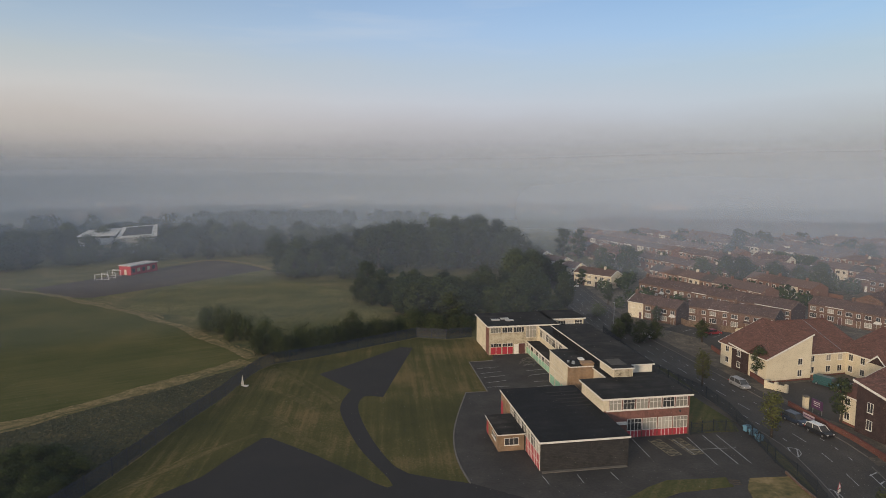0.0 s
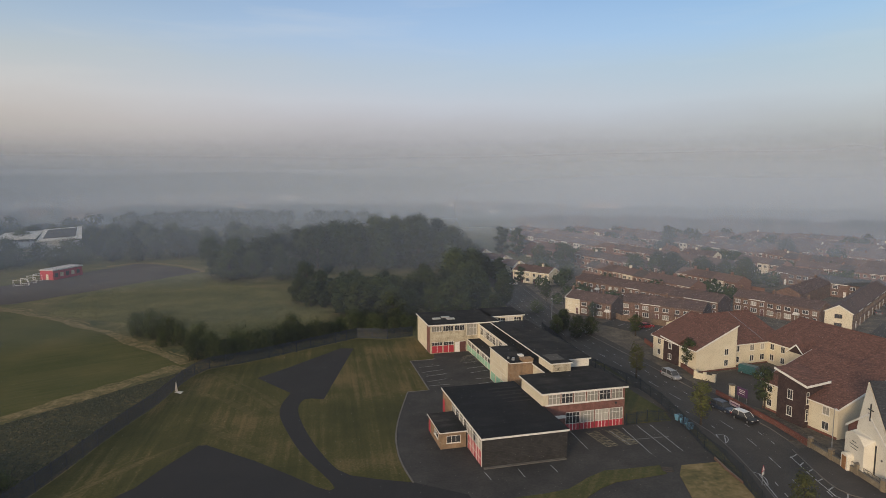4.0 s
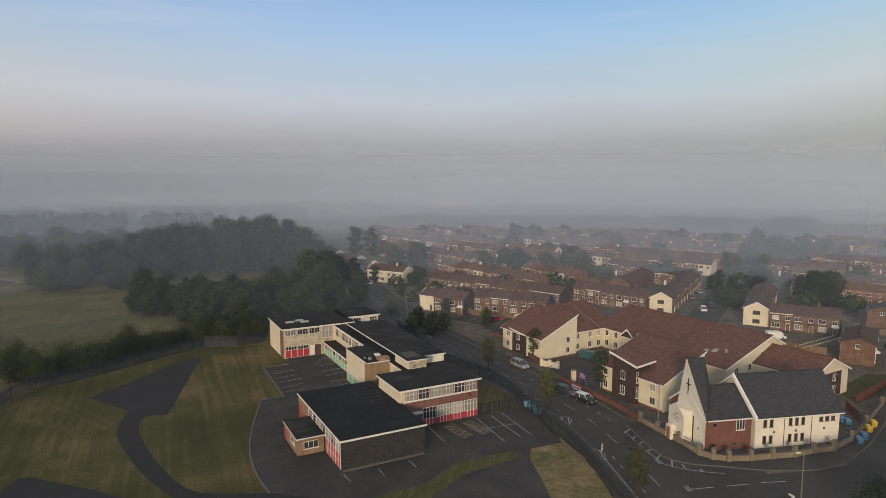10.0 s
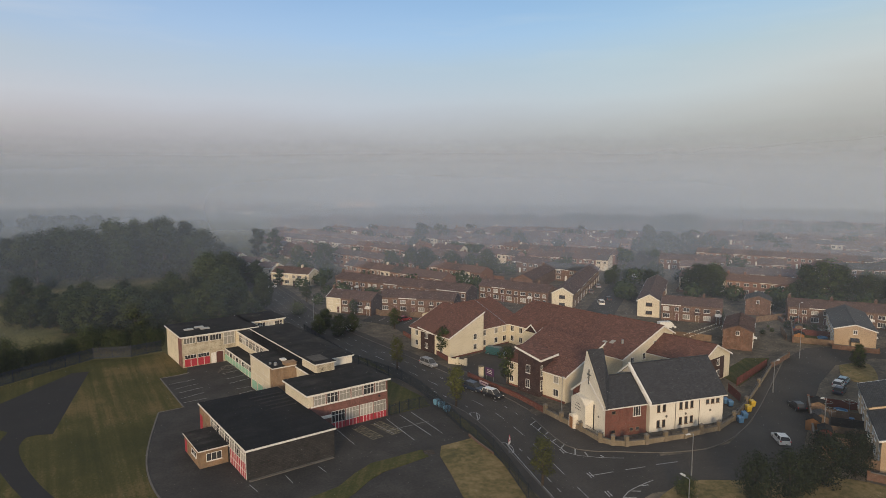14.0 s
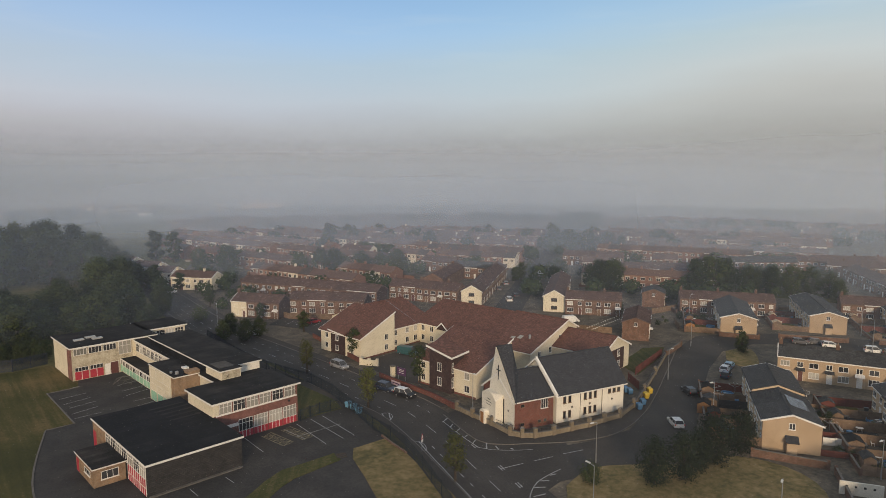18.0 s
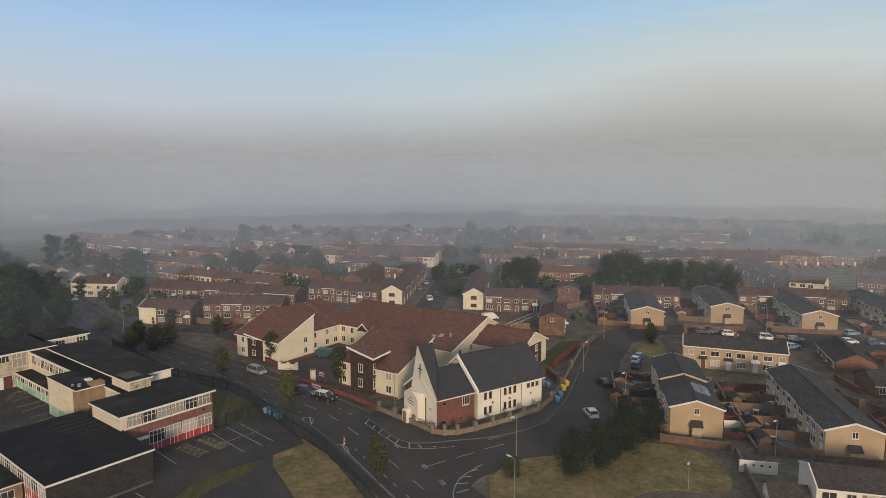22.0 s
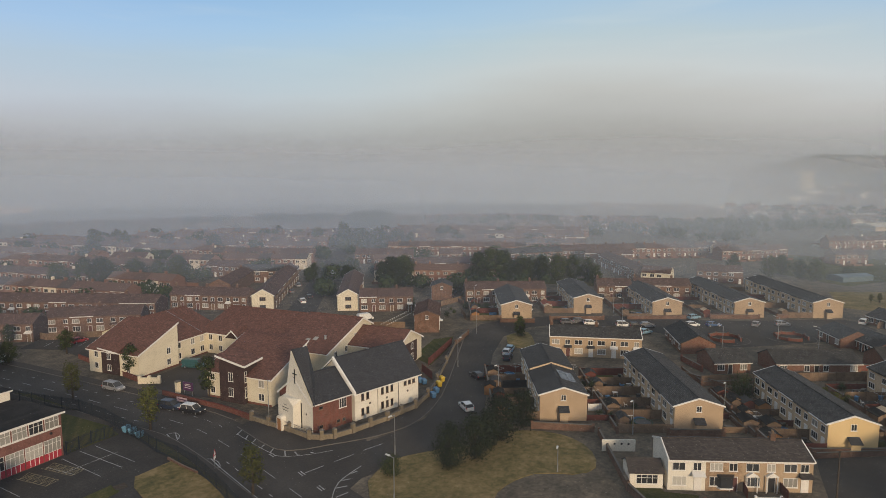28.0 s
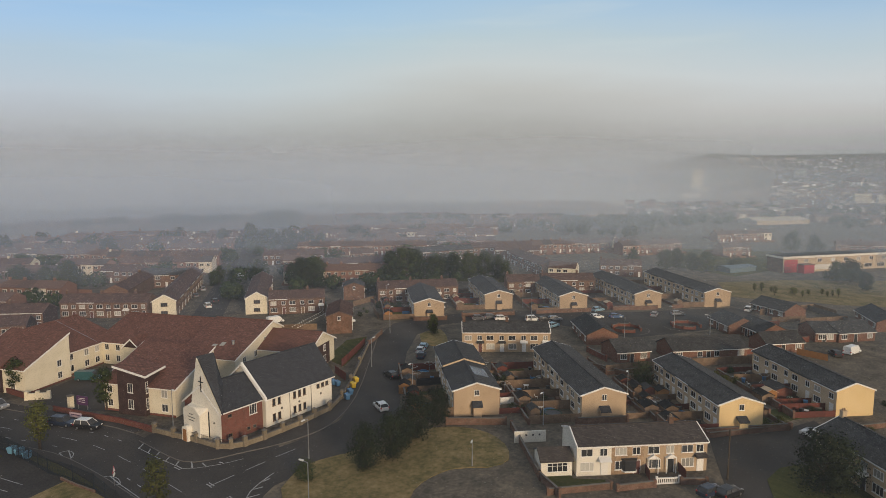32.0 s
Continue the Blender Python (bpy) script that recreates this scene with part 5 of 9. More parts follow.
# ---- houses ----
def gable_body(g, w, d, eaves, ridge, x0=0.0):
    """Walls with gables at both x ends."""
    n = len(g.v)
    x1 = x0 + w
    for x in (x0, x1):
        g.v += [(x, 0, 0), (x, d, 0), (x, d, eaves), (x, d / 2, ridge), (x, 0, eaves)]
    g.f += [(n, n + 4, n + 3, n + 2, n + 1), (n + 5, n + 6, n + 7, n + 8, n + 9), (n, n + 5, n + 9, n + 4), (n + 1, n + 2, n + 7, n + 6),
            (n + 4, n + 9, n + 8, n + 3), (n + 3, n + 8, n + 7, n + 2), (n, n + 1, n + 6, n + 5)]
    return g


def roof_slabs(g, w, d, eaves, ridge, over=0.3, verge=0.0, t=0.12, x0=0.0):
    s = (ridge - eaves) / (d / 2)
    ze = eaves - over * s
    for ya, yb in ((-over, d / 2), (d + over, d / 2)):
        lo, hi = x0 - verge, x0 + w + verge
        bottom = [(lo, ya, ze), (hi, ya, ze), (hi, yb, ridge), (lo, yb, ridge)]
        top = [(x, y, z + t) for x, y, z in bottom]
        if ya > yb:
            bottom, top = bottom[::-1], top[::-1]
        g.hull(bottom, top)
    return g


PLACED = []


def house(kind, at, w=5.4, d=7.6, eaves=4.9, ridge=6.7, wall=None, roof=None, label="", ends=(False, False), chimney=True, porch=True, style=0, group="", blank_back=False, gable_window=False, gable_mat=None, gable_porch=False, category="house", frames=None):
    """One two-storey terraced house, front towards local -y."""
    PLACED.append(at.translation.xy[:])
    ob = thing(kind, label, category, at, group)
    part("wall", gable_body(Geo(), w, d, eaves, ridge), wall, ob)
    vg = 0.18
    r = Geo()
    roof_slabs(r, w, d, eaves, ridge)
    part("roof", r, roof, ob)
    part("ridge_tiles", Geo().box(0.0, d / 2 - 0.14, ridge + 0.06, w, d / 2 + 0.14, ridge + 0.2), roof, ob)
    s = (ridge - eaves) / (d / 2)
    part("fascia", Geo().box(0, -0.36, eaves - 0.3 * s - 0.16, w, -0.28, eaves - 0.3 * s + 0.04), WHITE if wall is not BROWNB or style % 4 == 1 else FASCIA_BROWN, ob)
    part("gutter", Geo().box(0, d + 0.29, eaves - 0.3 * s - 0.12, w, d + 0.38, eaves - 0.3 * s + 0.02), BLACK if style % 2 else WHITE, ob)
    fs, fb = pose(0, 0, 0), pose(w, d, 0, 0, 0, 180)
    lab = style % 3
    up = 2.95
    window(ob, fs, 0.55, up, 1.75, 1.15, 2 + lab % 2, 1, blind=lab == 1, frame=frames)
    window(ob, fs, w - 1.75, up, 1.15, 1.15, 2, 1, blind=lab == 2, frame=frames)
    window(ob, fs, 0.55, 0.75, 1.95, 1.35, 3, 1, blind=lab == 0, frame=frames)
    door(ob, fs, w - 1.5, 0.9, 2.05, [WHITE if wall is not BROWNB else WOODF, MAROON, BLACK][lab])
    if porch and not (wall is BROWNB and style % 3):
        g = Geo().hull([(w - 1.95, -0.9, 2.3), (w - 0.2, -0.9, 2.3), (w - 0.2, 0.0, 2.35), (w - 1.95, 0.0, 2.35)], [(w - 1.95, -0.95, 2.42), (w - 0.2, -0.95, 2.42), (w - 0.2, 0.0, 2.85), (w - 1.95, 0.0, 2.85)])
        part("porch_canopy", g, WHITE if style % 2 == 0 else roof, ob)
    if not blank_back:
        window(ob, fb, 0.6, up, 1.7, 1.1, 2, 1, blind=lab == 0)
        window(ob, fb, w - 1.9, up, 1.2, 1.1, 2, 1)
        window(ob, fb, 0.6, 0.9, 1.9, 1.2, 3, 1)
        door(ob, fb, w - 1.6, 0.9, 2.05, WHITE)
    if chimney:
        st = part("chimney", Geo().box(0.1, d / 2 - 0.35, ridge - 0.3, 0.8, d / 2 + 0.35, ridge + 0.95).box(0.04, d / 2 - 0.42, ridge + 0.95, 0.86, d / 2 + 0.42, ridge + 1.05), wall if wall is not SAND else BROWNB, ob)
        for y in (-0.17, 0.17):
            part("chimney_pot", Geo().tube((0.45, d / 2 + y, ridge + 1.05), (0.45, d / 2 + y, ridge + 1.4), 0.13, 0.11, 8), TANB, st)
    for i, on in enumerate(ends):
        if not on:
            continue
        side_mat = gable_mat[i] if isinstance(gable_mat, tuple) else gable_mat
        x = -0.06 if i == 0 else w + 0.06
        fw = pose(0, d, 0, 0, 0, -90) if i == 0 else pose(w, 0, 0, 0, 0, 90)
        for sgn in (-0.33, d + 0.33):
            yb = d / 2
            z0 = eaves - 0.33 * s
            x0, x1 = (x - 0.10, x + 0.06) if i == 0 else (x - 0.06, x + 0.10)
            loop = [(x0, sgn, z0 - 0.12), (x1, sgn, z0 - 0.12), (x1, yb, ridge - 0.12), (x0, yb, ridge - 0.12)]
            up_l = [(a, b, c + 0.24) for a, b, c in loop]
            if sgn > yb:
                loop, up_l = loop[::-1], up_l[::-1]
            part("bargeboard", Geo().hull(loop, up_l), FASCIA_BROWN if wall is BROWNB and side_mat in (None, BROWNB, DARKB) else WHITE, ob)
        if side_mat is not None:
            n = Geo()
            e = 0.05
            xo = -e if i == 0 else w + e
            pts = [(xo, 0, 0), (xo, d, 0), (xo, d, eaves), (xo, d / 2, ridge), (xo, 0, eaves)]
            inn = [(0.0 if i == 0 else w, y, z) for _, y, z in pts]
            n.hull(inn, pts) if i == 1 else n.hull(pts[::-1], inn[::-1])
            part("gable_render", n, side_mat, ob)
        fw2 = fw @ Matrix.Translation((0, -0.05, 0))
        if gable_window:
            if side_mat is CREAM:
                for z in (0.8, 3.3):
                    window(ob, fw2, d / 2 - 0.95, z, 1.9, 1.15, 3, 1, frame=WOODF)
            else:
                window(ob, fw2, d / 2 - 0.45, 3.75, 0.9, 1.05, 2, 1)
        if gable_porch:
            p = part("porch", Geo().box(d / 2 - 0.75, -1.0, 0, d / 2 + 0.75, 0.02, 2.0), side_mat, ob, "small rendered porch", at=fw2)
            part("porch_roof", Geo().hull([(d / 2 - 0.95, -1.25, 1.9), (d / 2 + 0.95, -1.25, 1.9), (d / 2 + 0.95, 0, 2.65), (d / 2 - 0.95, 0, 2.65)], [(d / 2 - 0.95, -1.25, 2.02), (d / 2 + 0.95, -1.25, 2.02), (d / 2 + 0.95, 0, 2.77), (d / 2 - 0.95, 0, 2.77)]), SLATE, p)
    return ob


HOUSE_CACHE = {}


def terrace(a, b, side, wall, roof, label, group, d=7.6, eaves=4.9, ridge=6.7, unit=5.4, step=0.0, back_line=False, **kw):
    """A row of houses whose front wall runs from a to b; side: +1 if the body lies left of that way."""
    if side < 0:
        a, b = b, a
    n = max(1, round(span(a, b) / unit))
    w = span(a, b) / n
    hd = heading(a, b)
    w = round(w * 5) / 5
    row = []
    for k in range(n):
        p = along(a, b, k / n)
        ends = (k == 0, k == n - 1)
        style = (k * 2 + len(group)) % 5
        at = pose(p[0], p[1], step * k, 0, 0, hd)
        key = (wall.name, roof.name, w, d, eaves, ridge, ends, style % 3, label, k % 2, str(sorted((q, str(v)) for q, v in kw.items())))
        if key in HOUSE_CACHE:
            PLACED.append(p)
            row.append(tagged(copy_thing(HOUSE_CACHE[key], at), group=group))
        else:
            HOUSE_CACHE[key] = house("terraced_house", at, w, d, eaves, ridge, wall, roof, label, ends, chimney=(k % 2 == 0), style=style, group=group, **kw)
            row.append(HOUSE_CACHE[key])
    return row


BR = "brown brick terraced house with tiled roof and white windows"
SD = "sand pebbledash terraced house with grey tiled roof"
GD = "grey pebbledash terraced house with dark grey tiled roof"
# brown terraces behind the apartments
# gable_mat pairs run left, right: the right-hand ends are the darker ones
short_row = terrace((57.4, 194.5), (67.7, 182.0), 1, BROWNB, TILEB, BR, "short brown terrace by the main road", gable_mat=(CREAM, DARKB))
panel(tagged(short_row[0], "cream-rendered end-terrace house with brown tiled roof"), pose(0, 0, 0), 0.0, 0.05, 5.3, 4.55, CREAM, "front_render", 0.05)
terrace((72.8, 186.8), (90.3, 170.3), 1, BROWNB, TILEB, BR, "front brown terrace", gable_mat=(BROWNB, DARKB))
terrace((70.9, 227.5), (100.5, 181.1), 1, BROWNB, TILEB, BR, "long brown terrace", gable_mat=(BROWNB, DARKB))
terrace((111.0, 190.6), (123.9, 168.2), 1, BROWNB, TILEB, BR, "brown terrace with cream end house")
terrace((144.0, 138.5), (155.0, 125.6), 1, BROWNB, TILEB, BR, "brown terrace across the side street")


def gable_row(a, direction, length, d, n, wall, roof, label, group, eaves=4.8, ridge=6.1, step=0.0, porches=True, **kw):
    """A row that starts with a gable whose left corner is a and runs away in the given direction."""
    t = radians(direction)
    b = (a[0] + math.sin(t) * d, a[1] - math.cos(t) * d)
    w = length / n
    for k in range(n):
        p = (b[0] + math.cos(t) * w * k, b[1] + math.sin(t) * w * k)
        ends = (k == 0, k == n - 1)
        at = pose(p[0], p[1], -0.0 + step * (k >= n // 2), 0, 0, direction)
        k2 = dict(kw)
        if k:
            k2["gable_porch"] = False
        key = ("g", wall.name, roof.name, round(w, 1), d, eaves, ridge, ends, k % 2, label, str(sorted((q, str(v)) for q, v in k2.items())))
        if key in HOUSE_CACHE and k:
            PLACED.append(p)
            tagged(copy_thing(HOUSE_CACHE[key], at), group=group)
        else:
            HOUSE_CACHE[key] = house("terraced_house", at, w, d, eaves, ridge, wall, roof, label, ends, chimney=False, style=k, group=group, porch=porches and k % 2 == 0, **k2)


SG = dict(gable_window=True, gable_porch=True)
gable_row((98.1, 50.8), 36, 27.6, 8.4, 4, GREYD, TILEG, "sand-gabled terraced house with grey tiled roof", "near sand terrace", gable_mat=SAND, step=0.45, **SG)
gable_row((106.6, 29.9), 36, 31.0, 8.2, 5, GREYD, TILEG, "sand-gabled terraced house with grey tiled roof", "second sand terrace", gable_mat=SAND, **SG)
gable_row((113.0, 8.2), 34, 26.0, 7.8, 5, GREYD, TILEG, "yellow-gabled terraced house with grey tiled roof", "third sand terrace", gable_mat=YELLOWR, **SG)
gable_row((130.3, -9.6), 34, 26.0, 7.2, 4, GREYD, TILEG, "cream-gabled terraced house with dark grey roof", "fourth terrace", gable_mat=YELLOWR)
for k, (a, ln) in enumerate((((160.2, 96.2), 30), ((182.2, 83.2), 30), ((190.9, 61.4), 34), ((205.3, 41.3), 40), ((218.4, 22.0), 44))):
    gable_row(a, 36, ln, 9.0, round(ln / 6), GREYD, TILEG, "sand-gabled terraced house with grey tiled roof", "far sand terraces", gable_mat=SAND, **SG)
DUSK = coursed("dark_brown_roof_tile", (0.040, 0.034, 0.032), (0.082, 0.068, 0.060), (0.040, 0.032, 0.029), 0.33, 0.085, 0.12, bump=0.4, per_object=0.10, stain=0.2)
RUBBLE = coursed("stone_cladding", (0.33, 0.22, 0.13), (0.42, 0.30, 0.19), (0.28, 0.21, 0.15), 0.5, 0.25, 0.1)
fa, fb = (86.4, 24.7), (97.3, 8.4)
for k, (s0, s1, wm, lab) in enumerate(((0.0, 0.26, WHITER, "white-rendered end-terrace house with brown tiled roof"), (0.26, 0.51, RUBBLE, "stone-clad terraced house with brown windows and bow window"), (0.51, 0.77, SAND, "beige terraced house with white pedimented porches"), (0.77, 1.0, SAND, "beige end-terrace house with red porch canopy"))):
    p, q = along(fa, fb, s0), along(fa, fb, s1)
    hs = house("terraced_house", pose(p[0], p[1], 0, 0, 0, heading(fa, fb)), span(p, q), 7.4, 4.6, 6.0, wm, DUSK, lab, (k == 0, k == 3), chimney=(k == 3), style=k, group="front terrace", gable_mat=WHITER if k == 0 else None, porch=(k in (0, 3)))
    if k == 1:
        part("bow_window", Geo().prism([(1.6, -0.05), (1.9, -0.55), (3.5, -0.55), (3.8, -0.05)], 0.7, 2.2), PANE, hs)
        part("bow_roof", Geo().prism([(1.5, 0.0), (1.85, -0.65), (3.55, -0.65), (3.9, 0.0)], 2.2, 2.45), BLACK, hs)
        part("bow_sill", Geo().prism([(1.5, 0.0), (1.85, -0.65), (3.55, -0.65), (3.9, 0.0)], 0.5, 0.7), WHITE, hs)
    if k == 2:
        for x in (0.7, 3.4):
            part("pediment", Geo().hull([(x - 0.3, -0.5, 2.35), (x + 1.5, -0.5, 2.35), (x + 0.6, -0.5, 2.95)], [(x - 0.3, 0.0, 2.35), (x + 1.5, 0.0, 2.35), (x + 0.6, 0.0, 2.95)]), WHITE, hs)
            for dx in (-0.2, 1.25):
                part("column", Geo().tube((x + dx + 0.07, -0.4, 0), (x + dx + 0.07, -0.4, 2.35), 0.08), WHITE, hs)
ext = thing("house_extension", "white single-storey extension with brown tiled roof", "extension", pose(*(83.8, 29.2), 0, 0, 0, heading(fa, fb)))
part("wall", gable_body(Geo(), 4.6, 4.0, 2.4, 3.5), WHITER, ext)
part("roof", roof_slabs(Geo(), 4.6, 4.0, 2.4, 3.5, 0.3, 0.2), DUSK, ext)
window(ext, pose(0, 0, 0), 0.9, 0.7, 3.0, 1.35, 4, 2)
bal = thing("balustrade", "white garden balustrade before the beige house", "balustrade", face((89.5, 14.1), (91.4, 11.3)))
L = span((89.5, 14.1), (91.4, 11.3))
part("rail", Geo().box(0, -0.12, 0.75, L, 0.12, 0.9), WHITE, bal)
part("base", Geo().box(0, -0.12, 0, L, 0.12, 0.15), WHITE, bal)
for k in range(12):
    part("baluster", Geo().tube((L * (k + 0.5) / 12, 0, 0.15), (L * (k + 0.5) / 12, 0, 0.75), 0.08, 0.06, 6), WHITE, bal)
for x in (0, L):
    part("pier", Geo().box(x - 0.15, -0.15, 0, x + 0.15, 0.15, 1.15), WHITE, bal)
bw = thing("garden_wall", "white block wall with pierced pattern and dark openings", "wall", face((92.9, 37.0), (95.9, 32.7)))
part("wall", Geo().box(0, -0.1, 0, span((92.9, 37.0), (95.9, 32.7)), 0.1, 1.9), WHITER, bw)
# black blocks on the solid wall imitate the dark inside of its holes
for k in range(4):
    part("opening", Geo().box(0.7 + k * 1.1, -0.12, 1.1, 1.0 + k * 1.1, -0.09, 1.4), BLACK, bw)
terrace((135.9, 68.0), (145.7, 49.1), 1, SAND, TILEG, SD, "sand terrace facing the gardens", unit=6.0, eaves=5.0)
terrace((109.2, -5.8), (95.8, -15.0), 1, GREYD, TILEG, GD, "grey terrace by the green", unit=5.5)
# cream-gabled corner houses at the side street
# brown frames put the shade of these street fronts into colour
gable_row((124.5, 166.7), 41.5, 60, 6.8, 10, BROWNB, TILEB, "brown terraced house in a row with cream gable end", "side street terraces", 5.0, 6.9, porches=False, frames=WOODF, gable_mat=CREAM, gable_window=True)
gable_row((140.9, 145.1), 41.5, 42, 6.8, 7, BROWNB, TILEB, "brown terraced house in a row with cream gable end", "side street terraces", 5.0, 6.9, porches=False, frames=WOODF, gable_mat=CREAM, gable_window=True)
terrace((174.3, 118.6), (191.7, 97.6), 1, BROWNB, TILEB, BR, "brown terrace behind the sand rows")
terrace((207.1, 85.8), (213.3, 75.8), 1, BROWNB, TILEB, BR, "brown terrace behind the sand rows")
terrace((216.0, 75.9), (225.3, 59.5), 1, BROWNB, TILEB, BR, "brown terrace behind the sand rows")
# white houses up the main road
for a, b in (((52.6, 253.3), (64.1, 240.4)), ((49.8, 268.7), (55.0, 262.6)), ((44.6, 291.1), (52.5, 280.6)), ((41.9, 309.3), (47.0, 303.0)), ((34.8, 352.2), (40.2, 342.6))):
    terrace(a, b, 1, CREAM, TILEB, "cream-rendered terraced house with brown roof", "cream houses up the road", porch=False)
# brick house side-on beside the white van
gable_row((133.9, 108.1), 36, 17, 6.8, 3, BROWNB, TILEB, "brown brick house with tiled roof and small gable window", "brick houses by the bend", gable_window=True)
gable_row((172.4, 131.5), 36, 9, 7, 1, BROWNB, TILEG, "small brown brick house with white bargeboards", "brick houses by the bend", gable_window=True)


def bungalow(a, b, d=8.0, group="bungalows"):
    """A single-storey red brick house, front wall from a to b."""
    w = span(a, b)
    at = pose(a[0], a[1], 0, 0, 0, heading(a, b))
    ob = thing("bungalow", "red brick bungalow with dark grey tiled roof", "house", at, group)
    part("wall", gable_body(Geo(), w, d, 2.6, 4.5), ORANGEB, ob)
    part("roof", roof_slabs(Geo(), w, d, 2.6, 4.5, 0.35, 0.2), TILEG, ob)
    part("ridge_tiles", Geo().box(-0.2, d / 2 - 0.14, 4.56, w + 0.2, d / 2 + 0.14, 4.7), TILEG, ob)
    part("gutter", Geo().box(-0.2, -0.44, 2.25, w + 0.2, -0.34, 2.4), WHITE, ob)
    for x in (0.8, w - 2.4):
        window(ob, pose(0, 0, 0), x, 0.8, 1.6, 1.3, 3, 1, blind=x > 1)
    if w > 11:
        window(ob, pose(0, 0, 0), w / 2 + 1.0, 0.8, 1.2, 1.3, 2, 1)
        window(ob, pose(0, 0, 0), w / 2 - 3.2, 0.8, 1.2, 1.3, 2, 1)
    door(ob, pose(0, 0, 0), w / 2 - 0.9, 0.9, 2.05, BLACK)
    return ob


bungalow((144.3, 32.5), (149.7, 26.2))
bungalow((151.7, 21.5), (162.8, 6.5))
bungalow((186.3, -8.1), (188.9, -12.9))
bungalow((188.5, -13.4), (195.5, -21.8))
bungalow((193.0, 18.0), (184.0, 12.1))
bungalow((188.7, 10.9), (179.7, 4.3))
bungalow((219.8, 8.5), (210.9, -1.0))
bungalow((170.2, 51.1), (156.2, 42.9))
bungalow((223.3, -19.5), (206.8, -23.2))
bungalow((168.5, 2.7), (174.9, -5.4), 6.5)


# far terraces of the estate: fewer parts, same build
def far_window_mesh():
    g2 = Geo().box(0, -0.08, 0, 1.7, 0.02, 1.2).box(0.09, -0.1, 0.1, 0.8, -0.02, 1.1).box(0.9, -0.1, 0.1, 1.61, -0.02, 1.1)
    me = bpy.data.meshes.new("window")
    me.from_pydata(g2.v, [], g2.f)
    me.materials.append(WHITE)
    me.materials.append(PANE)
    for i, p in enumerate(me.polygons):
        p.material_index = 0 if i < 6 else 1
    return me


FARWIN = far_window_mesh()
FAR_CACHE = {}


def far_house(at, w, wall, roof, label, group, kind):
    PLACED.append(at.translation.xy[:])
    key = (w, wall.name, roof.name, kind, label)
    if key in FAR_CACHE:
        return tagged(copy_thing(FAR_CACHE[key], at), group=group)
    ob = thing("terraced_house", label, "house", at, group)
    part("wall", gable_body(Geo(), w, 7.6, 4.9, 6.8), wall, ob)
    part("roof", roof_slabs(Geo(), w, 7.6, 4.9, 6.8, 0.3), roof, ob)
    part("fascia", Geo().box(0, -0.36, 4.5, w, -0.28, 4.7), WHITE if kind == 1 else FASCIA_BROWN, ob)
    fs = pose(0, 0, 0)
    part("window", FARWIN, None, ob, at=pose(0.5, 0, 3.0))
    if kind != 1:
        part("window", FARWIN, None, ob, at=pose(w - 2.1, 0, 3.0))
    part("window", FARWIN, None, ob, at=pose(0.5, 0, 0.8))
    part("door", Geo().box(w - 1.5, -0.06, 0, w - 0.6, 0.02, 2.1), WHITE if kind else MAROON, ob)
    if kind == 2:
        part("chimney", Geo().box(0.1, 3.4, 6.5, 0.8, 4.2, 7.8), wall, ob)
    FAR_CACHE[key] = ob
    return ob


FARJ = {"wall": Geo(), "roof": Geo(), "frame": Geo(), "pane": Geo(), "yard": Geo()}


def join_far(at, w, kind, eaves=4.9):
    """A far terraced house with its yard walls, laid into the joined rows."""
    PLACED.append(at.translation.xy[:])
    bits = {"wall": gable_body(Geo(), w, 7.6, eaves, eaves + 1.9), "roof": roof_slabs(Geo(), w, 7.6, eaves, eaves + 1.9, 0.3), "frame": Geo(), "pane": Geo(), "yard": Geo()}
    if kind != 1:
        bits["wall"].box(0.1, 3.4, eaves + 1.5, 0.8, 4.2, eaves + 2.9)
    for x, z in ((0.5, eaves - 1.9), (w - 2.1, eaves - 1.9), (0.5, 0.8)):
        wide = 1.7 if x < 1 else 1.2
        bits["frame"].box(x, -0.08, z, x + wide, 0.02, z + 1.15)
        bits["pane"].box(x + 0.1, -0.1, z + 0.1, x + wide / 2 - 0.05, -0.02, z + 1.05).box(x + wide / 2 + 0.05, -0.1, z + 0.1, x + wide - 0.1, -0.02, z + 1.05)
    if kind == 1:
        bits["frame"].box(0, -0.36, eaves - 0.35, w, -0.28, eaves - 0.2)
    else:
        bits["frame"].box(w - 1.5, -0.06, 0, w - 0.6, 0.0, 2.05)
    bits["yard"].box(0, -5.2, 0, w * 0.75, -5.0, 0.9).box(-0.08, -5.0, 0, 0.08, 0, 1.0).box(0, 15.0, 0, w, 15.2, 1.7).box(-0.08, 7.6, 0, 0.08, 15.0, 1.5)
    if kind:
        bits["yard"].box(1.0, 12.0, 0, 3.4, 14.4, 2.2)
    for key, g in bits.items():
        n = len(FARJ[key].v)
        FARJ[key].v += [tuple(at @ Vector(v)) for v in g.v]
        FARJ[key].f += [tuple(i + n for i in f) for f in g.f]


def far_row(a, b, wall, roof, label, group, seed):
    n = max(2, round(span(a, b) / 5.6))
    w = 5.6
    hd = heading(a, b)
    if math.hypot(*along(a, b, 0.5)) > 345 and wall is BROWNB:
        for k in range(n):
            join_far(pose(a[0] + math.cos(radians(hd)) * w * k, a[1] + math.sin(radians(hd)) * w * k, 0, 0, 0, hd), w, (k * 7 + seed) % 3)
        return
    for k in range(n):
        p = (a[0] + math.cos(radians(hd)) * w * k, a[1] + math.sin(radians(hd)) * w * k)
        far_house(pose(p[0], p[1], 0, 0, 0, hd), w, wall, roof, label, group, (k * 7 + seed) % 3)


rng = random.Random(7)
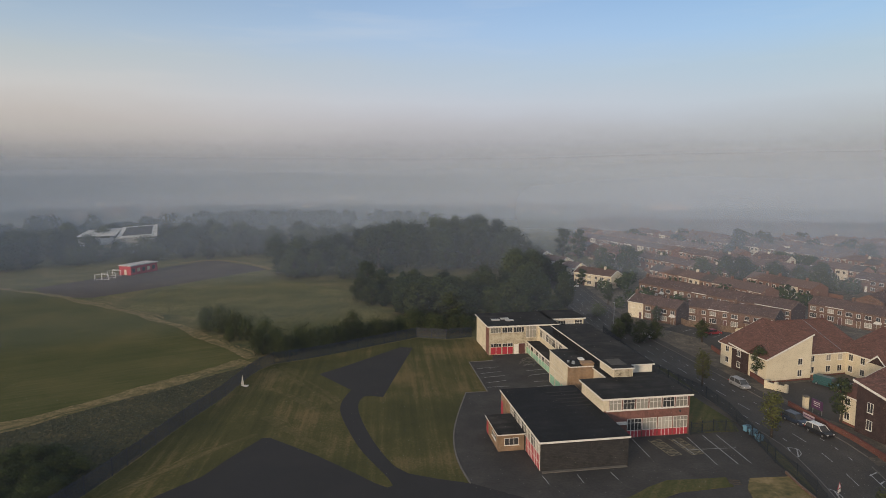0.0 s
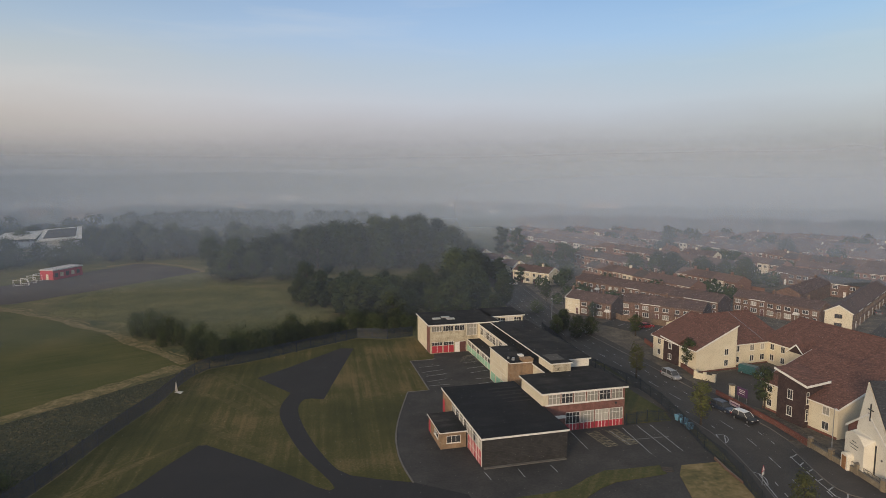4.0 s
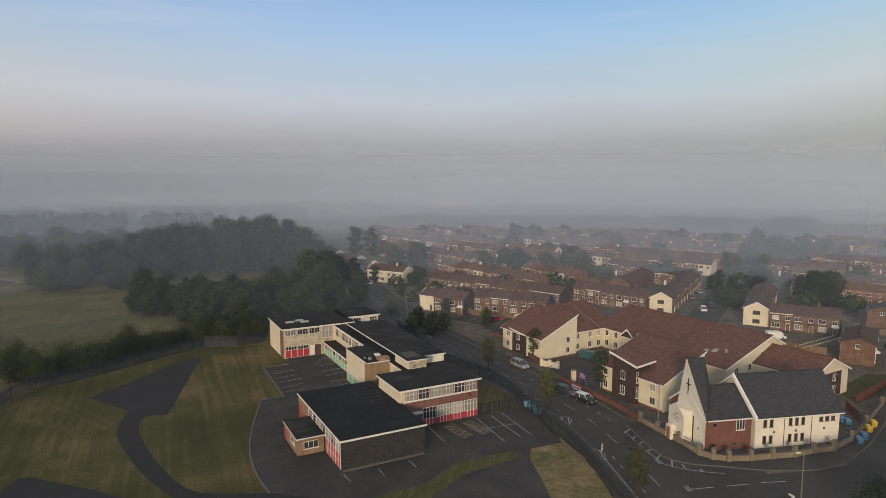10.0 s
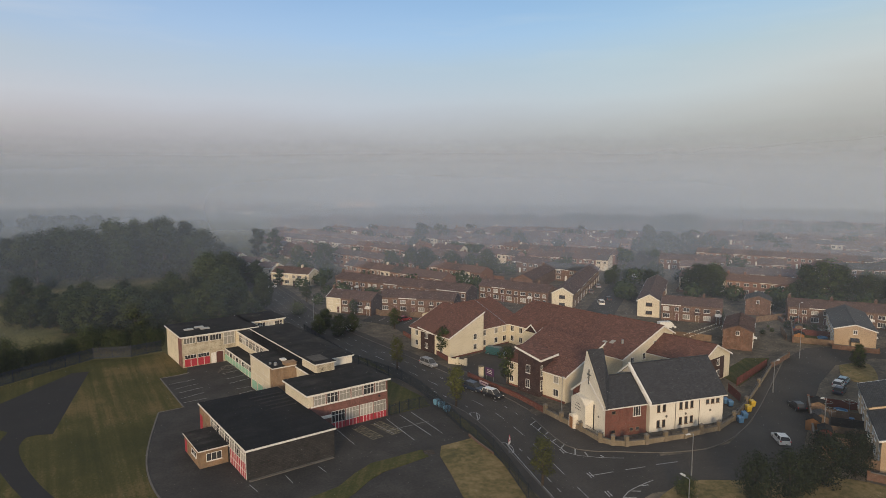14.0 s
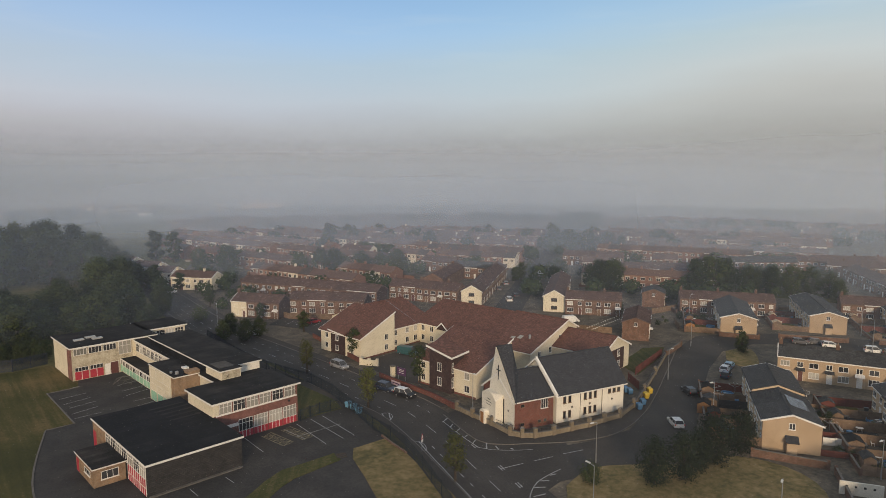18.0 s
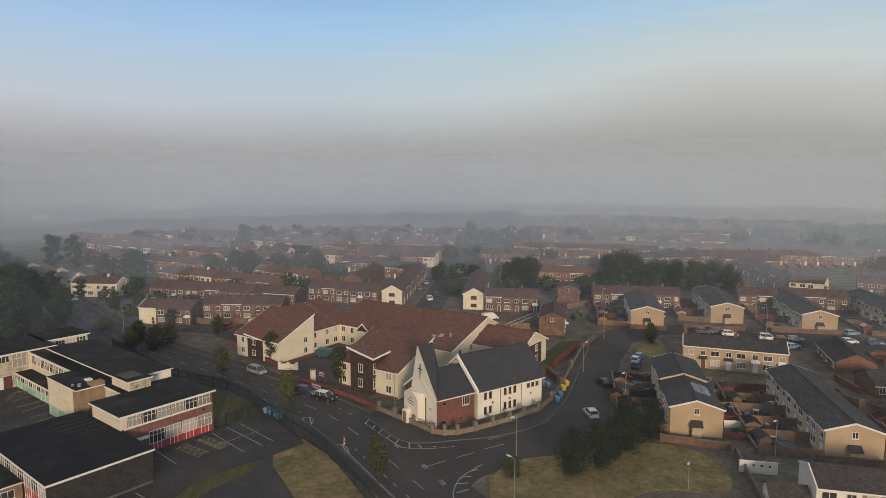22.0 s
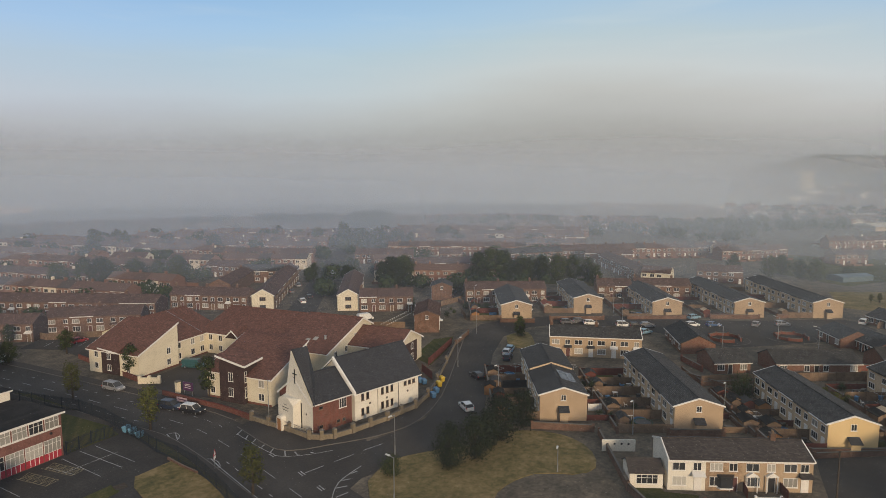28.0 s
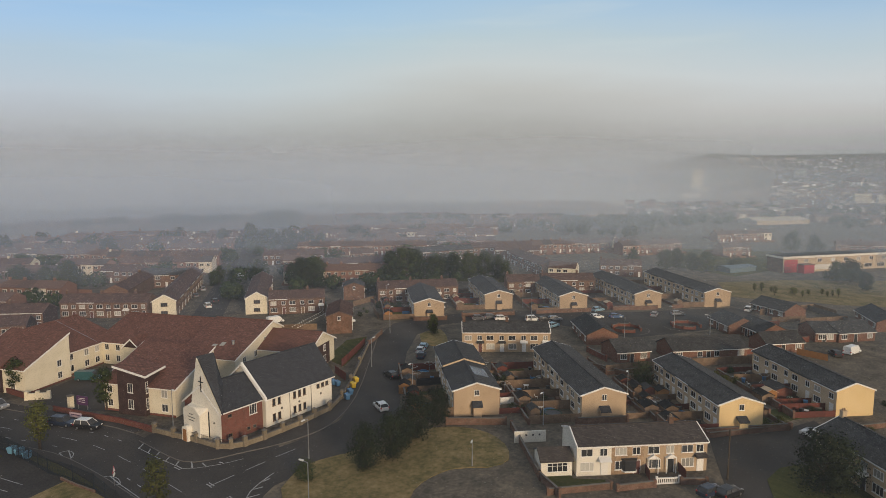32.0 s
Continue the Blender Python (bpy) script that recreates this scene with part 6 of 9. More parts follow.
FARL = "brown brick terraced house with brown roof in the mist"
FARC = "cream-painted terraced house with brown roof in the mist"
# rows beyond the apartments and the sand terraces: (left end, right end)
for k, (a, b) in enumerate((
        ((155.4, 214.6), (163.4, 201.6)), ((155.3, 238.2), (161.5, 224.7)), ((208.9, 172.3), (228.4, 154.5)), ((302.6, 233.7), (319.4, 205.7)), ((229.4, 339.2), (249.3, 298.6)),
        ((259.7, 167.2), (265.7, 155.0)), ((271.6, 153.4), (289.2, 136.2)), ((288.7, 126.5), (298.8, 104.1)), ((220.6, 214.7), (238.1, 189.6)),
        ((317.7, 117.3), (356.4, 76.1)), ((334.5, 74.2), (365.1, 49.6)), ((264.1, 67.7), (268.9, 52.5)), ((259.9, 157.1), (279.9, 144.3)), ((288.6, 144.3), (301.6, 129.9)),
        ((421.8, 36.8), (449.5, 6.6)), ((351.5, 27.7), (362.1, 16.3)), ((395.3, -23.7), (397.1, -43.8)), ((300.1, 136.6), (326.2, 108.8)))):
    far_row(a, b, BROWNB, TILEB if k % 3 else TILEG, FARL, "far estate terraces", k)
for k, (a, b) in enumerate((((247.1, 84.6), (248.2, 75.5)), ((144.6, 297.0), (154.7, 281.4)), ((347.3, 82.6), (347.4, 79.1)))):
    far_row(a, b, CREAM, TILEB, FARC, "far cream houses", k)
# a row that runs away beyond the sand terraces, and one by the side street
for a, b in (((283.8, 117.4), (249.3, 87.7)), ((154.9, 216.9), (128.4, 196.0))):
    far_row(a, b, BROWNB, TILEB, FARL, "side street terraces", 1)

# terraces beyond the western wood
for a, b in (((-403.2, 656.3), (-377.1, 682.9)), ((-380.5, 712.1), (-338.1, 732.3)), ((-354.3, 593.4), (-323.5, 615.0)), ((-318.8, 638.5), (-266.6, 663.4)), ((-482.1, 713.4), (-450.4, 733.9)), ((-346.6, 778.0), (-286.4, 802.0))):
    far_row(a, b, BROWNB, TILEB, FARL, "far estate terraces", 2)
# the rest of the estate: long parallel rows, back to back and across streets in turn, fanning round a little towards the west
KEPT = list(PLACED)
STREET = ((128.1, 147.6), (152.1, 168.5), (214.0, 221.6), (260.8, 260.7), (420.0, 396.0))


def off_street(p):
    best = 1e9
    for a, b in zip(STREET, STREET[1:]):
        l = span(a, b)
        t = min(max(((p[0] - a[0]) * (b[0] - a[0]) + (p[1] - a[1]) * (b[1] - a[1])) / l / l, 0), 1)
        best = min(best, span(p, along(a, b, t)))
    return best


for hd, az0, az1, start in ((-69, 11.5, 33.5, 172.0), (-57, 33.5, 97, 230.0)):
    ru, rv = (math.cos(radians(hd)), math.sin(radians(hd))), (-math.sin(radians(hd)), math.cos(radians(hd)))
    q, turn = start, 0
    while q < 640:
        s = -560.0 + rng.uniform(0, 40)
        while s < 420:
            n = rng.randint(9, 17)
            low = rng.choice([4.9, 4.9, 4.9, 5.1])
            for k in range(n):
                p = (ru[0] * (s + 5.6 * k) + rv[0] * q, ru[1] * (s + 5.6 * k) + rv[1] * q)
                r, az = math.hypot(*p), math.degrees(math.atan2(*p))
                if r < 232 or r > 660 or not az0 < az < az1 or (az < 17 and r < 330) or (az > 58 and r < 310) or (az > 66 and r < 470) or (az > 72 and r < 620):
                    continue
                if off_street(p) < 15 or any(abs(p[0] - c[0]) < 12.5 and abs(p[1] - c[1]) < 12.5 for c in KEPT):
                    continue
                join_far(pose(p[0], p[1], 0, 0, 0, hd), 5.6, (k * 5 + n) % 3, low)
            s += 5.6 * n + rng.choice([5, 8, 16])
        q += (21, 31)[turn % 2]
        turn += 1
far_block = thing("far_terraces", "rows of brown brick terraces lost in mist", "houses", kind="stuff")
part("walls", FARJ["wall"], island_tint("far_brick", [(0.0, (0.185, 0.100, 0.074)), (0.4, (0.155, 0.084, 0.062)), (0.75, (0.22, 0.125, 0.092)), (0.92, (0.60, 0.53, 0.42))]), far_block)
part("roofs", FARJ["roof"], island_tint("far_tiles", [(0.0, (0.105, 0.064, 0.052)), (0.3, (0.085, 0.054, 0.045)), (0.6, (0.120, 0.074, 0.059)), (0.85, (0.065, 0.052, 0.048))]), far_block)
part("window_frames", FARJ["frame"], WHITER, far_block)
part("window_panes", FARJ["pane"], PANE, far_block)
part("yard_walls", FARJ["yard"], island_tint("far_yard_walls", [(0.0, (0.16, 0.085, 0.06)), (0.4, (0.11, 0.06, 0.04)), (0.7, (0.20, 0.12, 0.075)), (0.9, (0.30, 0.26, 0.2))]), far_block)


# ---- street surfaces ----
E_KERB = 6.3
solid("pavement", band(ROAD_MID[:ROAD_MID.index(min(ROAD_MID, key=lambda p: abs(p[1] - 90) + abs(p[0] - 59)))], E_KERB, E_KERB + 2.2, 0.0, 0.13), PAVE, "grey asphalt pavement along the main road", "pavement", kind="structure")
solid("pavement", band([p for p in ROAD_MID if p[1] < 215], -6.6, -4.9, 0.0, 0.13), PAVE, "narrow pavement between school fence and road", "pavement", kind="structure")
solid("kerb", band([p for p in ROAD_MID if p[1] < 215], -4.9, -4.75, 0.0, 0.14), KERB, "pale concrete kerb stones along the road", "kerb", kind="structure")
solid("kerb", band([p for p in ROAD_MID if p[1] > 92], E_KERB - 0.15, E_KERB, 0.0, 0.14), KERB, "pale concrete kerb stones along the road", "kerb", kind="structure")
CORNER = smooth_line([(64.6, 91.6), (63.0, 82.6), (62.8, 79.0), (63.4, 77.2), (65.5, 75.3), (68.5, 73.7), (72.9, 71.1), (77.4, 69.2), (83.5, 68.1), (92.0, 70.0), (103.6, 75.3), (121.4, 85.1), (133.7, 92.0)], 1.5)
CORNER_IN = [WALL_LINE[2], WALL_LINE[3], WALL_LINE[5], WALL_LINE[6], WALL_LINE[8], WALL_LINE[10], WALL_LINE[11], WALL_LINE[12], WALL_LINE[13], WALL_LINE[14]]
sheet("pavement", CORNER + CORNER_IN[::-1] + [WALL_LINE[1], WALL_LINE[0]], 0.13, PAVE, "asphalt pavement round the church corner", "pavement", 0.12)
solid("kerb", band(CORNER, -0.14, 0.0, 0.0, 0.14), KERB, "pale kerb round the church corner", "kerb", kind="structure")
SIDE = [(48.8, 62.8), (67.4, 71.3), (76.8, 68.6), (86.8, 67.8), (98.3, 72.3), (123.7, 86.1), (138.9, 94.6), (152.7, 98.6), (165.5, 94.5), (181.3, 80.3), (191.8, 62.0), (196.5, 46.3), (179.1, 41.9), (172.8, 62.8), (167.9, 77.0), (158.4, 85.6), (144.9, 86.2),
        (128.8, 79.6), (111.0, 69.8), (95.2, 60.6), (73.1, 54.3), (68.1, 60.6), (63.6, 61.4), (57.7, 59.8), (51.4, 55.7)]
sheet("side_road", SIDE, 0.03, ROAD, "grey asphalt side road bending into the estate", "road")
sheet("cul_de_sac", [(201.7, 39.3), (222.1, 13.2), (212.5, 5.6), (199.5, 7.2), (179.5, 24.3), (169.0, 34.1), (169.5, 43.3), (173.3, 52.3), (171.4, 70.6), (180.1, 73.2)], 0.034, ROAD, "asphalt turning place among the houses", "road")
sheet("access_road", [(113.5, 10.1), (114.5, 3.2), (119.9, -1.8), (126.4, -6.2), (107.4, -16.8), (80.3, -8.2), (68.4, 14.2), (84.9, 12.0), (90.4, 4.8), (104.5, 8.2)], 0.036, ROAD, "asphalt access road behind the front terrace", "road")
lines = Geo()
band(smooth_line([(53.6, 80.8), (51.8, 72.0), (50.4, 65.0), (47.8, 53.8)], 2), -0.06, 0.06, 0.035, 0.045, lines)
band(smooth_line([(62.7, 89.3), (61.8, 83.5), (61.3, 79.0), (61.2, 77.0), (62.1, 75.5), (64.8, 73.2), (67.8, 71.5)], 1), -0.06, 0.06, 0.035, 0.045, lines)
for a, b in (((62.4, 88.9), (64.1, 89.9)), ((62.2, 86.3), (63.4, 87.2)), ((62.0, 84.2), (63.2, 84.9)), ((61.7, 81.5), (62.7, 82.0)), ((61.3, 78.8), (62.7, 79.7)), ((61.9, 75.9), (63.2, 77.6)), ((63.3, 74.6), (63.8, 76.0)), ((65.3, 73.3), (65.2, 73.9))):
    band([a, b], -0.11, 0.11, 0.035, 0.046, lines)
dashes(ROAD_MID, 4.0, 3.4, 0.10, 0.037, lines, 2.0)
off_w = [(p[0] - 2.9, p[1]) for p in ROAD_MID]
dashes([p for p in off_w if p[1] > 97], 1.6, 1.9, 0.12, 0.037, lines)
dashes([p for p in off_w if p[1] < 82], 1.6, 1.9, 0.12, 0.037, lines)
dashes([(p[0] + 3.3, p[1]) for p in ROAD_MID if p[1] > 90], 1.6, 1.9, 0.12, 0.037, lines)
for o in (-0.22, 0.22):
    gl = [(61.1, 78.6), (59.6, 69.7), (57.4, 61.2)]
    dashes([(x + o, y) for x, y in gl], 0.6, 0.35, 0.18, 0.037, lines)
for a, b in (((59.2, 69.3), (63.2, 68.7)), ((65.1, 68.4), (68.6, 67.8)), ((70.6, 67.6), (74.3, 66.8))):
    band([a, b], -0.07, 0.07, 0.035, 0.046, lines)
island = smooth_line([(66.5, 64.1), (63.8, 63.8), (60.8, 63.1), (58.3, 61.6), (56.4, 59.8), (55.1, 57.1)], 1)
band(island, -0.07, 0.07, 0.035, 0.046, lines)
for a, b in (((63.8, 63.6), (64.9, 63.4)), ((61.4, 63.2), (62.6, 62.5)), ((59.3, 62.3), (60.8, 61.4)), ((57.6, 60.4), (59.5, 60.0))):
    band([a, b], -0.1, 0.1, 0.035, 0.047, lines)
for ear in ([(55.6, 98.6), (56.8, 98.1), (56.6, 96.5), (55.4, 95.1), (54.7, 95.3)], [(53.0, 85.8), (54.5, 84.4), (54.5, 82.5), (53.6, 80.8), (53.3, 81.5)]):
    band(smooth_line(ear, 0.6), -0.06, 0.06, 0.035, 0.046, lines)
    for k in (1, 2):
        band([ear[0] if k == 1 else ear[1], ear[4] if k == 1 else ear[3]], -0.09, 0.09, 0.035, 0.047, lines)
solid("road_markings", lines, LINE, "worn white lane, hatch and give-way lines", "markings", kind="structure")
cul = Geo()
for cx, cy in ((176.9, 37.6), (188.6, 23.6)):
    band([(cx + 6.2 * math.cos(k * math.pi / 12), cy + 6.2 * math.sin(k * math.pi / 12)) for k in range(8, 22)], -0.1, 0.1, 0.034, 0.05, cul)
solid("kerb_line", cul, KERB, "pale kerb line round the planted islands", "kerb", kind="structure")

# the green with trees by the bend
sheet("green", smooth_line([(63.4, 59.9), (70.4, 61.6), (77.4, 58.3), (84.0, 54.1), (90.5, 52.8), (94.3, 47.6), (94.4, 42.6), (91.6, 38.1), (86.7, 35.4), (82.8, 37.2), (79.7, 41.8), (71.8, 43.4), (61.2, 39.2), (55.3, 45.7), (58.0, 54.3)], 2),
      0.12, DRY, "dry parched public green by the road bend", "green", 0.11)
sheet("small_green", smooth_line([(145.5, 85.7), (152.7, 84.7), (150.0, 80.6), (140.7, 74.8), (137.0, 77.4), (139.8, 82.0)], 2), 0.11, DRY, "small dry grass patch at the bend", "green", 0.1)
sheet("garden_lawn", [(85.0, 29.5), (87.3, 26.4), (85.5, 24.9), (87.3, 20.8), (85.3, 20.1), (80.3, 26.9)], 0.06, GRASS, "small green front lawn", "lawn", 0.06)
sheet("garden_lawn", [(124.2, 0.7), (127.0, 2.4), (133.2, -4.5), (129.7, -6.7), (124.5, -2.6)], 0.06, GRASS, "small green side garden", "lawn", 0.06)
sheet("church_lawn", [(115.6, 93.9), (112.8, 86.4), (127.7, 91.7), (136.7, 96.9), (131.2, 99.4)], 0.06, GRASS, "green lawn behind the church", "lawn", 0.06)
sheet("green", [(270.3, 22.7), (289.7, -2.8), (307.6, -42.4), (247.5, -34.7), (242.4, -15.8), (243.3, -7.8), (240.6, 7.5), (241.4, 16.4)], 0.05, DRY, "wide dry playing field beyond the houses", "field", 0.06)
sheet("green", [(379.0, 53.3), (388.4, 2.5), (337.4, -7.5), (288.2, 17.8), (308.3, 48.0)], 0.05, GRASS, "grassy field among the far houses", "field", 0.06)
sheet("green", [(93.2, -0.5), (98.2, 0.4), (103.0, -1.1), (106.2, -4.1), (103.6, -9.7), (99.8, -13.3), (85.5, -8.5), (82.3, -2.6)], 0.1, GRASS, "grass verge under a large tree", "green", 0.08)
sheet("green", [(182.6, 126.6), (208.6, 139.2), (234.5, 125.3), (248.7, 101.3), (232.9, 94.7), (224.8, 114.1), (201.8, 133.4)], 0.05, GRASS, "grass under the estate's tall trees", "green", 0.06)


# ---- fences and walls ----
PANEL_CACHE = {}


def fence(a, b, h=1.7, mat=None, label="weathered timber panel fence round a garden", group="garden fences", pitch=1.9):
    mat = mat or TIMBER
    L = span(a, b)
    n = max(1, round(L / pitch))
    w = L / n
    ob = thing("garden_fence", label, "fence", face(a, b), group)
    for k in range(n):
        key = ("p", round(w, 1), h, mat.name)
        if key not in PANEL_CACHE:
            g = Geo().box(0.05, -0.02, 0.08, round(w, 1) - 0.05, 0.02, h)
            for q in range(3):
                g.box(0.05, -0.045, 0.2 + q * (h - 0.5) / 2, round(w, 1) - 0.05, -0.02, 0.28 + q * (h - 0.5) / 2)
            g.box(-0.05, -0.05, 0, 0.05, 0.05, h + 0.1)
            PANEL_CACHE[key] = (g.mesh("panel", mat),)
        part("panel", PANEL_CACHE[key][0], None, ob, at=Matrix.Translation((k * w, 0, 0)))
    return ob


def brick_wall(a, b, h=1.1, mat=None, label="low red brick garden wall with coping", group="garden walls"):
    mat = mat or REDB
    L = span(a, b)
    ob = thing("garden_wall", label, "wall", face(a, b), group)
    part("wall", Geo().box(0, -0.11, 0, L, 0.11, h), mat, ob)
    part("coping", Geo().box(-0.02, -0.16, h + 0.002, L + 0.02, 0.16, h + 0.09), KERB, ob)
    for x in (0, L):
        part("pier", Geo().box(x - 0.2, -0.2, 0, x + 0.2, 0.2, h + 0.25), mat, ob)
    return ob


def mesh_fence(line, h, name, label, group, mat=FENCE_GREEN, step=2.6, bars=0.16):
    """A tall steel paling fence along a line."""
    pts = [line[0]]
    for a, b in zip(line, line[1:]):
        n = max(1, round(span(a, b) / step))
        pts += [along(a, b, k / n) for k in range(1, n + 1)]
    for a, b in zip(pts, pts[1:]):
        L = span(a, b)
        ob = thing(name, label, "fence", face(a, b, 0.03), group)
        part("post", Geo().box(-0.05, -0.05, 0, 0.05, 0.05, h + 0.1), mat, ob)
        g = Geo().box(0.05, 0.0, 0.3, L - 0.05, 0.04, 0.36).box(0.05, 0.0, h - 0.36, L - 0.05, 0.04, h - 0.3)
        k = 0.12
        while k < L - 0.05:
            g.box(k - 0.032, -0.015, 0.05, k + 0.032, 0.0, h)
            k += bars
        part("paling_panel", g, mat, ob)


WEST_FENCE = smooth_line([(-52.8, 67.7), (-50.6, 77.7), (-49.4, 83.4), (-48.4, 89.0), (-47.3, 95.6), (-46.4, 103.9), (-45.0, 112.8), (-43.2, 122.7), (-42.3, 134.7), (-41.3, 139.9)], 5) + smooth_line([(-39.3, 144.4), (-32.9, 148.0), (-27.4, 152.0), (-21.6, 156.7), (-15.3, 161.9), (-7.1, 168.4), (0.9, 166.5), (7.8, 168.8)], 6)
mesh_fence(WEST_FENCE, 2.8, "school_fence", "tall dark steel paling fence along the school lawn", "school boundary fence", plain("navy_paint", (0.010, 0.016, 0.032), 0.55), 4.0, 0.13)
ROAD_FENCE = [(44.1, 171.8), (45.0, 151.9), (46.2, 138.5), (49.0, 128.9), (51.7, 121.2), (52.3, 112.6), (51.8, 105.4), (51.4, 99.2), (50.7, 93.1), (51.1, 87.8), (50.9, 82.6), (49.3, 75.4), (47.2, 67.5), (44.0, 56.6)]
mesh_fence(ROAD_FENCE, 2.4, "road_fence", "dark green steel fence between school and road", "school road fence", FENCE_GREEN, 3.6, 0.16)
mesh_fence([(41.9, 103.7), (46.2, 104.9), (50.4, 104.9)], 2.2, "yard_gate", "green mesh gate beside the classroom wing", "yard gates", FENCE_GREEN, 2.0, 0.2)
solid("retaining_wall", band([(50.5, 89.6), (50.3, 85.6), (50.4, 81.7)], -0.12, 0.12, 0.0, 0.45), BROWNB, "weathered brick retaining wall by the fence", "wall")
steps = thing("yard_steps", "short worn stone steps through the grass verge", "steps", face((40.8, 86.3), (43.1, 86.0), 0.05))
for k in range(3):
    part("step", Geo().box(0, k * 0.4, 0, 1.6, k * 0.4 + 0.4, 0.1 * (k + 1)), PAVE, steps)


# ---- lamps, signs, bins ----
def street_lamp(p, h=7.5, turn=0):
    ob = thing("street_lamp", "grey steel street lamp with flat lantern", "street lamp", pose(p[0], p[1], 0.03, 0, 0, turn), "street lamps")
    part("column", Geo().tube((0, 0, 0), (0, 0, 1.4), 0.11, 0.11).tube((0, 0, 1.4), (0, 0, h), 0.075, 0.05), STEEL, ob)
    part("arm", Geo().tube((0, 0, h - 0.05), (0.9, 0, h + 0.1), 0.04, 0.035), STEEL, ob)
    part("lantern", Geo().hull([(0.7, -0.16, h + 0.04), (1.5, -0.12, h + 0.08), (1.5, 0.12, h + 0.08), (0.7, 0.16, h + 0.04)], [(0.75, -0.1, h + 0.2), (1.4, -0.08, h + 0.2), (1.4, 0.08, h + 0.2), (0.75, 0.1, h + 0.2)]), plain("lantern_grey", (0.55, 0.55, 0.53), 0.4), ob)


for p, h, turn in (((72.5, 62.6), 6.4, 180), ((60.9, 52.8), 6.5, 90), ((70.6, 90.8), 7.0, 250), ((50.3, 184.4), 6.5, 250), ((173.0, 64.0), 8.5, 90), ((104.1, 63.0), 6.5, 180), ((82.1, 39.4), 4.2, 200), ((115.4, 80.6), 6.5, 0), ((169.0, 111.7), 7.5, 0), ((210.2, 138.2), 7.0, 0),
                   ((102.0, 35.3), 6.0, 180), ((121.0, 25.1), 6.0, 180), ((167.9, 36.1), 5.5, 90), ((180.4, 16.4), 5.5, 90), ((185.0, 26.2), 6.0, 90), ((142.8, 93.5), 7, 0), ((190.2, 73.4), 7, 0)):
    street_lamp(p, h, turn)
pole = thing("telegraph_pole", "old brown wooden telegraph pole by the kerb", "pole", pose(*(95.5, 5.4), 0.03))
part("pole", Geo().tube((0, 0, 0), (0, 0, 7.5), 0.14, 0.10, 10), BARK, pole)
sign = thing("warning_sign", "red-bordered triangular warning sign on a grey post", "road sign", pose(*(52.8, 80.9), 0.1, 0, 0, 35))
part("post", Geo().tube((0, 0, 0), (0, 0, 2.9), 0.05), STEEL, sign)
part("plate", Geo().hull([(-0.55, -0.06, 2.1), (0.55, -0.06, 2.1), (0, -0.06, 3.05)], [(-0.55, -0.04, 2.1), (0.55, -0.04, 2.1), (0, -0.04, 3.05)]), RED, sign)
part("face", Geo().hull([(-0.33, -0.075, 2.23), (0.33, -0.075, 2.23), (0, -0.075, 2.8)], [(-0.33, -0.062, 2.23), (0.33, -0.062, 2.23), (0, -0.062, 2.8)]), WHITE, sign)
part("lower_plate", Geo().box(-0.4, -0.06, 1.55, 0.4, -0.04, 2.0), WHITE, sign)
BLUE = plain("blue_bin_plastic", (0.06, 0.16, 0.30), 0.5)
PALEBLUE = plain("pale_blue_bin_plastic", (0.13, 0.30, 0.44), 0.5)
YELLOW = plain("yellow_bin_plastic", (0.62, 0.42, 0.03), 0.5)


def big_bin(p, turn, mat, label, group, s=1.0):
    ob = thing("wheeled_bin", label, "bin", pose(p[0], p[1], 0.04, 0, 0, turn) @ Matrix.Scale(s, 4), group)
    part("tub", Geo().hull([(-0.55, -0.4, 0.18), (0.55, -0.4, 0.18), (0.55, 0.4, 0.18), (-0.55, 0.4, 0.18)], [(-0.68, -0.5, 1.15), (0.68, -0.5, 1.15), (0.68, 0.5, 1.15), (-0.68, 0.5, 1.15)]), mat, ob)
    part("lid", Geo().hull([(-0.72, -0.55, 1.152), (0.72, -0.55, 1.152), (0.72, 0.55, 1.152), (-0.72, 0.55, 1.152)], [(-0.66, -0.35, 1.42), (0.66, -0.35, 1.42), (0.66, 0.45, 1.36), (-0.66, 0.45, 1.36)]), mat, ob)
    for x in (-0.5, 0.5):
        for y in (-0.35, 0.35):
            part("wheel", Geo().tube((x - 0.04, y, 0.09), (x + 0.04, y, 0.09), 0.09, 0.09, 8), BLACK, ob)


for k, p in enumerate(((52.0, 104.9), (52.2, 103.2), (52.1, 100.9))):
    big_bin(p, 15, PALEBLUE, "pale blue four-wheeled refuse bin on the school yard", "school refuse bins", 0.85)
for p, m, l in (((96.0, 72.9), BLUE, "large blue recycling bin beside the church wall"), ((98.5, 74.0), BLUE, "large blue recycling bin beside the church wall"), ((102.0, 75.9), YELLOW, "large yellow recycling bin beside the church wall"), ((104.9, 77.3), YELLOW, "large yellow recycling bin beside the church wall"),
                ((101.5, 80.5), BLUE, "blue recycling bin in the church yard"), ((101.3, 79.3), BLUE, "blue recycling bin in the church yard")):
    big_bin(p, 60, m, l, "recycling bins by the church", 0.88)


# ---- cars ----
CAR_CACHE = {}
TYRE = plain("tyre_rubber", (0.015, 0.015, 0.015), 0.8)
RIM = plain("alloy_rim", (0.35, 0.35, 0.36), 0.35, 0.8)
HEADL = plain("headlight_lens", (0.6, 0.6, 0.6), 0.2)
TAILL = plain("tail_light_red", (0.35, 0.02, 0.02), 0.3)


def car_paint(name, colour):
    return surface("car_paint_" + name, [tuple(c * 0.9 for c in colour), colour], 0.5, 6.0, 0.28, 0.0, 0.0, spec=0.6)


